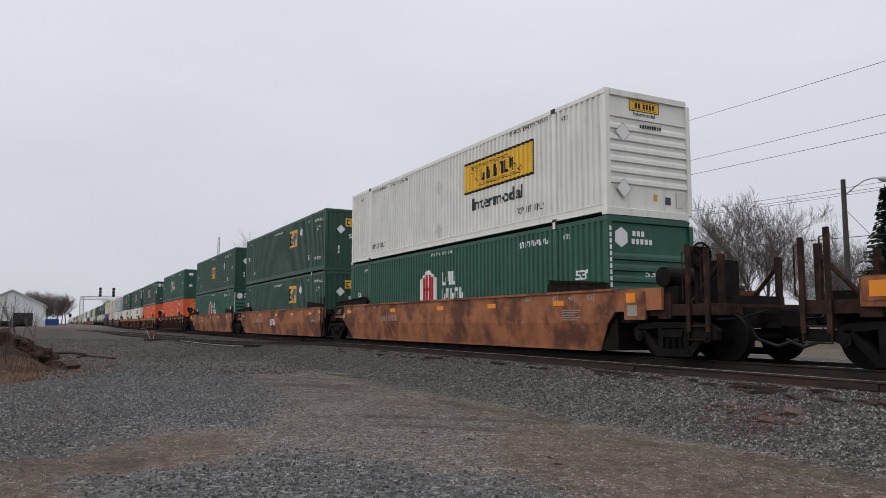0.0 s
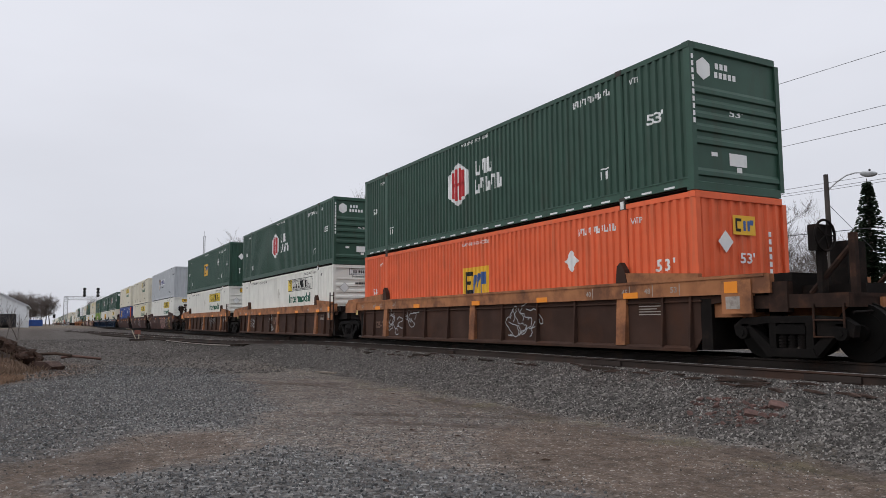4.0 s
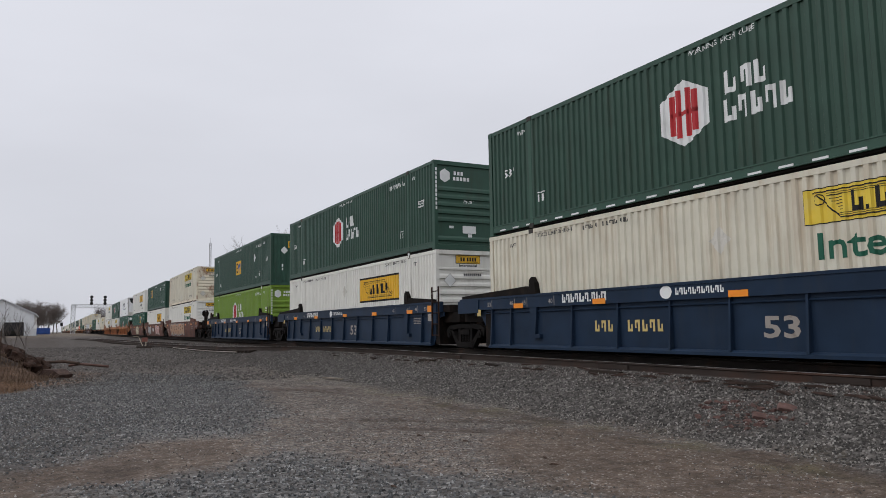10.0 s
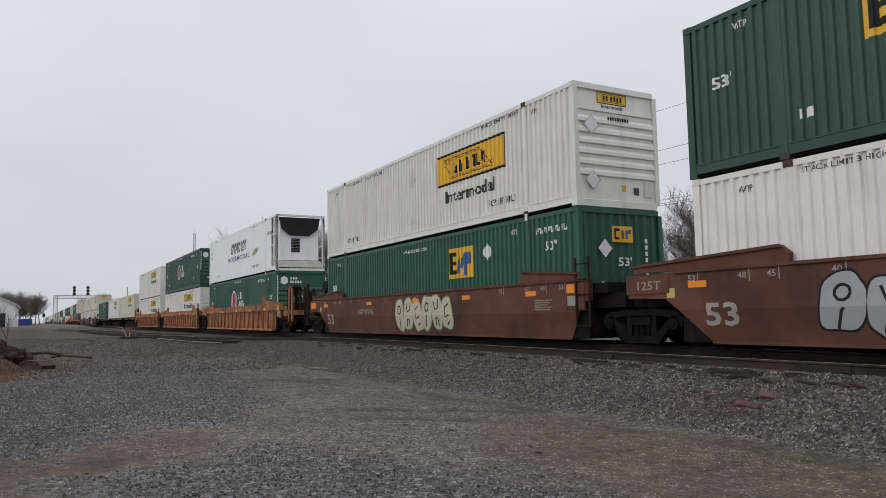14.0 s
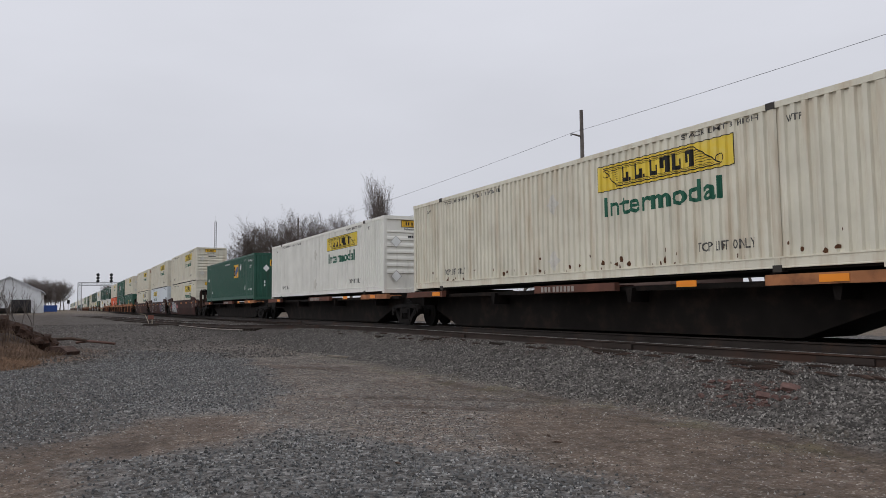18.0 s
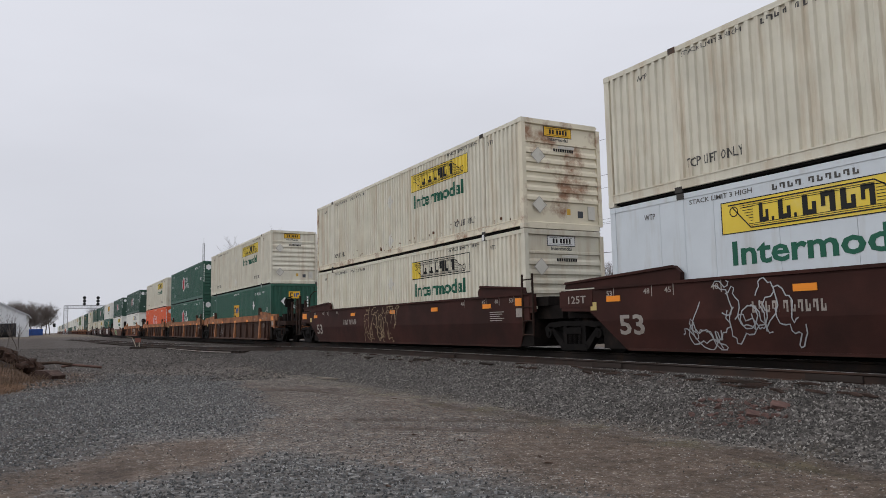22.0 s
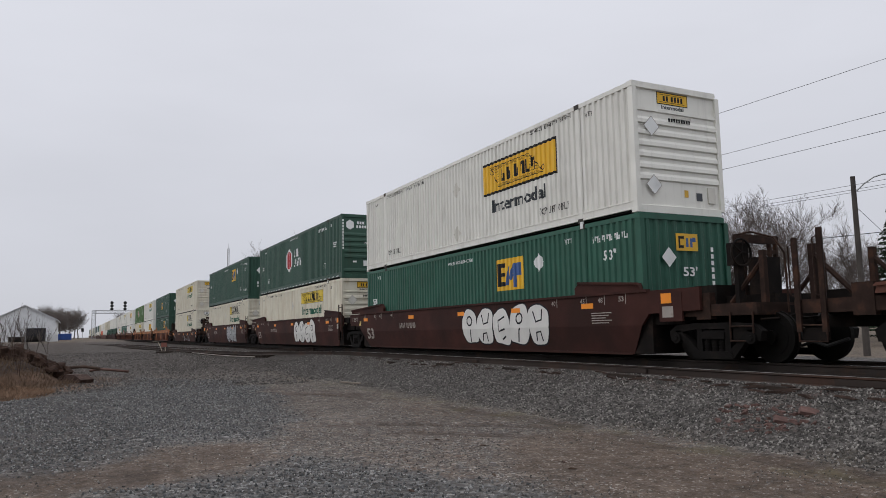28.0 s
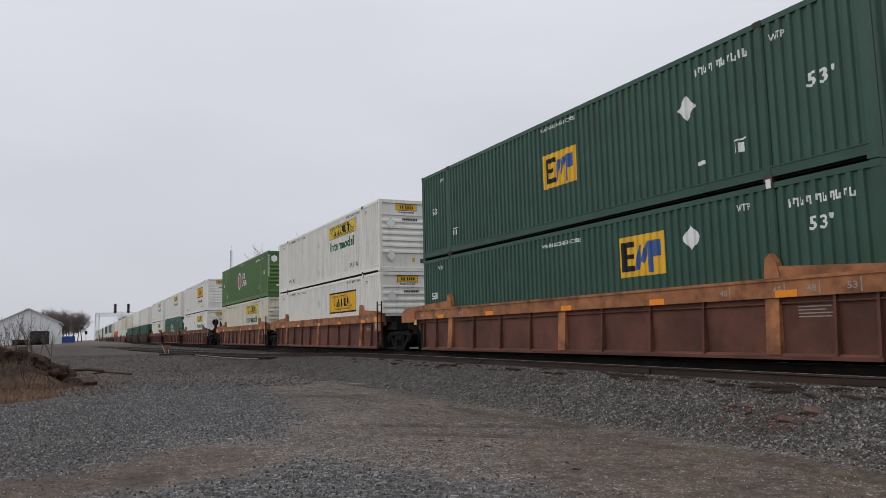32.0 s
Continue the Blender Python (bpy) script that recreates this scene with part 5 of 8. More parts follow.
def ribbon(pts, w, y=0.0):
    """A brush stroke of width w along pts."""
    g = Geo()
    for i, p in enumerate(pts):
        a, b_ = pts[max(0, i - 1)], pts[min(len(pts) - 1, i + 1)]
        dx, dz = b_[0] - a[0], b_[1] - a[1]
        k = math.hypot(dx, dz) or 1
        g.v += [(p[0] - dz / k * w / 2, y, p[1] + dx / k * w / 2), (p[0] + dz / k * w / 2, y, p[1] - dx / k * w / 2)]
        y -= 0.0001
    g.f = [(2 * i, 2 * i + 1, 2 * i + 3, 2 * i + 2) for i in range(len(pts) - 1)]
    return g


def blob(r, x, z, w, h):
    """A swollen uneven outline."""
    n, a0, a1 = 28, r.uniform(0, 6), r.uniform(0, 6)
    out = []
    for i in range(n):
        a = 2 * math.pi * i / n
        c, s = math.cos(a), math.sin(a)
        k = 1 + 0.05 * math.sin(3 * a + a0) + 0.035 * math.sin(5 * a + a1)
        out.append((x + w / 2 * math.copysign(abs(c) ** 0.8, c) * k, z + h / 2 * math.copysign(abs(s) ** 0.62, s) * k))
    return out


def clampz(pts, z0=0.16, z1=1.38):
    return [(p, min(z1, max(z0, q))) for p, q in pts]


def graffiti(car, x, z, w, h, fill, edge, seed, n=5, ribbed=False, ink=None, thick=0.05, layer=0):
    """Sprayed bubbles with an outline and inner strokes, in no letters."""
    r = random.Random(seed)
    out, ins, lines = Geo(), Geo(), Geo()
    step = w / n
    for i in range(n):
        cx, cz = x + step * (i + 0.5), z + h / 2 + r.uniform(-0.05, 0.05)
        lean = r.uniform(-0.16, 0.16)
        pts = [(p + lean * (q - cz), q) for p, q in blob(r, cx, cz, step * r.uniform(1.04, 1.16), h * r.uniform(0.90, 1.05))]
        k = 1 - 1.4 * thick / step
        out.flat(clampz(pts), -0.0005 * i)
        ins.flat(clampz([(cx + (p - cx) * k, cz + (q - cz) * (1 - 1.6 * thick / h)) for p, q in pts]), -0.0005 * i)
        u, v = step * 0.17, h * 0.15
        if i % 3 == 0:
            loop = [(cx + u * math.cos(a_), cz + v + v * 0.8 * math.sin(a_)) for a_ in [j * 0.7 for j in range(10)]]
            foot = [(cx - u * 0.4, cz - h * 0.40), (cx, cz - h * 0.12), (cx + u * 0.3, cz - h * 0.08)]
        elif i % 3 == 1:
            loop = [(cx - u * 1.4, cz + h * 0.30), (cx - u * 0.6, cz + h * 0.06), (cx + u, cz + h * 0.10), (cx + u * 1.3, cz + h * 0.34)]
            foot = [(cx - u, cz - h * 0.38), (cx - u * 0.7, cz - h * 0.18), (cx + u * 0.5, cz - h * 0.16), (cx + u * 0.8, cz - h * 0.38)]
        else:
            loop = [(cx + u * 1.2, cz + h * 0.26), (cx - u, cz + h * 0.16), (cx - u, cz - h * 0.10), (cx + u * 1.1, cz - h * 0.04)]
            foot = [(cx + u * 1.1, cz - h * 0.22), (cx - u * 0.2, cz - h * 0.30)]
        for j, line in enumerate((loop, foot)):
            lines = merge(lines, ribbon(clampz([(p + lean * (q - cz), q) for p, q in line]), thick, -0.0004 * (2 * i + j)))
    attach("graffiti", lift_marks(on_side(out, GRAF[edge], None, ribbed), 0.004 * layer), car, label=f"sprayed {edge.replace('_', ' ')} and {fill.replace('_', ' ')} graffiti")["kind"] = "stuff"
    attach("graffiti_fill", lift_marks(on_side(ins, GRAF[fill], None, ribbed), 0.0025 + 0.004 * layer), car)["kind"] = "stuff"
    attach("graffiti_stroke", lift_marks(on_side(lines, GRAF[ink or edge], None, ribbed), 0.0050 + 0.004 * layer), car)["kind"] = "stuff"


def scrawl(car, x, z, w, h, colour, seed, n=5, width=0.035, ribbed=False):
    """Thin looping spray strokes."""
    r = random.Random(seed)
    g = Geo()
    for i in range(n):
        cx, cz = x + w * (i + 0.5) / n, z + h / 2
        ang, px, pz, pts = r.uniform(0, 6.28), cx + r.uniform(-0.1, 0.1), cz + r.uniform(-0.3, 0.3) * h, []
        for t in range(16):
            ang += r.uniform(-1.1, 1.1)
            px += 0.11 * math.cos(ang) + 0.12 * (cx - px)
            pz += 0.16 * h * math.sin(ang) + 0.12 * (cz - pz)
            pts.append((px, pz))
        g = merge(g, ribbon(clampz(pts), width, -0.0018 * i))
    attach("spray_tag", on_side(g, GRAF[colour], None, ribbed), car, label=f"thin {colour} spray strokes")


def well_marks(car, kind, ribbed, dz=0.0):
    """Small stencils: length marks with ticks, notices, reflectors, a big figure."""
    yy = -0.134 if not ribbed else -0.114
    zt = 1.24 if not ribbed else 1.20
    for k, (px, word) in enumerate(((-0.05, "53"), (1.05, "48"), (1.62, "45"), (2.75, "40"), (LEN - 3.1, "40"), (LEN - 1.95, "45"), (LEN - 1.3, "48"), (LEN - 0.6, "53"))):
        attach("length_mark", shared(("lmark", ribbed, k), lambda: on_side(merge(text_geo(word, 0.11, px, zt, 0.17), rects((px + 0.22, px + 0.24, zt - 0.06, zt + 0.17))), M_FADE, yy)), car, pose(0, 0, dz))
    attach("notice_panel", shared(("notice", ribbed), lambda: on_side(rects(*[(LEN - 1.55, LEN - 0.85 - 0.1 * (i % 3), 1.0 - i * 0.055, 1.02 - i * 0.055) for i in range(5)]), M_FADE, yy if not ribbed else -0.03)), car)
    if kind != "plain":
        fig = {"53": ("53", 0.40, 0.3, 0.44, 0.72), "53_mid": ("53", 0.36, 8.72, 0.42, 0.70), "125T": ("125-T", 0.22, 1.13, 0.48, 0.72)}[kind]
        attach("lettering", shared(("fig", kind, ribbed), lambda: on_side(text_geo(fig[0], fig[1], fig[2], fig[3], fig[4]), M_RUBBED if kind == "125T" else M_FADE, None, ribbed)), car)
    for px in (1.25 if ribbed else -0.05, 4.4, 8.1, 11.2, LEN - 1.9):
        attach("reflector", shared("refl", lambda: Geo().box(0, 0.42, -0.014, 0.01, 1.10, 1.22).mesh("refl", M_REFL)), car, pose(px, -0.128 if not ribbed else -0.108, 0.02 + dz))


def end_frame(car, front, rear, paint, art, ribbed, post, dz=0.0):
    """Everything dark between a well's ends and its trucks."""
    lap = -0.03 if ribbed else 0.5
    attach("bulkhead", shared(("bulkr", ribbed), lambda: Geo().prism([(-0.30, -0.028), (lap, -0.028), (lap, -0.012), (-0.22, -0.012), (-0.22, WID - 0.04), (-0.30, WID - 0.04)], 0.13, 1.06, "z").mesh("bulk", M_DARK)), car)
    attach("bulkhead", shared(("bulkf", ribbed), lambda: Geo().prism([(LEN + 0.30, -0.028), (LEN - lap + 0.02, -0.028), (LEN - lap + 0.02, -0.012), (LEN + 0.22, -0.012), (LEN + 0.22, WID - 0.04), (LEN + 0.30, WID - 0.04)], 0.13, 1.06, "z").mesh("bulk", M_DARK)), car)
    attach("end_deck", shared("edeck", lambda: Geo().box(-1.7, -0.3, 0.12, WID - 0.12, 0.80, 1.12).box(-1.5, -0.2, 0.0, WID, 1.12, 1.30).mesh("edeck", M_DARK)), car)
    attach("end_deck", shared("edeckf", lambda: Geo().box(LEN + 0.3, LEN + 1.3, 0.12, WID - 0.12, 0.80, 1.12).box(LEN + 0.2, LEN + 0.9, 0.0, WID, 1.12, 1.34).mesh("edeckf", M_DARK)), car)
    attach("end_plate", shared(("eplate", paint.name), lambda: Geo().box(LEN - 0.32, LEN + 0.30, -0.142, -0.09, 0.78, 1.36).mesh("eplate", paint)), car, pose(0.95 if front else 0, 0, dz))
    attach("end_reflector", shared("erefl", lambda: Geo().box(LEN - 0.30, LEN - 0.02, -0.150, -0.12, 1.14, 1.34).mesh("erefl", M_REFL)), car, pose(1.0 if front else 0, 0, dz), label="orange reflector")
    attach("notice_plate", shared("nplate", lambda: on_side(rects((LEN - 0.28, LEN + 0.02, 0.86, 1.08)), M_FADE, -0.146)), car, pose(1.0 if front else 0, 0, dz), label="faded notice plate")
    px = -1.66 if not rear else -1.76 if dz > -0.2 else -0.90
    attach("load_plate", shared(("lplate", px, paint.name), lambda: Geo().box(px, px + 1.15, -0.145, -0.08, 1.04, 1.40).mesh("lplate", M_DARK if paint is RO and not rear else paint)), car, pose(0, 0, dz))
    if rear:
        attach("end_reflector", shared(("rearrefl", px), lambda: Geo().box(px + 0.12, px + 0.70, -0.155, -0.14, 1.10, 1.34).mesh("erefl", M_REFL)), car, pose(0, 0, dz), label="orange reflector")
    if not rear and not ribbed:
        attach("plate_lettering", shared("ltext", lambda: on_side(text_geo("125T", 0.17, px + 0.32, 1.12, 0.62), M_FADE, -0.149)), car, pose(0, 0, dz))
    attach("sticker", shared("sticker", lambda: on_side(rects((0, 0.20, 0.80, 0.98)), M_STICK, -0.138)), car, pose(-0.58, 0, 0.15))
    truck(car, LEN / 2 - REAR_TRUCK + (0.75 if dz < -0.2 else 0.0) if rear else art)
    if front:
        truck(car, LEN / 2 + 9.95)
        end_gear(car, 1, paint, post)
    if rear:
        end_gear(car, -1, paint, post)
    if not front:
        attach("ladder", shared("aladder", lambda: ladder_geo(0.44, 0.38, 1.92, (0.42, 0.76, 1.10, 1.44, 1.78), 0.02).mesh("ladder", M_POST)), car, pose(LEN + 0.05, -0.16, 0))
    if not rear:
        attach("articulation", shared("artic", lambda: Geo().box(-2.6, -0.6, 0.7, WID - 0.7, 0.62, 0.98).rod((-1.65, 0.1, 1.2), (-1.65, WID - 0.1, 1.2), 0.05).mesh("artic", M_DARK)), car)


def smooth_well(x, paint, front, rear, art, detail=True, top=1.42):
    """A well with plain deep sides, over the trailing container corner x."""
    car = tagged(new("well_car"), f"{paint.name[4:].replace('_', ' ')} well car with plain deep steel sides", "railcar", "well cars")
    car.location = (x, 10.673, 0)
    rust = paint is RO
    key = ("smooth", paint.name, front, rear, top)
    dz = top - 1.42
    ramp_mat = M_DARK if rust else paint
    for y, s in ((-0.13, 1), (WID + 0.13, -1)):
        turn = Matrix.Diagonal((1, s, 1, 1))
        attach("side_sill", shared(key, lambda: side_geo(front, rear, top).mesh("side_sill", paint)), car, pose(0, y, 0) @ turn)
        attach("top_flange", shared(key + ("fl",), lambda: Geo().box(-0.4, LEN + 0.3, -0.035, 0.09, 1.40, 1.455).mesh("top_flange", paint)), car, pose(0, y, dz) @ turn)
        for rx, sg, ln in ((-1.45, 1, 3.5), (LEN + 0.1, -1, 2.2)):
            attach("guide_ramp", shared(("ramp", ramp_mat.name, sg), lambda: Geo().prism([(0, 1.455), (ln * sg, 1.455), ((ln + 0.02) * sg, 1.60), ((ln - 0.15) * sg, 1.74), (0.05 * sg, 1.60)], 0.0, 0.10).mesh("guide_ramp", ramp_mat)), car, pose(rx, y - 0.02 * s, dz) @ turn)
            attach("ramp_lip", shared(("ramplip", ramp_mat.name, sg), lambda: Geo().prism([(0, 1.56), ((ln - 0.1) * sg, 1.70), ((ln - 0.15) * sg, 1.75), (0.05 * sg, 1.61)], -0.04, 0.01).mesh("ramp_lip", ramp_mat)), car, pose(rx, y - 0.02 * s, dz) @ turn)
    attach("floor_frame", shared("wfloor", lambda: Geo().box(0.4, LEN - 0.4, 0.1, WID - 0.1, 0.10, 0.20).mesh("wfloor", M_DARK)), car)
    end_frame(car, front, rear, paint, art, False, M_POST, dz)
    if detail:
        well_marks(car, "plain" if rust else "53", False, dz)
    return car


def ribbed_well(x, top, low, front, rear, art, detail=True):
    """A well with a heavy top chord and upright stakes on its sides."""
    car = tagged(new("well_car"), f"{low.name[4:].replace('_', ' ')} well car with ribbed sides", "railcar", "well cars")
    car.location = (x, 10.673, 0)
    key = ("ribbed", top.name, low.name, front, rear)
    re_, fe = (-1.80 if rear else -1.62), LEN + (1.6 if front else 0.5)
    navy = top is NV
    strap = 2 if navy else 1
    spots = ((0.12, 0), (1.05, 0), (2.1, strap), (3.6, 0), (5.15, 0), (6.65, 0), (8.08, 0 if navy else 1), (9.6, 0), (11.15, 0), (12.6, 0), (14.15, strap), (15.3, 0), (16.0, 0))
    if top is low and not navy and low is not RB:
        spots = [(0.2 + i * (LEN - 0.4) / 16, 0) for i in range(17)]
    for y, s in ((-0.02, 1), (WID + 0.02, -1)):
        turn = Matrix.Diagonal((1, s, 1, 1))
        attach("top_chord", shared(key + ("chord",), lambda: Geo().box(re_, fe, -0.09, 0.03, 1.12, 1.44).box(re_ + 0.1, fe - 0.1, -0.11, 0.05, 1.40, 1.455).mesh("chord", top)), car, pose(0, y, 0) @ turn)
        attach("side_sheet", shared(key + ("sheet",), lambda: Geo().prism([(-0.05, 0.14), (LEN - 0.1, 0.14), (LEN + 0.12, 0.45), (LEN + 0.25, 0.95), (LEN + 0.6, 1.0), (LEN + 0.6, 1.12), (-0.9, 1.12), (-0.9, 0.98), (-0.5, 0.92), (-0.25, 0.6)], -0.005, 0.025).mesh("sheet", low)), car, pose(0, y, 0) @ turn)
        attach("bottom_chord", shared(key + ("bot",), lambda: Geo().prism([(-0.115, 0.09), (0.03, 0.09), (0.03, 0.19), (-0.06, 0.19), (-0.115, 0.15)], 0.0, LEN - 0.12, "x").mesh("bot", low)), car, pose(0, y, 0) @ turn)
        for px, wide in spots if s > 0 else ():
            wd = 0.025 if wide == 0 else 0.14
            g_ = Geo().prism([(0.0, 1.13), (-0.06, 1.13), (-0.125, 0.17), (0.0, 0.17)], -wd, wd, "x")
            if wide == 2:
                g_ = Geo().prism([(-0.16, 1.13), (0.14, 1.13), (0.05, 0.42), (-0.05, 0.42)], -0.085, 0.0).box(-0.06, 0.26, -0.10, 0, 0.36, 0.46)
            attach("side_stake", shared(key + ("stake", wide), lambda: g_.mesh("stake", top if wide else low)), car, pose(px, y, 0) @ turn)
        for rx, sgn, ln in ((-1.45, 1, 3.4), (LEN + 0.1, -1, 2.2)):
            attach("guide_ramp", shared(key + ("ramp", sgn), lambda: Geo().prism([(0, 1.455), (ln * sgn, 1.455), (ln * sgn, 1.60), ((ln - 0.12) * sgn, 1.66), (0.0, 1.53)], -0.10, 0.0).mesh("guide_ramp", M_DARK if navy else top)), car, pose(rx, y, 0) @ turn)
        for px in (2.1, LEN - 1.95):
            attach("corner_stop", shared("stop" + low.name, lambda: Geo().prism([(-0.14, 1.45), (0.18, 1.45), (0.12, 1.72), (0.0, 1.88), (-0.10, 1.80)], -0.12, 0.02).mesh("stop", M_DARK if navy else top)), car, pose(px, y, 0) @ turn)
    attach("side_pipe", shared(key + ("pipe",), lambda: Geo().rod((-0.2, -0.055, 1.02), (LEN + 0.1, -0.055, 1.02), 0.016, 6).mesh("side_pipe", low)), car)
    attach("floor_frame", shared("wfloor", lambda: Geo().box(0.4, LEN - 0.4, 0.1, WID - 0.1, 0.10, 0.20).mesh("wfloor", M_DARK)), car)
    end_frame(car, front, rear, top, art, True, OB if top is low and top is OB else M_DARK if navy else M_POST)
    if detail:
        well_marks(car, "53_mid" if navy else "53" if low is OB else "125T" if low is DB and front else "plain", True)
        if navy:
            attach("name_mark", shared("navyname", lambda: on_side(slabs([1, 0.3, 1, 0.3, 1, 0.3, 1, 0.3, 1.4, 0.3, 1, 0.3, 0.3, 0.3, 1, 0.3, 1, 0.3, 1.4], 3.3, 1.19, 0.20, 1.55), M_WHITE, -0.114)), car)["kind"] = "stuff"
            attach("name_mark", shared("navyname2", lambda: on_side(merge(Geo().flat([(6.6 + 0.16 * math.cos(a / 2), 1.28 + 0.13 * math.sin(a / 2)) for a in range(12)], 0), slabs([0.8, 0.3] * 10 + [0.8], 6.85, 1.22, 0.13, 1.15)), M_WHITE, -0.114)), car)["kind"] = "stuff"
            attach("number_mark", shared("navynum", lambda: on_side(merge(slabs([0.8, 0.4, 0.8, 0.4, 0.8], 4.35, 0.52, 0.24, 0.58), slabs([0.8, 0.4, 0.8, 0.4, 0.8, 0.4, 0.8, 0.4, 0.8], 5.4, 0.52, 0.24, 1.0)), M_STICK, None, True)), car)["kind"] = "stuff"
    return car


def spine_car(x, front, rear, art, detail=True):
    """A low car that carries one container on a centre beam."""
    car = tagged(new("spine_car"), "black low intermodal car with orange side plates", "railcar", "low intermodal cars")
    car.location = (x, 10.673, 0)
    attach("centre_beam", shared("beam", lambda: Geo().prism([(-2.2, 0.66), (0.2, 0.66), (2.0, 0.05), (LEN - 2.0, 0.05), (LEN - 0.2, 0.66), (LEN + 2.0, 0.70), (LEN + 2.0, 1.0), (-2.2, 1.0)], 0.55, WID - 0.55).mesh("beam", M_DARK)), car)
    for y, s in ((-0.06, 1), (WID + 0.06, -1)):
        turn = Matrix.Diagonal((1, s, 1, 1))
        attach("side_chord", shared("schord", lambda: Geo().box(-1.0, LEN + 1.0, 0.2, 0.3, 0.94, 1.04).mesh("schord", M_DARK)), car, pose(0, y, 0) @ turn)
        for px, w in ((-0.4, 2.6), (7.2, 3.0), (14.0, 2.6)):
            attach("side_plate", shared(("splate", px), lambda: Geo().box(0, w, -0.03, 0.11, 0.95, 1.13).box(0.1, w - 0.1, 0.1, 0.6, 1.0, 1.08).mesh("splate", CAR["orange_brown" if px > 10 else "red_brown"])), car, pose(px, y, 0) @ turn)
        for px in (0.6, 5.0, 10.5, 15.2):
            attach("cross_bearer", shared("bearer", lambda: Geo().prism([(-0.1, 1.0), (0.1, 1.0), (0.05, 0.7), (-0.05, 0.7)], 0.1, 0.6).mesh("bearer", M_DARK)), car, pose(px, y, 0) @ turn)
    for px in (0.0, 2.0, 14.0, LEN - 0.2):
        attach("pedestal", shared("pedestal", lambda: Geo().box(0, 0.2, 0.05, WID - 0.05, 1.0, 1.165).mesh("pedestal", M_DARK)), car, pose(px, 0, 0))
    truck(car, LEN / 2 - REAR_TRUCK if rear else art)
    if front:
        truck(car, LEN / 2 + 9.7)
        end_gear(car, 1, CAR["dark_brown"], M_POST)
    if rear:
        end_gear(car, -1, CAR["dark_brown"], M_POST)
    if not rear:
        attach("articulation", shared("sartic", lambda: Geo().box(-2.6, -0.6, 0.8, WID - 0.8, 0.62, 0.98).mesh("artic", M_DARK)), car)
    if detail:
        attach("number_mark", shared("snum", lambda: on_side(bars([2, 1, 2, 1, 2, 2, 2, 1, 2, 1, 2, 1, 2, 1, 2, 1, 2], 7.5, 0.97, 0.13, 1.3), M_FADE, -0.098)), car)
        for px in (2.0 - 0.45, 12.0, 15.0):
            attach("reflector", shared("srefl", lambda: Geo().box(0, 0.5, -0.10, -0.092, 0.98, 1.10).mesh("srefl", M_REFL)), car, pose(px, -0.005, 0))
    return car



SMOOTH, RIBBED, SPINE = "smooth", "ribbed", "spine"
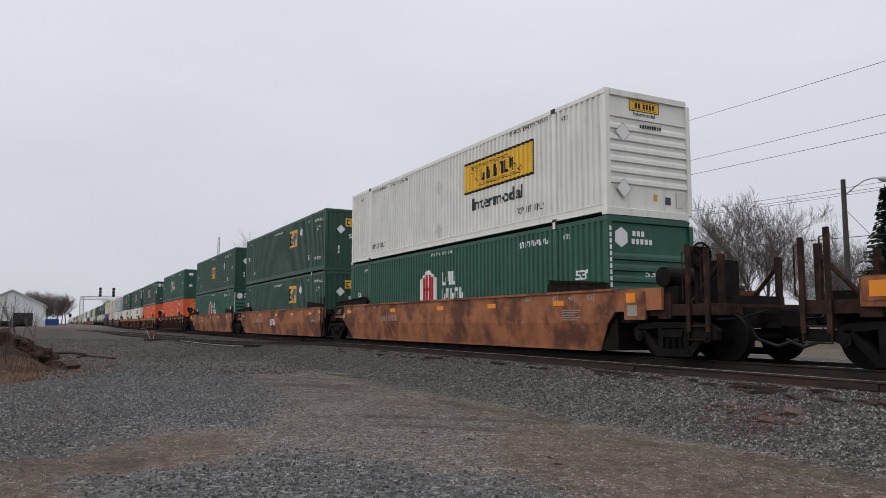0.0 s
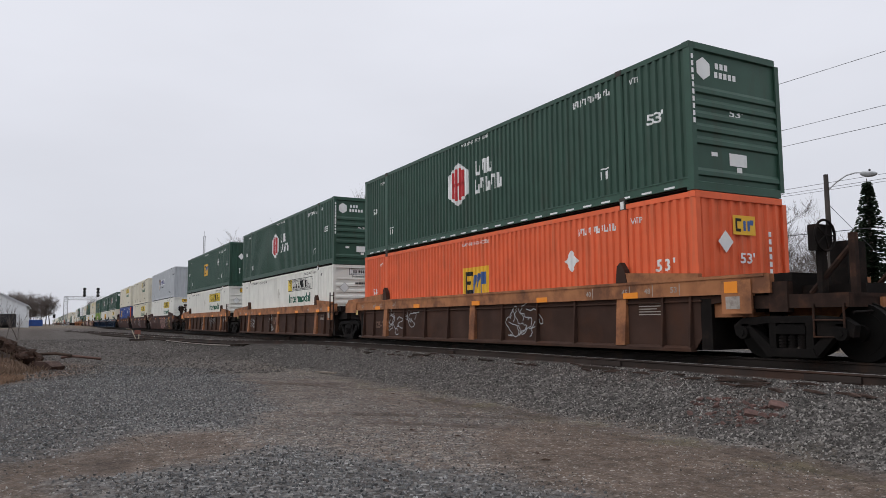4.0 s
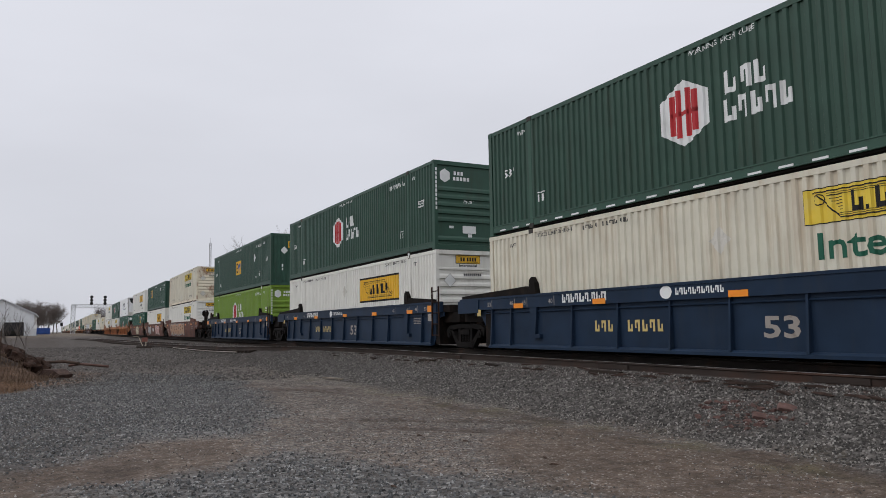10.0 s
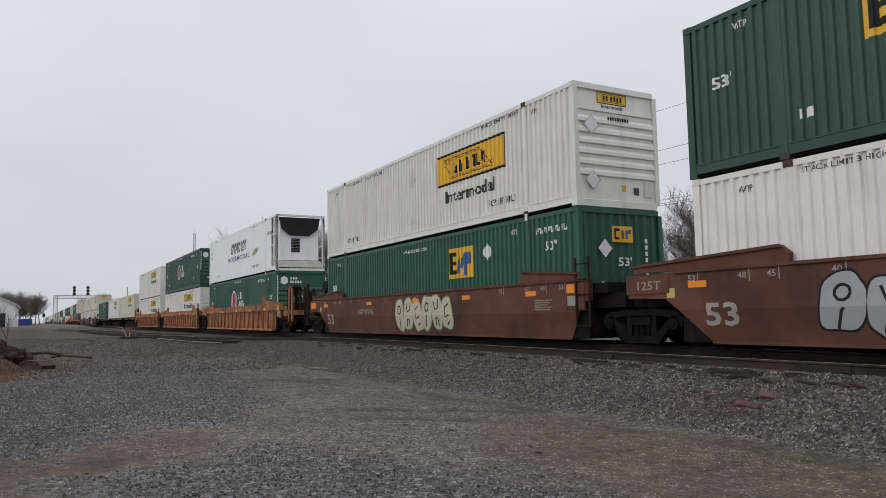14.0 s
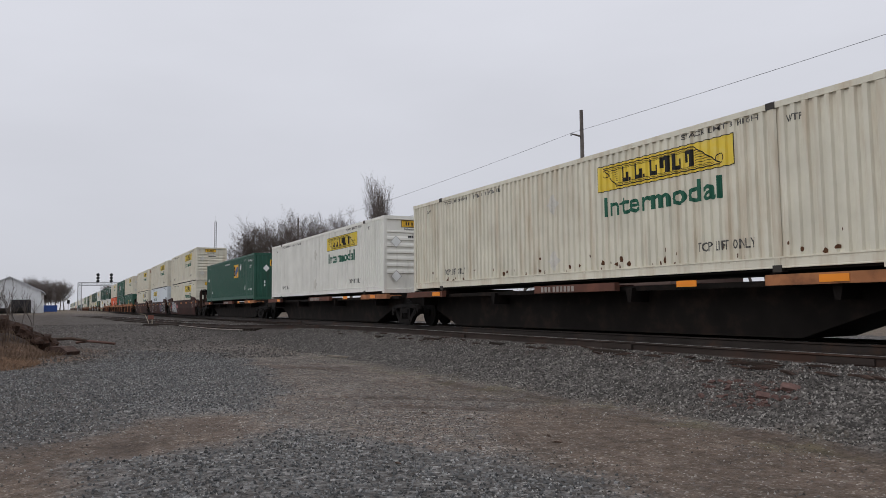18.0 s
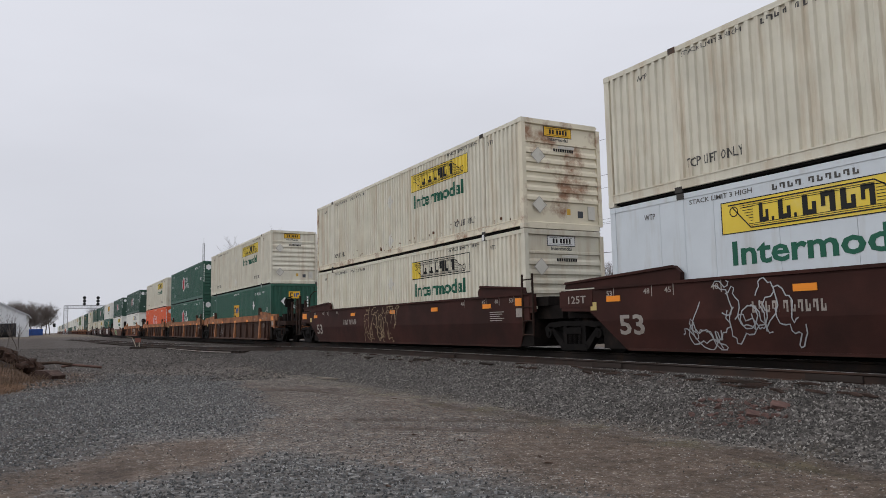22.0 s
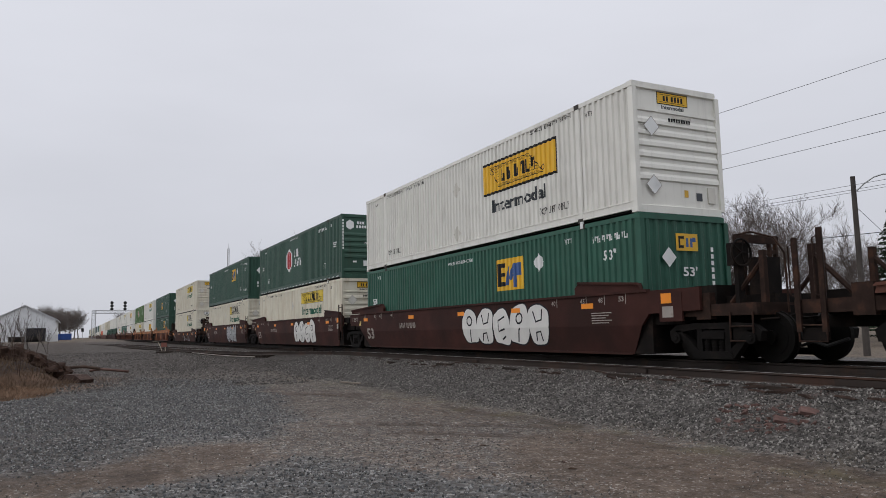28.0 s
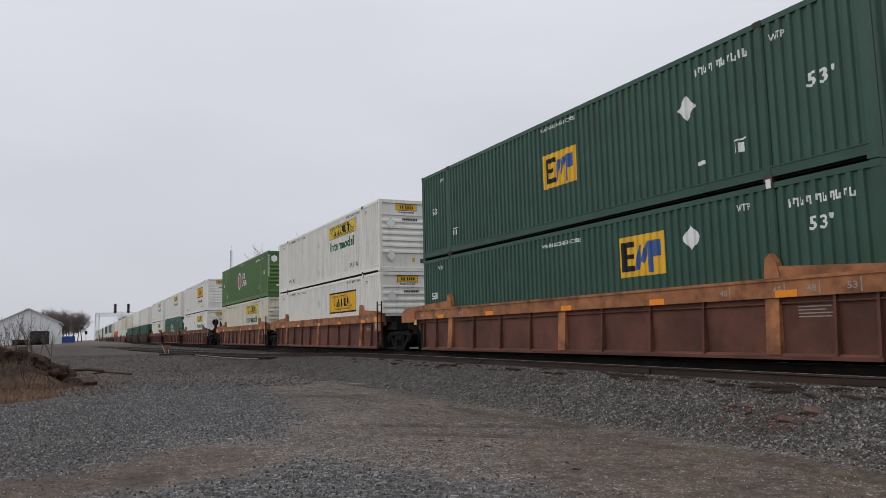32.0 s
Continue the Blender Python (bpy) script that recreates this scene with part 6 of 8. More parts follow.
# trailing corner at the start, car kind, paints, leading end of its car, trailing end, upper container, lower container
TRAIN = [
    (-5.0, SMOOTH, (RO,), 1, 1, None, None),
    (-28.73, SMOOTH, (RO,), 1, 0, ("white", "jb_box"), ("green", "hub")),
    (-48.41, SMOOTH, (RO,), 0, 0, ("dark_green", "emp"), ("dark_green", "emp")),
    (-68.2, SMOOTH, (RO,), 0, 1, ("dark_green", "emp_mid"), ("green", "hub")),
    (-91.93, RIBBED, (DB, DB), 1, 1, ("green", "hub", {"end": "doors"}), ("orange", "emp_mid")),
    (-115.68, RIBBED, (OB, DB), 1, 0, ("dark_green", "hub", {"dashes": True}), ("orange", "emp_mid")),
    (-135.31, RIBBED, (OB, DB), 0, 0, ("dark_green", "hub"), ("white", "jb_line")),
    (-155.2, RIBBED, (OB, DB), 0, 1, ("dark_green", "emp_mid"), ("white", "jb")),
    (-178.72, SMOOTH, (BR,), 1, 0, ("grey", "swift"), ("white", "jb")),
    (-198.47, SMOOTH, (BR,), 0, 0, ("cream", "jb_line", {"spots": True}), ("cream", "jb")),
    (-218.22, SMOOTH, (BR,), 0, 1, ("cream", "jb"), ("blue", "emp_low", {"posts": "orange"})),
    (-241.95, RIBBED, (NV, NV), 1, 0, ("dark_green", "hub", {"dashes": True}), ("cream", "jb")),
    (-261.45, RIBBED, (NV, NV), 0, 0, ("dark_green", "hub"), ("white", "jb_box")),
    (-281.31, RIBBED, (NV, NV), 0, 1, ("dark_green", "emp_mid"), ("lime", "hub")),
    (-304.93, SMOOTH, (RB,), 1, 0, ("cream", "jb", {"worn": True}), ("white", "jb")),
    (-324.46, SMOOTH, (RB,), 0, 0, ("dark_green", "emp_back"), ("white", "jb_box")),
    (-343.89, SMOOTH, (RB,), 0, 1, ("white", "jb_box"), ("green", "emp")),
    (-367.5, RIBBED, (OB, OB), 1, 0, ("bright", "prime", {"wall": "flat"}), ("green", "hub")),
    (-387.09, RIBBED, (OB, OB), 0, 0, ("dark_green", "hub"), ("white", "jb")),
    (-406.55, RIBBED, (OB, OB), 0, 1, ("white", "jb"), ("white", "jb")),
    (-427.6, SPINE, (), 1, 0, ("cream", "jb", {"spots": True}), None),
    (-446.36, SPINE, (), 0, 0, ("white", "jb"), None),
    (-466.79, SPINE, (), 0, 1, ("green", "emp"), None),
    (-488.26, SMOOTH, (BR,), 1, 0, ("cream", "jb"), ("cream", "jb")),
    (-507.57, SMOOTH, (BR,), 0, 0, ("cream", "jb"), ("pale", "jb_back", {"wall": "flat"})),
    (-526.92, SMOOTH, (BR,), 0, 1, ("cream", "jb", {"worn": True}), ("cream", "jb_line")),
    (-550.76, RIBBED, (OB, DB), 1, 0, ("cream", "jb"), ("green", "emp_mid")),
    (-570.07, RIBBED, (OB, DB), 0, 0, ("green", "hub"), ("green", "hub")),
    (-589.43, RIBBED, (OB, DB), 0, 1, ("cream", "jb"), ("orange", "hub")),
    (-613.21, RIBBED, (OB, RB), 1, 1, ("dark_green", "hub"), ("white", "jb_line")),
    (-636.66, SMOOTH, (RB,), 1, 1, ("dark_green", "hub", {"dashes": True}), ("white", "jb")),
    (-659.37, SMOOTH, (BR,), 1, 0, ("white", "jb_box"), ("green", "emp")),
    (-678.69, SMOOTH, (BR,), 0, 0, ("dark_green", "hub", {"dashes": True}), ("cream", "jb")),
    (-698.33, SMOOTH, (BR,), 0, 1, ("dark_green", "emp"), ("cream", "jb_line")),
    (-721.98, SMOOTH, (BR,), 1, 1, ("cream", "jb"), ("cream", "jb_line")),
    (-744.82, RIBBED, (OB, RB), 1, 0, ("dark_green", "emp_mid"), ("dark_green", "emp")),
    (-765.04, RIBBED, (OB, RB), 0, 0, ("white", "jb"), ("white", "jb_box")),
    (-784.1, RIBBED, (OB, RB), 0, 1, ("olive", "hub"), ("cream", "jb")),
    (-807.74, RIBBED, (RB, RB), 1, 0, ("white", "jb_box"), ("white", "jb")),
    (-827.2, RIBBED, (RB, RB), 0, 0, ("white", "jb"), ("green", "hub")),
    (-846.7, RIBBED, (RB, RB), 0, 1, ("white", "jb_line"), ("white", "jb")),
]
tail = [("white", "dark_green"), ("white", "dark_green"), ("cream", "green"), ("cream", "white"), ("white", "white"), ("white", "orange"), ("cream", "cream"), ("green", "white"), ("grey", "white"),
        ("dark_green", "white"), ("white", "cream"), ("dark_green", "dark_green"), ("cream", "white"), ("white", "green"), ("green", "white"), ("cream", "cream"), ("white", "white"), ("dark_green", "white")]
for i, (a, b_) in enumerate(tail):
    TRAIN.append((-870.4 - (i // 3) * 63.0 - (i % 3) * 19.5, SMOOTH, ((BR, RB)[i // 3 % 2],), int(i % 3 == 0), int(i % 3 == 2),
                  (a, "hub" if "green" in a else "jb", {"detail": False}), (b_, "hub" if "green" in b_ else "jb", {"detail": False})))
ROLLING = []
# sprayed work on the cars: car, x, z, width, height, fill, edge, bubbles
SPRAY = {
    14: [(2.2, 0.18, 8.4, 1.2, "peach", "pale_blue", 7)], 15: [(2.5, 0.25, 3.0, 1.0, "silver", "black", 4), (9.5, 0.25, 3.4, 1.0, "pink", "white", 5)],
    16: [(6.8, 0.22, 3.8, 1.1, "cream", "green", 6)], 23: [(1.5, 0.62, 4.6, 0.42, "red", "red", 4), (2.0, 0.22, 3.1, 1.12, "silver", "black", 4)], 24: [(10.4, 0.30, 1.7, 0.95, "umber", "blue", 3), (12.3, 0.18, 2.9, 1.12, "black", "white", 4)], 8: [(8.6, 0.22, 3.2, 1.05, "umber", "pink", 5)],
    29: [(8.6, 0.3, 3.2, 0.7, "tan", "white", 7)], 31: [(8.4, 0.22, 4.5, 1.12, "white", "black", 5)], 32: [(8.7, 0.18, 3.8, 1.16, "white", "black", 4)], 30: [(5.0, 0.18, 4.0, 0.85, "green", "cream", 4)], 33: [(9.2, 0.14, 3.5, 1.22, "silver", "black", 6)],
}
TAGS = {
    5: [(2.2, 0.5, 0.9, 0.5), (3.5, 0.5, 0.8, 0.45), (9.8, 0.45, 1.2, 0.5)], 6: [(2.4, 0.5, 0.8, 0.4), (6.2, 0.4, 0.8, 0.6)], 7: [(7.2, 0.4, 0.9, 0.55), (10.4, 0.45, 1.3, 0.5)], 8: [(12.2, 0.6, 1.0, 0.5), (13.7, 0.30, 1.1, 0.6, "yellow")], 24: [(2.3, 0.35, 1.8, 0.85), (6.3, 0.6, 1.3, 0.6)], 9: [(4.9, 0.5, 0.8, 0.7), (8.2, 0.55, 2.8, 0.6)], 10: [(5.2, 0.5, 0.9, 0.6)],
    15: [(6.2, 0.8, 1.0, 0.3)], 23: [(5.3, 0.35, 0.7, 0.5)], 25: [(6.0, 0.4, 2.6, 0.85)], 26: [(3.2, 0.5, 1.0, 0.5)], 34: [(7.8, 0.22, 1.3, 0.5), (10.0, 0.3, 0.7, 0.4), (11.2, 0.22, 1.7, 0.45)],
}
BRANDED = (2, 6, 15, 27)
for i, (x, kind, paints, front, rear, upper, lower) in enumerate(TRAIN):
    near = x > -850
    art = 0.0 if rear else 1.87 + LEN + TRAIN[i + 1][0] - x
    if kind == SMOOTH:
        car = smooth_well(x, paints[0], front, rear, art, near, 1.08 if i in (30, 34) else 1.42)
    elif kind == RIBBED:
        car = ribbed_well(x, paints[0], paints[1], front, rear, art, near)
    else:
        car = spine_car(x, front, rear, art, near)
    ROLLING.append(car)
    rib = kind == RIBBED
    for k, (gx_, gz, gw, gh, fill, edge, n_) in enumerate(SPRAY.get(i, ())):
        graffiti(car, gx_, gz, gw, gh, fill, edge, i * 10 + k, n_, rib, "black" if i in (14, 16) else None, 0.09 if i == 14 else 0.05, k)
    for k, (gx_, gz, gw, gh, *ink_) in enumerate(TAGS.get(i, ())):
        scrawl(car, gx_, gz, gw, gh, ink_[0] if ink_ else "tan" if i in (25, 30) else "silver", i * 7 + k, max(4, int(gw / 0.13)), 0.024, rib)
    if i in BRANDED:
        attach("name_mark", shared(("brand", rib), lambda: on_side(slabs([1.0, 0.2, 1.0, 0.2, 1.0], 7.18 if rib else 7.0, 0.60, 0.36, 0.84 if rib else 1.1), M_RUBBED if rib else M_WHITE, None, rib)), car)
    if kind == SMOOTH and near:
        attach("number_mark", shared("wellnum", lambda: on_side(id_mark(3.6, 0.80, 0.19, 1.35), M_FADE)), car)["kind"] = "stuff"
    low_z, up_z = (0.22, 3.135) if kind != SPINE else (0, 1.17)
    for spec, z in ((lower, low_z), (upper, up_z)):
        if spec:
            c, style, extra = (*spec, {})[:3]
            ROLLING.append(container(x + (random.uniform(-0.06, 0.06) if z == low_z and kind != SPINE else 0), z, c, style, **extra))


# ---- beside the main track ----
def curve(pts, step=2.0):
    """Points of a smooth line through pts."""
    out, n = [], len(pts)
    for i in range(n - 1):
        p0, p1, p2, p3 = (Vector(pts[max(0, min(n - 1, k))]) for k in (i - 1, i, i + 1, i + 2))
        m_ = max(2, int((p2 - p1).length / step))
        for j in range(m_):
            t = j / m_
            out.append(tuple(0.5 * ((2 * p1) + (p2 - p0) * t + (2 * p0 - 5 * p1 + 4 * p2 - p3) * t * t + (3 * p1 - p0 - 3 * p2 + p3) * t ** 3)))
    return out + [tuple(pts[-1])]


LONE = [(8, 10.30, -0.29), (-8, 10.34, -0.29), (-18, 10.38, -0.28), (-27, 10.25, -0.27), (-34, 9.75, -0.33), (-43, 9.0, -0.47), (-57, 7.8, -0.50), (-67, 6.9, -0.48), (-100, 3.9, -0.42), (-130, -1.5, -0.35), (-170, -10, -0.15)]
M_OLDHEAD = mat("old_rail_head", (0.40, 0.375, 0.36), 0.55, 0.1, 0.25, dirt=(0.16, 0.10, 0.08), dirt_amt=0.6, dirt_scale=0.5)
body, cap = rail_along(curve(LONE), M_RUSTRAIL, M_OLDHEAD)
r_ = tagged(new("siding_rail", body), "rusty rail of an old siding on the ballast", "rail", "siding rails", "structure")
attach("rail_head", cap, r_)
for jx in (-6.9, -11.9, -18.8, -30.5):
    attach("joint_bar", Geo().box(-0.45, 0.45, -0.055, -0.014, 0.04, 0.135).mesh("joint_bar", M_RUSTRAIL), r_, pose(jx, 10.345, -0.288))
far_line = [(-37, 11.12, -0.24), (-46, 10.35, -0.40), (-57, 9.25, -0.47), (-67, 8.35, -0.46), (-100, 5.4, -0.40), (-130, 0.0, -0.33), (-170, -8.6, -0.13)]
body, cap = rail_along(curve(far_line), M_RUSTRAIL, M_OLDHEAD)
r_ = tagged(new("siding_rail", body), "rusty rail of an old siding in dirt", "rail", "siding rails", "structure")
attach("rail_head", cap, r_)
g = Geo()
for x, y, z in curve(LONE, 0.55):
    if x < -38:
        g.box(x - 0.1, x + 0.1, y - 0.5, y + 2.1, z - 0.12, z - 0.005 + 0.02 * random.random())
tagged(new("siding_ties", g.mesh("siding_ties", M_TIE)), "rotten ties sunk in the dirt of the siding", "ties", kind="stuff")


def old_tie(x, y, rz, length):
    ob = tagged(new("tie_end", Geo().prism([(-length / 2, 0), (length / 2 - 0.05, 0), (length / 2, 0.08), (-length / 2 + 0.08, 0.10)], -0.08, 0.08).mesh("tie_end", M_TIE)), "dark broken tie end lying on the ballast", "timber", "loose tie ends")
    ob.matrix_basis = pose(x, y, land(x, y) - 0.045, 0, 0, rz)


for x, y, rz, ln in ((-11.6, 9.86, 4, 0.9), (-15.8, 9.80, -6, 0.7), (-19.3, 9.75, 8, 0.8), (-8.1, 9.80, 2, 0.7), (-23.0, 9.6, -9, 0.6)):
    old_tie(x, y, rz, ln)

M_SPLIT = mat("split_tie", (0.050, 0.034, 0.028), 0.9, var=0.3, scale=5, dirt=(0.025, 0.019, 0.016), dirt_amt=0.7, dirt_scale=6, rnd=0.25)
rs_ = random.Random(41)
for k in range(44):
    x = -5.5 - 22 * rs_.random() ** 1.2
    y = 9.98 - rs_.random() ** 1.6 * 0.5
    bit = tagged(new("tie_splinter", shared(("split", k % 4), lambda: Geo().prism([(-0.22 - 0.05 * k, -0.01), (0.24, 0.0), (0.30, 0.03), (0.05, 0.055 + 0.01 * k), (-0.20, 0.04)], -0.05, 0.04).mesh("splinter", M_SPLIT))), "reddish-brown splinter of an old tie on the ballast", "splinter", "tie splinters")
    bit.matrix_basis = pose(x, y, land(x, y) + 0.01, rs_.uniform(-8, 8), rs_.uniform(-6, 6), rs_.uniform(-28, 28)) @ Matrix.Diagonal((0.7, 0.6, 0.55, 1))

M_BONE = mat("weathered_paint", (0.34, 0.30, 0.23), 0.7, var=0.15, dirt=RUST, dirt_amt=0.4)
stand = tagged(new("switch_stand"), "weathered switch stand beside the old siding", "switch stand")
stand.matrix_basis = pose(-56.5, 5.9, land(-56.5, 5.9), 0, 0, 0)
attach("base", Geo().prism([(-0.35, 0), (0.35, 0), (0.25, 0.14), (-0.25, 0.14)], -0.5, 0.5).mesh("base", M_TIE), stand)
attach("lever", Geo().pipe([(-0.1, -0.1, 0.15), (-0.35, -0.35, 0.8), (0.1, -0.75, 0.85)], 0.03).mesh("lever", M_BONE), stand)
attach("mast", Geo().rod((0, 0.1, 0.1), (0, 0.1, 0.72), 0.035).mesh("mast", M_BONE), stand)
attach("target", Geo().prism([(-0.2, 0.45), (0.2, 0.45), (0.2, 0.75), (-0.2, 0.75)], 0.08, 0.11, "x").mesh("target", mat("faded_red", (0.20, 0.08, 0.06), 0.8)), stand)
attach("rod", Geo().rod((0, 0.3, 0.08), (0.4, 2.4, 0.02), 0.03).mesh("rod", M_RUSTRAIL), stand)

pipe = tagged(new("pale_pipe", Geo().pipe([(x, y - 0.62, land(x, y - 0.62) + 0.10) for x, y, _ in curve(LONE, 3.0) if -55.5 < x < -37], 0.026, 6).mesh("pale_pipe", mat("pale_pipe", (0.27, 0.235, 0.21), 0.7, var=0.2, dirt=RUST, dirt_amt=0.4, dirt_scale=0.8))), "long pale pipe lying beside the siding", "pipe")

# ---- the yard's litter ----
M_ROOT = mat("dead_wood", (0.060, 0.040, 0.030), 0.9, var=0.3, bump=0.6, bump_scale=25)
M_STRAW = mat("dry_grass", (0.17, 0.105, 0.065), 0.9, var=0.3)


def lump(name, x, y, sx, sy, sz, seed, material, label, cat, sink=0.1, rough=0.5):
    bm = bmesh.new()
    bmesh.ops.create_icosphere(bm, subdivisions=3 if sx < 1 else 4, radius=1)
    for v in bm.verts:
        d = 1 + rough * noise.noise(Vector((v.co.x * sx, v.co.y * sy, v.co.z * sz)) * 2.2 + Vector((seed, 0, 0))) + rough * 0.6 * noise.noise(Vector((v.co.x * sx, v.co.y * sy, v.co.z * sz)) * 5.0 + Vector((0, seed, 0))) + rough * 0.35 * noise.noise(Vector((v.co.x * sx, v.co.y * sy, v.co.z * sz)) * 8 + Vector((0, 0, seed)))
        v.co = Vector((v.co.x * sx * d, v.co.y * sy * d, v.co.z * sz * d))
    me_ = bpy.data.meshes.new(name)
    bm.to_mesh(me_)
    bm.free()
    me_.materials.append(material)
    ob = tagged(new(name, me_), label, cat)
    ob.location = (x, y, land(x, y) + sz * (1 - sink) * 0.35)
    return ob


M_EARTH2 = mat("root_earth", (0.033, 0.020, 0.015), 0.95, var=0.35, scale=4, dirt=(0.075, 0.038, 0.025), dirt_amt=0.7, dirt_scale=5, bump=0.9, bump_scale=16)
rr = random.Random(17)
for k in range(22):
    f = k / 21
    hx, hy = -34.6 + 3.6 * f + rr.uniform(-0.9, 0.9), -3.6 + 3.4 * f + rr.uniform(-0.9, 0.7)
    a_ = rr.uniform(0.28, 0.62) * (1.15 - 0.4 * f)
    lump("earth_clod", hx, hy, a_ * 1.2, a_ * 1.1, a_ * 0.8, 3.0 * k, M_EARTH2, "dark clod of earth and roots on the heap", "earth clod", 0.5, 0.75)
block = tagged(new("masonry_block", Geo().prism([(-0.55, 0), (0.5, -0.05), (0.62, 0.35), (0.15, 0.48), (-0.5, 0.4)], -0.3, 0.3).mesh("block", mat("old_masonry", (0.055, 0.036, 0.030), 0.9, var=0.35, scale=5, dirt=(0.10, 0.07, 0.055), dirt_amt=0.6, dirt_scale=6, bump=0.9, bump_scale=18))), "broken brown masonry block by the earth heap", "block")
block.matrix_basis = pose(-29.6, 0.2, land(-29.6, 0.2) - 0.08, 0, 8, 35) @ Matrix.Scale(0.85, 4)
log = tagged(new("log", Geo().pipe([(0, 0, 0.1), (0.5, 0.12, 0.16), (1.1, 0.1, 0.13), (1.9, 0.3, 0.05)], 0.055).rod((0.4, 0.1, 0.15), (0.7, 0.5, 0.12), 0.03).mesh("log", mat("rotten_wood", (0.09, 0.05, 0.04), 0.9, var=0.3))), "rotten reddish log lying on the gravel", "log")
log.matrix_basis = pose(-36.5, 0.75, land(-36.2, 1.5), 0, 0, 42)
log2 = tagged(new("dead_branch", Geo().pipe([(0, 0, 0.30), (0.8, 0.1, 0.34), (1.5, 0.25, 0.25)], 0.06).mesh("branch", M_ROOT)), "dark dead branch sticking out of the heap", "branch")
log2.matrix_basis = pose(-35.2, -0.1, land(-34.5, 0.4), 0, 0, 40)
plank = tagged(new("plank", Geo().box(-0.55, 0.55, -0.06, 0.06, 0, 0.04).mesh("plank", mat("grey_plank", (0.20, 0.17, 0.14), 0.9, var=0.2))), "grey weathered plank on the gravel", "plank")
plank.matrix_basis = pose(-22.2, 7.85, land(-22.2, 7.85) + 0.03, 0, 0, 12)
rng_ = np.random.default_rng(5)


def twigs(name, label, cat, cx, cy, rx, ry, count, height, material, lean=0.5, width=0.012, seed=1):
    """Loose stems in one mesh: dry grass, brush."""
    r = np.random.default_rng(seed)
    vs, fs = [], []
    for _ in range(count):
        a, d = r.uniform(0, 2 * math.pi), math.sqrt(r.uniform(0, 1))
        x, y = cx + rx * d * math.cos(a), cy + ry * d * math.sin(a)
        z = land(x, y) - 0.02
        h = height * r.uniform(0.4, 1.2)
        dx, dy = r.normal(0, lean) * h, r.normal(0, lean) * h
        p = [(x, y, z), (x + dx * 0.4, y + dy * 0.4, z + h * 0.6), (x + dx, y + dy, z + h)]
        k = len(vs)
        for q, w in zip(p, (width, width * 0.8, width * 0.25)):
            vs += [(q[0] - w, q[1] - w, q[2]), (q[0] + w, q[1], q[2]), (q[0], q[1] + w, q[2])]
        for b_ in (k, k + 3):
            fs += [(b_, b_ + 1, b_ + 4, b_ + 3), (b_ + 1, b_ + 2, b_ + 5, b_ + 4), (b_ + 2, b_, b_ + 3, b_ + 5)]
    me_ = bpy.data.meshes.new(name)
    me_.from_pydata(vs, [], fs)
    me_.materials.append(material)
    return tagged(new(name, me_), label, cat, kind="stuff")


twigs("dry_grass", "tan dry grass along the earth heap", "grass", -25.0, -2.8, 2.6, 2.4, 5200, 0.16, M_STRAW, 0.8, 0.008, 2)
twigs("dry_grass_patch", "brown dead weeds on the earth heap", "weeds", -30.5, -3.0, 5.0, 3.4, 3800, 0.22, mat("dead_weed", (0.10, 0.065, 0.042), 0.9, var=0.3), 0.5, 0.010, 3)
twigs("dead_stems", "tall thin dead stems on the earth heap", "stems", -29.5, -3.4, 3.6, 2.0, 46, 1.9, M_ROOT, 0.10, 0.011, 6)
twigs("brush", "bare dead brush on top of the heap", "brush", -33.0, -3.2, 3.0, 1.8, 150, 0.9, M_ROOT, 0.4, 0.009, 4)

# broken brick on the bank
M_BRICK = mat("broken_brick", (0.100, 0.058, 0.050), 0.9, var=0.3, dirt=(0.11, 0.07, 0.06), dirt_amt=0.7, dirt_scale=9, rnd=0.2)
for i in range(46):
    a, d = rng_.uniform(0, 6.28), math.sqrt(rng_.uniform(0, 1))
    x, y = -7.5 + 1.0 * d * math.cos(a) + 0.2, 8.75 + 0.42 * d * math.sin(a) - 0.35 * 0.2 * math.cos(a)
    s = rng_.uniform(0.02, 0.052)
    me_ = shared(("brick", i % 5), lambda: Geo().prism([(-1.3, -0.6), (0.9, -0.7), (1.2, 0.3), (0.4, 0.65), (-1.1, 0.5)], -0.7, 0.6).mesh("brick", M_BRICK))
    ob = tagged(new("brick_fragment", me_), "broken reddish brick on the ballast bank", "brick", "brick fragments")
    ob.matrix_basis = Matrix.LocRotScale((x, y, land(x, y) + s * 0.2), Euler(rng_.uniform(-0.6, 0.6, 3)), (s, s, s * 0.8))
for x, y, s in ((-6.85, 9.02, 0.10), (-7.05, 8.72, 0.085)):
    ob = tagged(new("brick_slab", shared(("brick", 0), None)), "flat piece of broken red brick on the bank", "brick", "brick fragments")
    ob.matrix_basis = Matrix.LocRotScale((x, y, land(x, y) + 0.03), Euler((0.5, 0.2, 0.7)), (s, s, s * 0.45))


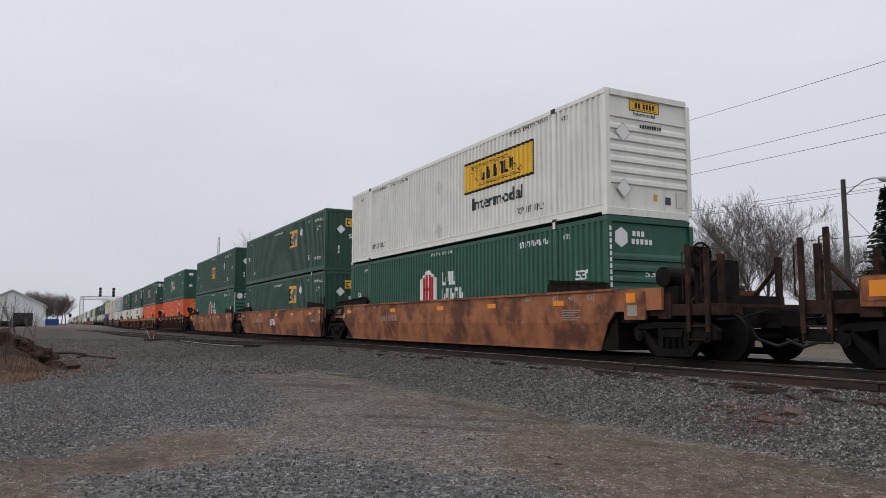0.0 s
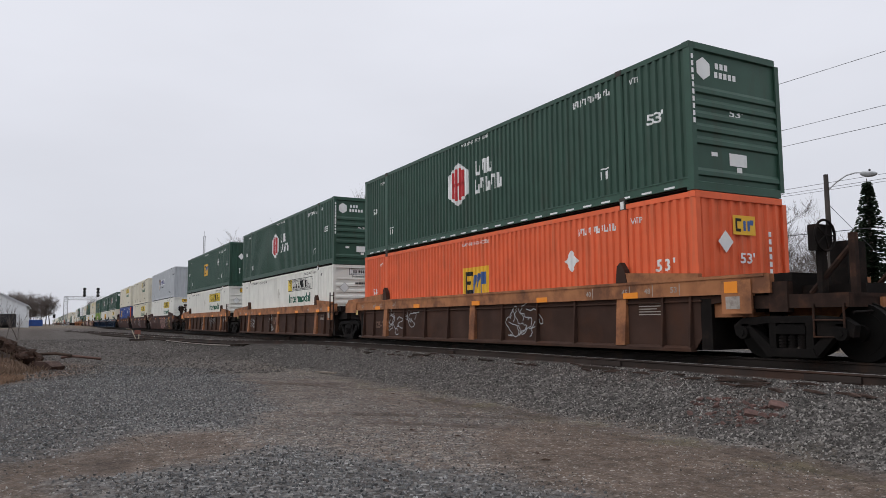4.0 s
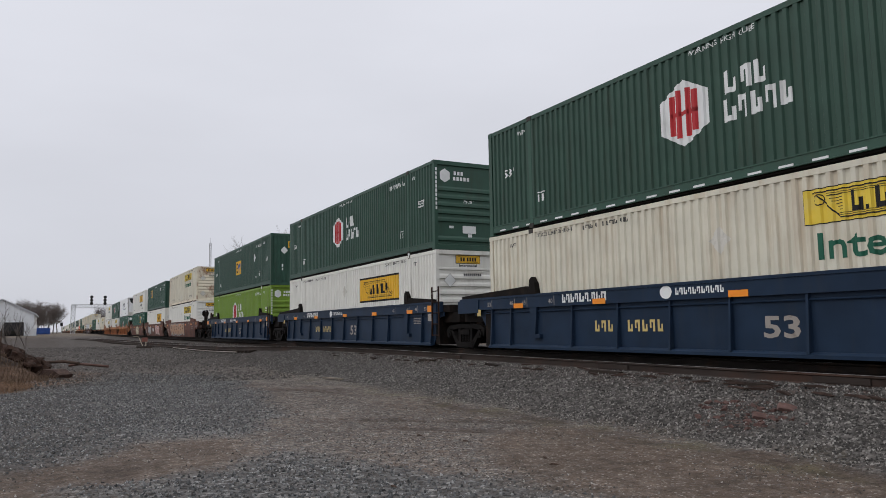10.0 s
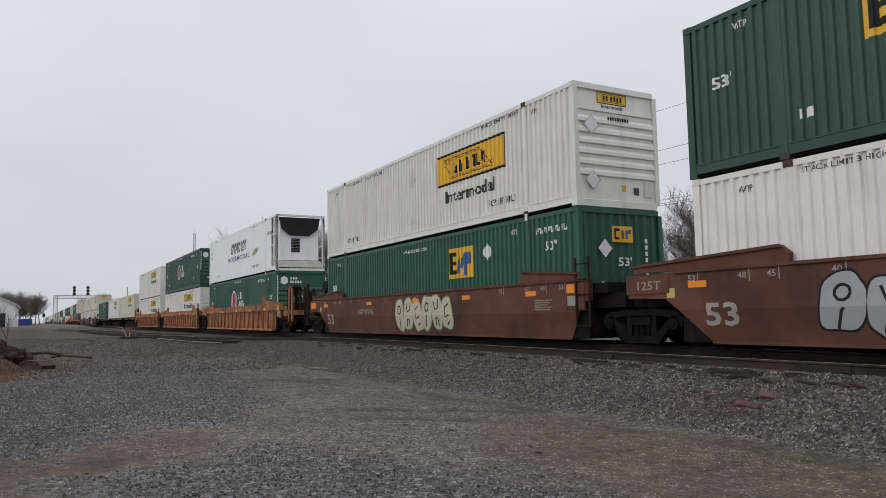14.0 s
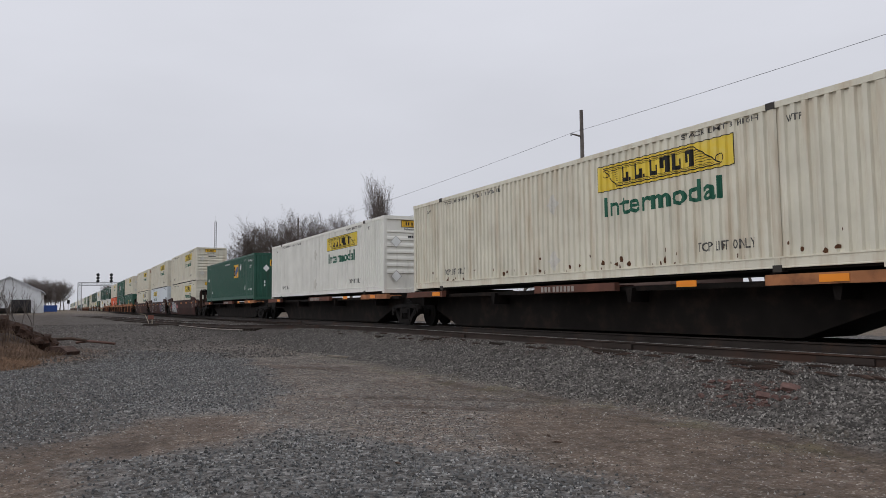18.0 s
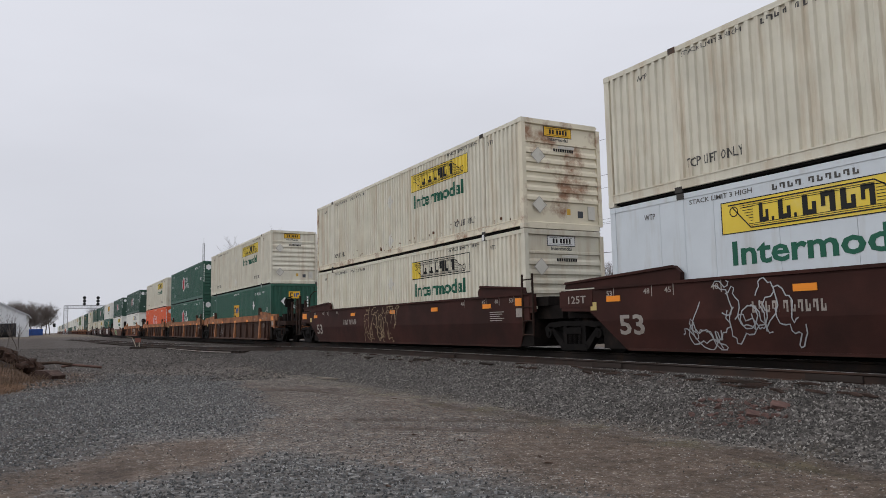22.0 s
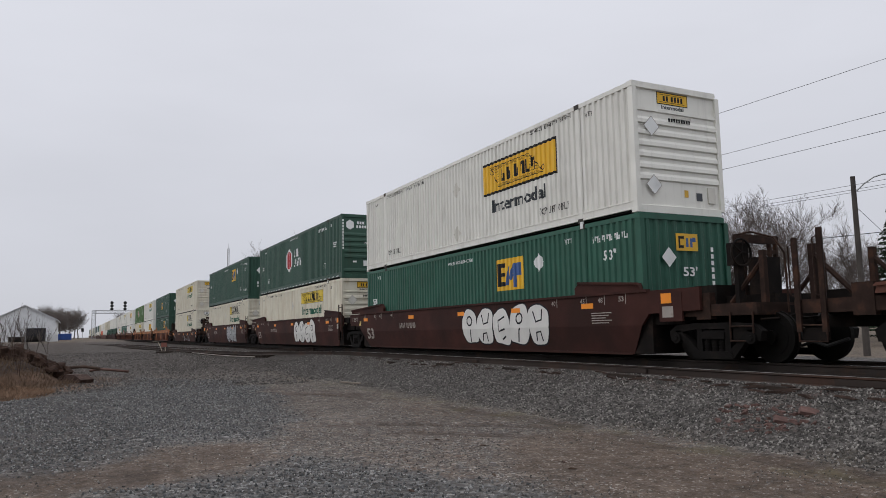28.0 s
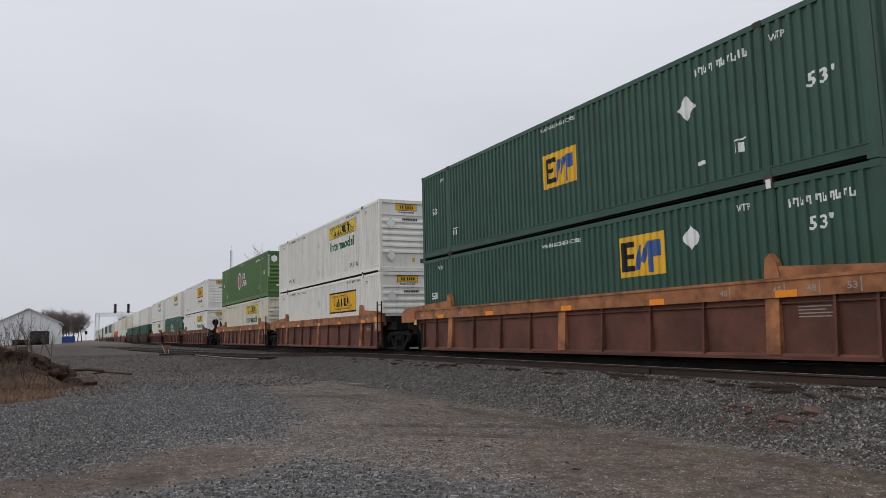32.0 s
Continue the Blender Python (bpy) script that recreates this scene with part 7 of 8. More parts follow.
# ---- loose stones ----
def stones(name, label, count, place, smin, smax, colors, seed):
    """Angular stones in one mesh."""
    r = np.random.default_rng(seed)
    base = np.array([(1, 0, 0), (-1, 0, 0), (0, 1, 0), (0, -1, 0), (0, 0, 1), (0, 0, -1)], float)
    tris = np.array([(0, 2, 4), (2, 1, 4), (1, 3, 4), (3, 0, 4), (2, 0, 5), (1, 2, 5), (3, 1, 5), (0, 3, 5)])
    vs, fs = [], []
    for i in range(count):
        x, y = place(r)
        s = r.uniform(smin, smax)
        q = Euler(r.uniform(-3, 3, 3)).to_matrix()
        pts = base * r.uniform(0.55, 1.1, (6, 1)) * s * np.array((1.15, 0.9, 0.7))
        pts = pts @ np.array(q).T + np.array((x, y, land(x, y) + s * 0.18))
        fs.append(tris + len(vs) * 6)
        vs.append(pts)
    me_ = bpy.data.meshes.new(name)
    me_.from_pydata(np.concatenate(vs).tolist(), [], np.concatenate(fs).tolist())
    m = bpy.data.materials.new(name)
    m.use_nodes = True
    n, l = m.node_tree.nodes, m.node_tree.links
    b = n["Principled BSDF"]
    b.inputs["Roughness"].default_value = 0.9
    gi = n.new("ShaderNodeNewGeometry")
    ra = n.new("ShaderNodeValToRGB")
    ra.color_ramp.elements[0].color, ra.color_ramp.elements[1].color = (*colors[0], 1), (*colors[2], 1)
    e = ra.color_ramp.elements.new(0.72)
    e.color = (*colors[1], 1)
    l.new(gi.outputs["Random Per Island"], ra.inputs[0])
    l.new(ra.outputs[0], b.inputs["Base Color"])
    me_.materials.append(m)
    return tagged(new(name, me_), label, "gravel", kind="stuff")


GREYS = ((0.022, 0.020, 0.018), (0.110, 0.101, 0.093), (0.31, 0.29, 0.266))
PALES = ((0.030, 0.027, 0.024), (0.125, 0.115, 0.104), (0.36, 0.345, 0.32))
BLUES = ((0.030, 0.031, 0.032), (0.120, 0.122, 0.123), (0.30, 0.297, 0.29))


def bank_place(r):
    x = -3.5 - 30 * r.uniform(0, 1) ** 1.5
    return x, 10.15 - 2.35 * r.uniform(0, 1) ** 1.25


def yard_place(r):
    while True:
        x, y = -3 - 27 * r.uniform(0, 1) ** 1.4, r.uniform(-1.5, 8.0)
        if x < -y * 0.35 - 1.5 and y > x * 0.12 - 0.2 and r.uniform(0, 1) < 0.35 + 0.4 * noise.noise((x * 0.5, y * 0.8, 5.0)) - 0.3 * rut(x, y) - 0.25 * bare(x, y):
            return x, y


def chip_place(r):
    while True:
        x, y = -3 - 30 * r.uniform(0, 1) ** 1.2, r.uniform(-2.6, 6.6)
        if x < -y * 0.35 - 1.5 and y > x * 0.12 - 0.2 and r.uniform(0.2, 1) < gravelled(x, y):
            return x, y


stones("ballast_stones", "angular grey ballast stones on the bank", 42000, bank_place, 0.012, 0.029, GREYS, 11)
stones("yard_gravel", "scattered grey gravel on the yard", 30000, yard_place, 0.006, 0.019, PALES, 12)
def rubble_place(r):
    while True:
        x, y = -24 - 40 * r.uniform(0, 1) ** 1.3, r.uniform(-1.5, 9.0)
        if ((x + 32.0) / 5.6) ** 2 + ((y + 3.8) / 3.7) ** 2 > 1.1 and r.uniform(0, 1) < 0.5 + 0.5 * noise.noise((x * 0.15, y * 0.6, 2.0)):
            return x, y


stones("yard_rubble", "coarse dark gravel over the far yard", 9000, rubble_place, 0.022, 0.055, ((0.024, 0.021, 0.019), (0.088, 0.080, 0.074), (0.24, 0.225, 0.205)), 14)
stones("spread_gravel", "bluish spread gravel on the yard", 24000, chip_place, 0.011, 0.030, BLUES, 13)

rb = random.Random(77)
for k in range(11):
    x, y = rb.uniform(-16, -5), rb.uniform(2.5, 7.8)
    if x > -y * 0.35 - 2:
        continue
    chip = tagged(new("wood_chip", shared(("chip", k % 3), lambda: Geo().prism([(-0.09 - 0.02 * k, 0), (0.10, 0.01), (0.07, 0.03), (-0.06, 0.035)], -0.025, 0.02).mesh("chip", M_ROOT))), "dark splinter of wood on the gravel", "wood chip", "wood chips")
    chip.matrix_basis = pose(x, y, land(x, y) + 0.004, 0, 0, rb.uniform(-40, 40)) @ Matrix.Scale(0.55, 4)

# ---- across the track ----
M_ROAD = mat("pale_concrete", (0.36, 0.355, 0.34), 0.9, var=0.10, scale=0.4, dirt=(0.22, 0.21, 0.20), dirt_amt=0.5, dirt_scale=0.3)
g = Geo()
for i in range(40):
    x0 = -330 + i * 10
    g.box(x0, x0 + 9.97, 22.5, 31.0, -1.0, -0.86)
tagged(new("road", g.mesh("road", M_ROAD)), "pale concrete road behind the track", "road", kind="structure")

M_POLE = mat("pole_wood", (0.13, 0.115, 0.105), 0.9, var=0.2, dirt=(0.07, 0.06, 0.055), dirt_amt=0.5, streak=True)
M_WIRE = mat("wire", (0.06, 0.06, 0.065), 0.7)
M_ZINC = mat("galvanised", (0.36, 0.37, 0.38), 0.5, 0.6, 0.1)
POLE_Y = 34.4
TOPS = ((13.15, -1.0), (11.25, 1.1), (9.80, -1.0))


def taper(g, p, q, r0, r1, n=10):
    k = len(g.v)
    g.rod(p, q, r0, n)
    c = Vector(q)
    for i in range(k + n, k + 2 * n):
        g.v[i] = tuple(c + (Vector(g.v[i]) - c) * (r1 / r0))
    return g


def utility_pole():
    p = tagged(new("utility_pole"), "tall grey wooden utility pole with staggered arms", "utility pole", "utility poles")
    attach("shaft", taper(Geo(), (0, 0, -0.6), (0, 0, 16.0), 0.21, 0.13, 12).mesh("shaft", M_POLE), p)
    for z, dy in TOPS:
        attach("arm", taper(Geo(), (0, 0, z + 0.85), (0, dy, z + 0.95), 0.075, 0.05).mesh("arm", M_POLE), p)
        attach("insulator", Geo().rod((0, dy, z + 0.80), (0, dy, z + 1.02), 0.06).mesh("insulator", M_ZINC), p)
    attach("crossarm", Geo().box(-0.06, 0.06, -1.1, 1.1, 8.4, 8.52).mesh("crossarm", M_POLE), p)
    for dy in (-1.0, 0.25, 1.0):
        attach("insulator", Geo().rod((0, dy, 8.5), (0, dy, 8.68), 0.045).mesh("insulator", M_ZINC), p)
    return p


first = utility_pole()
first.matrix_basis = pose(-42.9, POLE_Y, -0.85)
for x in (30.5, -116.2, -189.5, -263, -336):
    copy_thing(first, pose(x, POLE_Y, -0.85))
ends = [30.5, -42.9, -116.2, -189.5, -263, -336]


def wire(y, z, sag, r=0.012, spans=ends):
    for a, b_ in zip(spans, spans[1:]):
        g = Geo()
        pts = []
        for i in range(13):
            t = i / 12
            pts.append((a + (b_ - a) * t, y, z - sag * 4 * t * (1 - t)))
        g.pipe(pts, r, 5)
        tagged(new("overhead_wire", g.mesh("wire", M_WIRE)), "thin dark overhead wire strung between the poles", "wire", "overhead wires")


for z, dy in TOPS:
    wire(POLE_Y + dy, z + 0.15, 0.5)
for dy in (-1.0, 0.25, 1.0):
    wire(POLE_Y + dy, 7.84, 0.7, 0.010)
wire(POLE_Y, 5.7, 0.9, 0.018)

lamp = tagged(new("street_lamp"), "wooden street lamp pole with a curved arm and grey head", "street lamp")
lamp.matrix_basis = pose(-22.4, 33.9, -0.85, 0, 0, 25)
attach("pole", taper(Geo(), (0, 0, -0.4), (0, 0, 8.65), 0.16, 0.11, 12).mesh("pole", mat("dark_pole_wood", (0.065, 0.057, 0.052), 0.9, var=0.2, dirt=(0.04, 0.035, 0.03), dirt_amt=0.5, streak=True)), lamp)
attach("arm", Geo().pipe([(0.1, 0, 7.9), (0.5, 0, 8.25), (0.9, 0, 8.5), (1.3, 0, 8.58), (1.5, 0, 8.56)], 0.035).mesh("arm", M_ZINC), lamp)
bm = bmesh.new()
bmesh.ops.create_uvsphere(bm, u_segments=16, v_segments=10, radius=1)
for v in bm.verts:
    v.co = Vector((v.co.x * 0.38, v.co.y * 0.18, v.co.z * (0.10 if v.co.z > 0 else 0.20)))
me_ = bpy.data.meshes.new("head")
bm.to_mesh(me_)
bm.free()
me_.materials.append(M_ZINC)
attach("head", me_, lamp, pose(1.85, 0, 8.50, 0, 8, 0), "grey cobra lamp head")
attach("photocell", Geo().rod((1.9, 0, 8.55), (1.9, 0, 8.68), 0.045).mesh("photocell", M_INK), lamp)
attach("guy_wire", Geo().rod((0, 0, 7.2), (3.6, 0.6, 2.5), 0.012, 5).mesh("guy", M_WIRE), lamp)


# ---- bare trees ----
M_BARK = mat("bark", (0.10, 0.084, 0.075), 0.95, var=0.25, bump=0.4, bump_scale=12)
M_TWIG = mat("twig_bark", (0.115, 0.095, 0.085), 0.95, var=0.2)


def bare_tree(height, spread, seed, stems=1, upright=0.5, forks=(3, 3, 3, 2), name="bare_tree", label="leafless grey deciduous tree with fine twigs"):
    """Trunk, limbs and twigs, each tapered, grown by forking."""
    r = random.Random(seed)
    geos = (Geo(), Geo(), Geo())
    rnd = r.uniform

    def seg(level, p, q, r0, r1):
        g = geos[0 if level == 0 else 1 if level < 3 else 2]
        if level < 2:
            taper(g, p, q, r0, r1, (9, 6)[level])
            return
        k = len(g.v)
        for c, w in ((p, r0), (q, r1)):
            g.v += [(c.x + w, c.y, c.z), (c.x - w * 0.5, c.y + w * 0.86, c.z), (c.x - w * 0.5, c.y - w * 0.86, c.z)]
        g.f += [(k, k + 1, k + 4, k + 3), (k + 1, k + 2, k + 5, k + 4), (k + 2, k, k + 3, k + 5)]

    def grow(level, p, d, length, rad):
        n = (6, 5, 3, 3, 2)[level]
        for i in range(n):
            q = p + d * (length / n)
            r1 = rad * (1 - 0.55 / n)
            seg(level, p, q, rad, r1)
            if level < 4 and (level > 0 or i >= 2):
                for _ in range(forks[level]):
                    side = Vector((rnd(-1, 1), rnd(-1, 1), rnd(-0.25, 0.5))).normalized()
                    nd = (d * rnd(0.5, 1.0) + side * spread * rnd(0.6, 1.1)).normalized()
                    nd = (nd + Vector((0, 0, upright * 0.45))).normalized()
                    grow(level + 1, q, nd, length * rnd(0.38, 0.62), max(0.011, r1 * rnd(0.36, 0.55)))
            p, rad = q, r1
            d = (d + Vector((rnd(-1, 1), rnd(-1, 1), rnd(-0.2, 0.5))) * 0.13).normalized()
    for s in range(stems):
        lean = Vector((rnd(-1, 1), rnd(-1, 1), 0)) * (0.12 if stems == 1 else 0.30)
        grow(0, Vector((0, 0, -0.2)) + lean * 0.6, (Vector((0, 0, 1)) + lean).normalized(), height * 0.62, height * 0.019 / math.sqrt(stems))
    k = height / max(max(v[2] for v in g.v) for g in geos)
    t = tagged(new(name), label, "tree", "leafless trees")
    for nm, g, m_ in zip(("trunk", "limb_mass", "twig_mass"), geos, (M_BARK, M_BARK, M_TWIG)):
        me_ = g.mesh(nm, m_, False)
        me_.transform(Matrix.Scale(k, 4))
        o_ = attach(nm, me_, t)
        if nm != "trunk":
            o_["kind"] = "stuff"
    return t


def polar(az, dist):
    a = radians(az)
    return dist * math.sin(a), dist * math.cos(a)


KINDS = [bare_tree(13.0, 0.92, 4, 2, 0.36, (3, 2, 3, 2)), bare_tree(12.0, 0.95, 9, 1, 0.32, (4, 2, 3, 2)), bare_tree(17.5, 0.36, 15, 1, 0.95, (3, 3, 2, 2), label="tall narrow leafless tree with upright limbs"), bare_tree(11.0, 0.95, 23, 2, 0.30, (3, 2, 3, 2))]
used = set()


def plant(kind, az, dist, scale=1.0, turn=0.0):
    x, y = polar(az, dist)
    m_ = pose(x, y, land(x, y), 0, 0, turn) @ Matrix.Diagonal((scale, scale, scale, 1))
    if kind in used:
        t = copy_thing(KINDS[kind], pose(x, y, land(x, y), 0, 0, turn))
    else:
        t = KINDS[kind]
        t.matrix_basis = pose(x, y, land(x, y), 0, 0, turn)
        used.add(kind)
    t.scale = (scale,) * 3


for row in ((0, -38.6, 72, 1.12, 10), (1, -41.6, 76, 1.02, 80), (3, -35.6, 70, 1.0, 140), (3, -43.6, 84, 0.95, 20), (1, -33.4, 82, 0.85, 200), (0, -46.0, 95, 0.95, 120), (1, -48.6, 92, 0.80, 300), (3, -53.0, 100, 0.9, 60),
            (1, -56.0, 104, 0.85, 10), (2, -66.6, 86, 1.02, 0), (0, -71.4, 112, 1.22, 40), (1, -69.4, 116, 1.38, 90), (3, -68.2, 120, 1.35, 150), (0, -74.4, 132, 1.42, 200), (1, -75.9, 130, 1.42, 10), (0, -77.3, 136, 1.28, 300),
            (3, -78.4, 140, 1.05, 30), (3, -45.0, 78, 0.75, 220), (3, -59.5, 110, 0.9, 170), (1, -63.0, 108, 0.85, 260)):
    plant(*row)
for i in range(10):
    plant((0, 1, 3)[i % 3], -91.85 + 2.2 * ((i * 7) % 10) / 9, 250 + (i * 37) % 60, 0.86 + 0.012 * ((i * 5) % 8), i * 67)
for i, az in enumerate((-86.6, -86.0, -85.4, -87.2)):
    plant((1, 3)[i % 2], az, 330, 1.0 + 0.05 * i, 40 * i)

# spruce
spruce = tagged(new("spruce_tree"), "dark green spruce with drooping layered boughs", "tree")
sx_, sy_ = polar(-31.0, 58)
spruce.matrix_basis = pose(sx_, sy_, -0.9)
attach("trunk", taper(Geo(), (0, 0, 0), (0, 0, 11.2), 0.22, 0.03).mesh("trunk", M_BARK), spruce)
M_NEEDLE = mat("needles", (0.022, 0.034, 0.020), 0.9, var=0.35, scale=3)
g, r = Geo(), random.Random(8)
for i in range(620):
    f = r.random() ** 0.8
    z = 1.0 + f * 10.0
    reach = (1 - f) * 3.0 * r.uniform(0.7, 1.1) + 0.15
    a = r.uniform(0, 2 * math.pi)
    u = Vector((math.cos(a), math.sin(a), 0))
    s_ = Vector((-u.y, u.x, 0))
    steps_ = max(2, int(reach / 0.28))
    for k in range(steps_):
        t = (k + 0.6) / steps_
        c = Vector((0, 0, z)) + u * reach * t + Vector((0, 0, -0.38 * reach * t + 0.22 * reach * t * t))
        w = 0.36 * (1 - 0.55 * t)
        for sg in (-1, 1):
            q = len(g.v)
            tip = c + s_ * sg * w + u * 0.16 + Vector((0, 0, -0.12 + r.uniform(-0.06, 0.06)))
            g.v += [tuple(c - u * 0.09), tuple(c + u * 0.12), tuple(tip), tuple(c + Vector((0, 0, -0.10)))]
            g.f += [(q, q + 1, q + 2), (q, q + 2, q + 3)]
crown = attach("boughs", g.mesh("boughs", M_NEEDLE, False), spruce)
crown["kind"] = "stuff"

# low brick building behind the poles
M_BRK = mat("brown_brick", (0.105, 0.070, 0.060), 0.9, var=0.15, dirt=(0.07, 0.05, 0.045), dirt_amt=0.4, bump=0.3, bump_scale=20)
shop = tagged(new("brick_building"), "low flat-roofed brown brick building beyond the road", "building")
shop.matrix_basis = pose(-56, 47, -0.9)
attach("wall", Geo().box(-9, 9, 0, 9, 0, 4.9).mesh("wall", M_BRK), shop)
attach("parapet", Geo().box(-9.15, 9.15, -0.15, 9.15, 4.9, 5.15).mesh("parapet", mat("coping", (0.16, 0.14, 0.13), 0.8)), shop)
M_PANE = mat("dark_glass", (0.03, 0.035, 0.04), 0.15)
for i in range(6):
    w_ = attach("window", Geo().box(-7.6 + i * 2.8, -6.0 + i * 2.8, -0.04, 0.02, 1.4, 3.0).mesh("window", M_PANE), shop)
    attach("window_frame", Geo().box(-7.7 + i * 2.8, -5.9 + i * 2.8, -0.06, 0.0, 1.3, 1.4).box(-7.7 + i * 2.8, -5.9 + i * 2.8, -0.06, 0.0, 3.0, 3.1).box(-6.84 + i * 2.8, -6.76 + i * 2.8, -0.06, 0, 1.4, 3.0).mesh("frame", M_ZINC), w_)
attach("roof_unit", Geo().box(2, 4, 3, 5, 5.1, 6.0).mesh("unit", M_ZINC), shop)
chim = attach("chimney", Geo().box(-2.4, -1.7, 2, 2.7, 4.9, 6.3).mesh("chimney", M_BRK), shop)
# grey house far right behind the train
home = tagged(new("house"), "small grey house with a dark roof beyond the road", "house")
home.matrix_basis = pose(-33, 62, -0.9)
attach("wall", Geo().box(-4.5, 4.5, 0, 7, 0, 3.0).mesh("wall", mat("grey_siding", (0.22, 0.22, 0.23), 0.8, var=0.1)), home)
attach("roof", Geo().prism([(-5, 2.9), (5, 2.9), (0, 5.2)], -0.3, 7.3).mesh("roof", mat("dark_shingle", (0.06, 0.055, 0.055), 0.9, var=0.2)), home)
for i in range(2):
    attach("window", Geo().box(-3.2 + i * 4.4, -2.0 + i * 4.4, -0.05, 0.03, 1.1, 2.3).mesh("window", M_PANE), home)
attach("chimney", Geo().box(1.5, 2.1, 3, 3.6, 3.4, 5.6).mesh("chimney", M_BRK), home)

# ---- far left: white sheds, blue wagon, signal bridge, mast ----
M_WHITE_W = mat("white_siding", (0.66, 0.67, 0.68), 0.8, var=0.06, dirt=GRIME, dirt_amt=0.2, streak=True)
barn = tagged(new("white_shed"), "white gabled metal shed at the end of the yard", "building")
BX, BY = -150.0, -7.7
barn.matrix_basis = pose(BX, BY, land(BX, BY) - 0.2)
hb, he = 6.55, 4.1
attach("wall", Geo().prism([(-4.9, 0), (4.9, 0), (4.9, he), (0, hb), (-4.9, he)], -30, 0, "x").mesh("wall", M_WHITE_W), barn)
for s in (-1, 1):
    attach("roof", Geo().prism([(s * 5.3, he - 0.2), (s * 5.3, he - 0.02), (0, hb + 0.2), (0, hb + 0.02)], -30.3, 0.35, "x").mesh("roof", mat("pale_roof", (0.50, 0.51, 0.53), 0.6, var=0.08)), barn)
attach("door", Geo().box(0.0, 0.08, 0.3, 3.4, 0.1, 2.6).mesh("door", mat("dark_opening", (0.03, 0.03, 0.032), 0.9)), barn)
wing = tagged(new("white_shed"), "low white shed wing with a pale flat roof", "building")
wing.matrix_basis = pose(BX - 2, BY - 11.5, land(BX, BY) - 0.2)
attach("wall", Geo().box(-26, 0, -9, 6.4, 0, 3.9).mesh("wall", M_WHITE_W), wing)
attach("roof", Geo().box(-26.3, 0.3, -9.3, 6.6, 3.9, 4.15).mesh("roof", mat("pale_roof", (0.5, 0.5, 0.5))), wing)
attach("trim", Geo().box(0, 0.06, -9, 6.4, 2.1, 2.25).mesh("trim", M_ZINC), wing)
attach("door", Geo().box(0, 0.07, -5, -2.2, 0, 1.9).mesh("door", M_ZINC), wing)
for y in (0.5, 3.2):
    trk = tagged(new("parked_trailer"), "dark parked trailer in front of the shed", "trailer", "parked trailers")
    trk.matrix_basis = pose(BX + 3.5, BY + y - 1.4, land(BX + 3.5, BY))
    attach("bed", Geo().box(-1.5, 1.5, -1.2, 1.2, 0.45, 0.95).mesh("bed", CAR["black"]), trk)
    for wx in (-0.8, 0.8):
        attach("wheel", Geo().rod((wx, -1.2, 0.38), (wx, 1.2, 0.38), 0.38, 12).mesh("wheel", M_INK), trk)
tank = tagged(new("white_bin"), "small white bin beside the shed", "bin")
tank.matrix_basis = pose(BX + 2.5, BY + 4.6, land(BX + 2.5, BY + 4.6))
attach("body", Geo().prism([(-0.9, 0), (0.9, 0), (1.1, 1.2), (-1.1, 1.2)], -0.8, 0.8).mesh("body", M_WHITE_W), tank)
blue = tagged(new("blue_container"), "blue steel box standing before the bare trees", "container")
blue.matrix_basis = pose(-200, -2.6, land(-200, -2.6))
attach("body", Geo().box(-2, 2, -2.6, 2.4, 0.0, 1.5).mesh("body", PAINT["blue"]), blue)
attach("door", Geo().box(2.0, 2.06, -2.4, 2.2, 0.2, 1.4).mesh("door", PAINT["blue"]), blue)

SX = -207.0
bridge = tagged(new("signal_bridge"), "grey cantilever signal bridge over the track", "signal bridge")
bridge.matrix_basis = pose(SX, 4.7, land(SX, 4.7) - 0.3)
def lattice(p, q, w, r, n, axis):
    g = Geo()
    p, q = Vector(p), Vector(q)
    a, b_ = (Vector((w, 0, 0)), Vector((0, w, 0))) if axis == "z" else (Vector((w, 0, 0)), Vector((0, 0, w)))
    cs = [a * i + b_ * j for i in (-0.5, 0.5) for j in (-0.5, 0.5)]
    for c in cs:
        g.rod(p + c, q + c, r, 5)
    for k in range(n):
        u0, u1 = p.lerp(q, k / n), p.lerp(q, (k + 1) / n)
        for c, d in ((0, 1), (1, 3), (3, 2), (2, 0)):
            g.rod(u0 + cs[c], u1 + cs[d], r * 0.6, 4)
            g.rod(u1 + cs[c], u1 + cs[d], r * 0.6, 4)
    return g
attach("mast", lattice((0, 0, 0), (0, 0, 7.4), 0.9, 0.07, 7, "z").mesh("mast", M_ZINC), bridge)
attach("boom", lattice((0, -0.4, 7.2), (0, 9.0, 7.2), 0.8, 0.06, 9, "y").mesh("boom", M_ZINC), bridge)
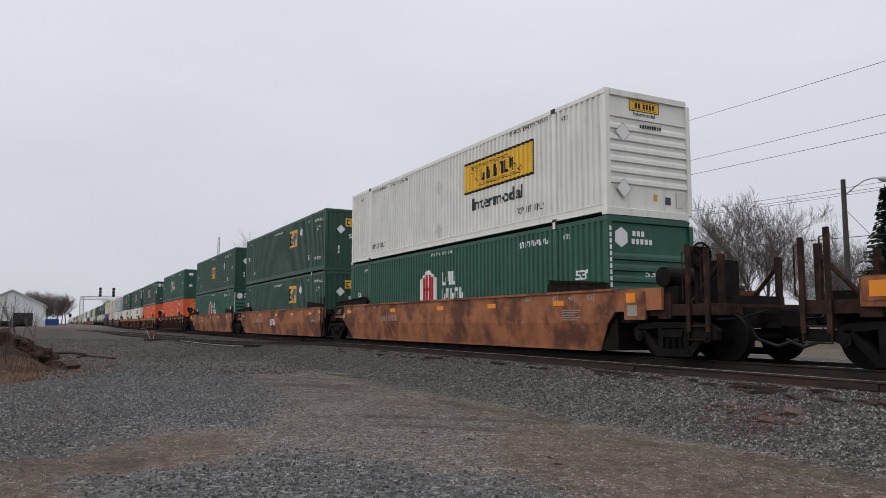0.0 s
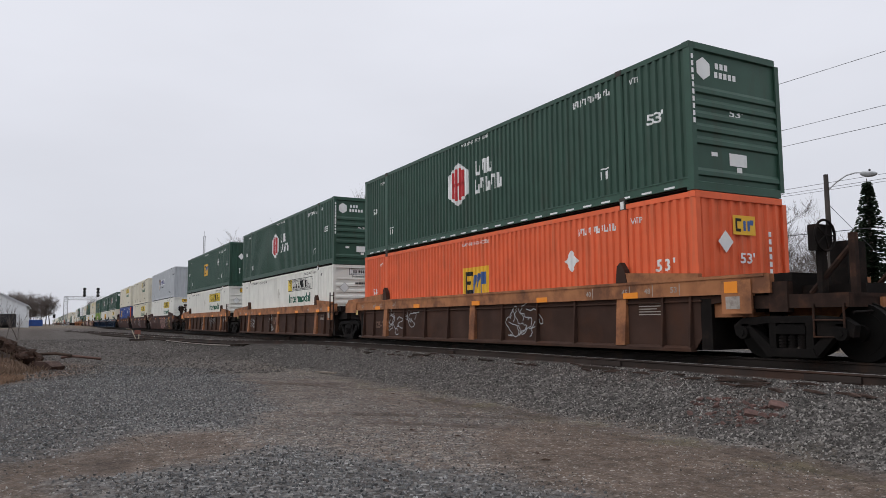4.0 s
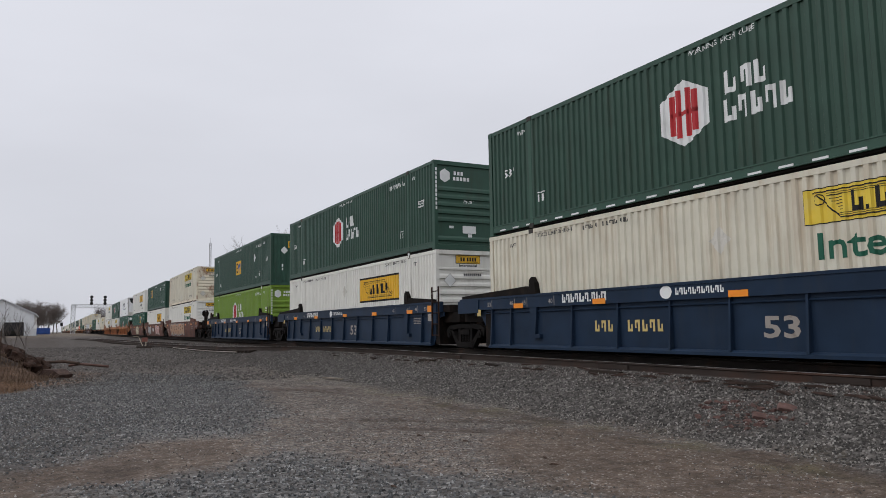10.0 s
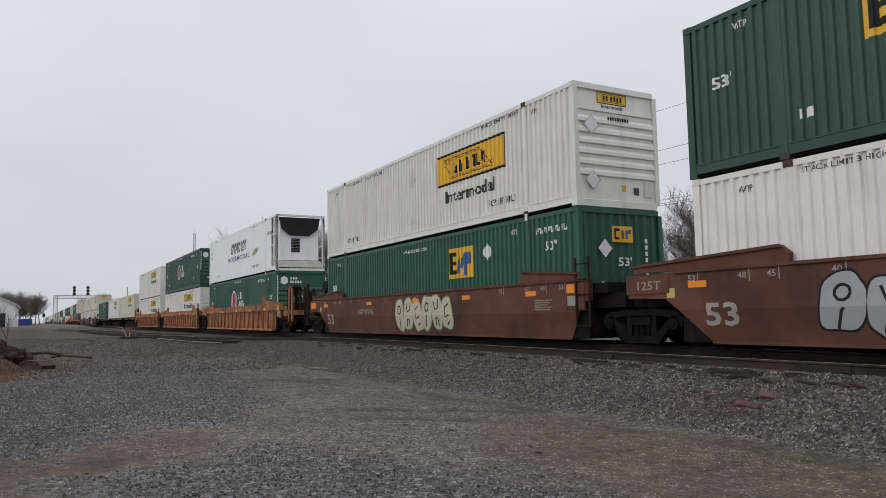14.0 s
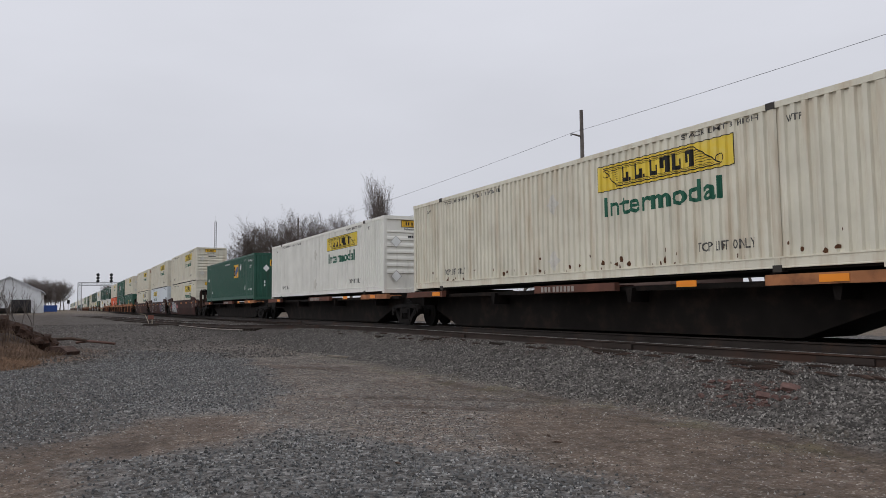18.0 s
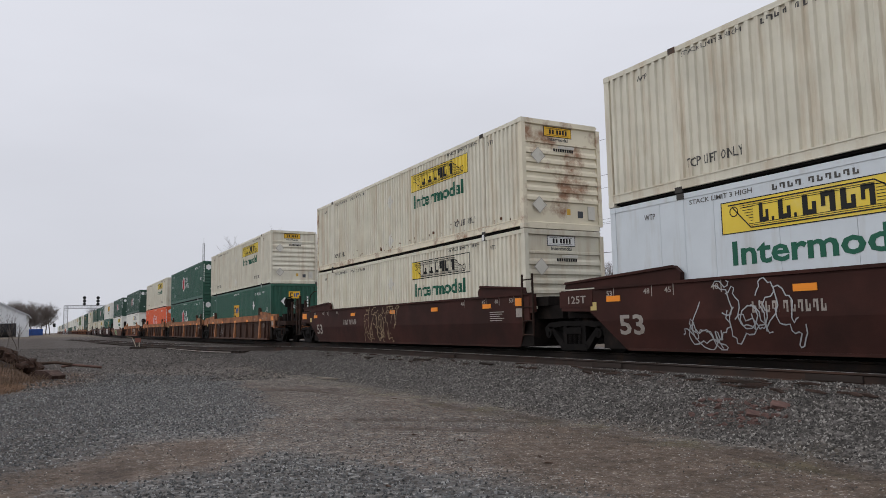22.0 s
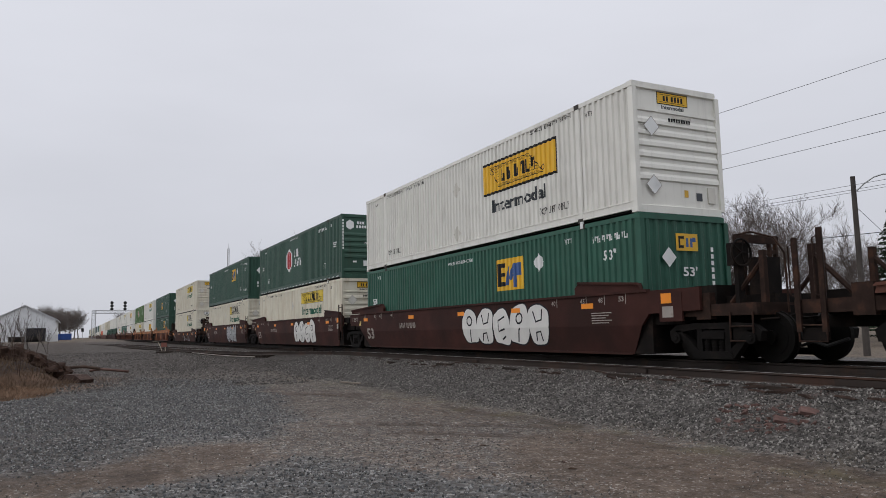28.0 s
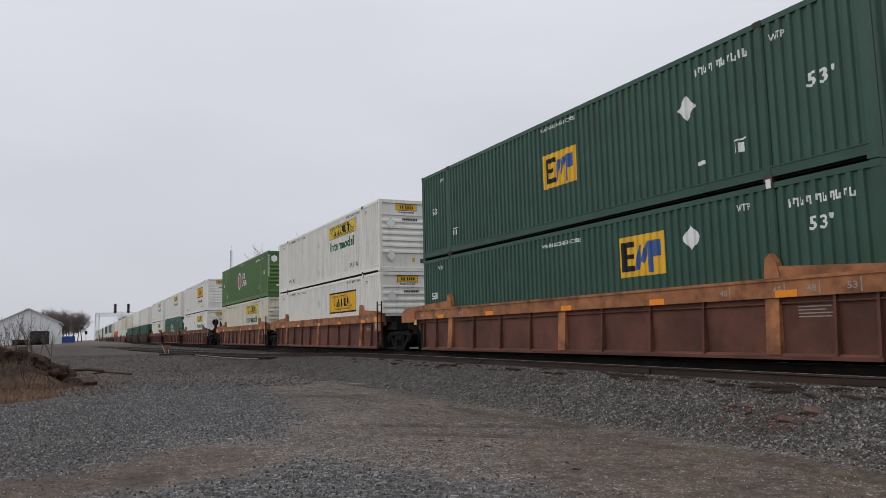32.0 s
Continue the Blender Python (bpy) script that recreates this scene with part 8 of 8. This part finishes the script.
for y in (4.1, 7.2):
    hd = attach("signal_head", Geo().prism([(-0.10, 7.5), (0.10, 7.5), (0.10, 9.9), (-0.10, 9.9)], 0.45, 0.62, "x").mesh("head", M_INK), bridge, pose(0, y, 0), "black three-lens signal head")
    for z in (7.9, 8.7, 9.5):
        attach("hood", Geo().disc(0, z, 0.40, -0.16, 0.0, 14).mesh("hood", M_INK), hd, pose(0.62, 0, 0, 0, 0, 90))
dwarf = tagged(new("signal_post"), "small dark signal on a post by the far track", "signal")
dwarf.matrix_basis = pose(-205, 2.2, land(-205, 2.2))
attach("post", Geo().rod((0, 0, 0), (0, 0, 2.3), 0.06).mesh("post", M_ZINC), dwarf)
attach("head", Geo().box(-0.2, 0.2, -0.3, 0.3, 1.9, 2.8).mesh("head", M_INK), dwarf)

tx, ty = polar(-79.62, 420)
tower = tagged(new("radio_mast"), "slim grey lattice radio mast far behind the trees", "mast")
tower.matrix_basis = pose(tx, ty, 0)
attach("lattice", lattice((0, 0, 0), (0, 0, 48), 0.9, 0.09, 24, "z").mesh("lattice", M_ZINC), tower)
attach("antenna", Geo().rod((0, 0, 48), (0, 0, 51), 0.06).mesh("antenna", M_ZINC), tower)

# bare saplings and a leaning post before the sheds
KINDS.append(bare_tree(3.4, 0.5, 31, 2, 0.8, (1, 1, 1, 0), label="thin leafless sapling in front of the sheds"))
KINDS[4].matrix_basis = pose(*polar(-93.9, 62), land(*polar(-93.9, 62)))
for k, (az, d, h) in enumerate(((-93.4, 60, 3.6), (-92.2, 64, 3.0), (-91.4, 66, 2.8), (-92.7, 58, 2.6))):
    x, y = polar(az, d)
    copy = copy_thing(KINDS[4], pose(x, y, land(x, y) - 0.05, 0, 0, 50 * k))
    copy.scale = (h / 3.4,) * 3
    tagged(copy, "thin leafless sapling in front of the sheds", "sapling", "saplings")


# ---- motions ----
def motions():
    """The train rolls past at about 80 km/h."""
    for thing in ROLLING:
        at = thing.location.copy()
        walk(thing, [(t, pose(at.x + 22.441 * t + 0.0038 * t * t, at.y, at.z)) for t in (0, 8, 16, 24, 32)])


motions()
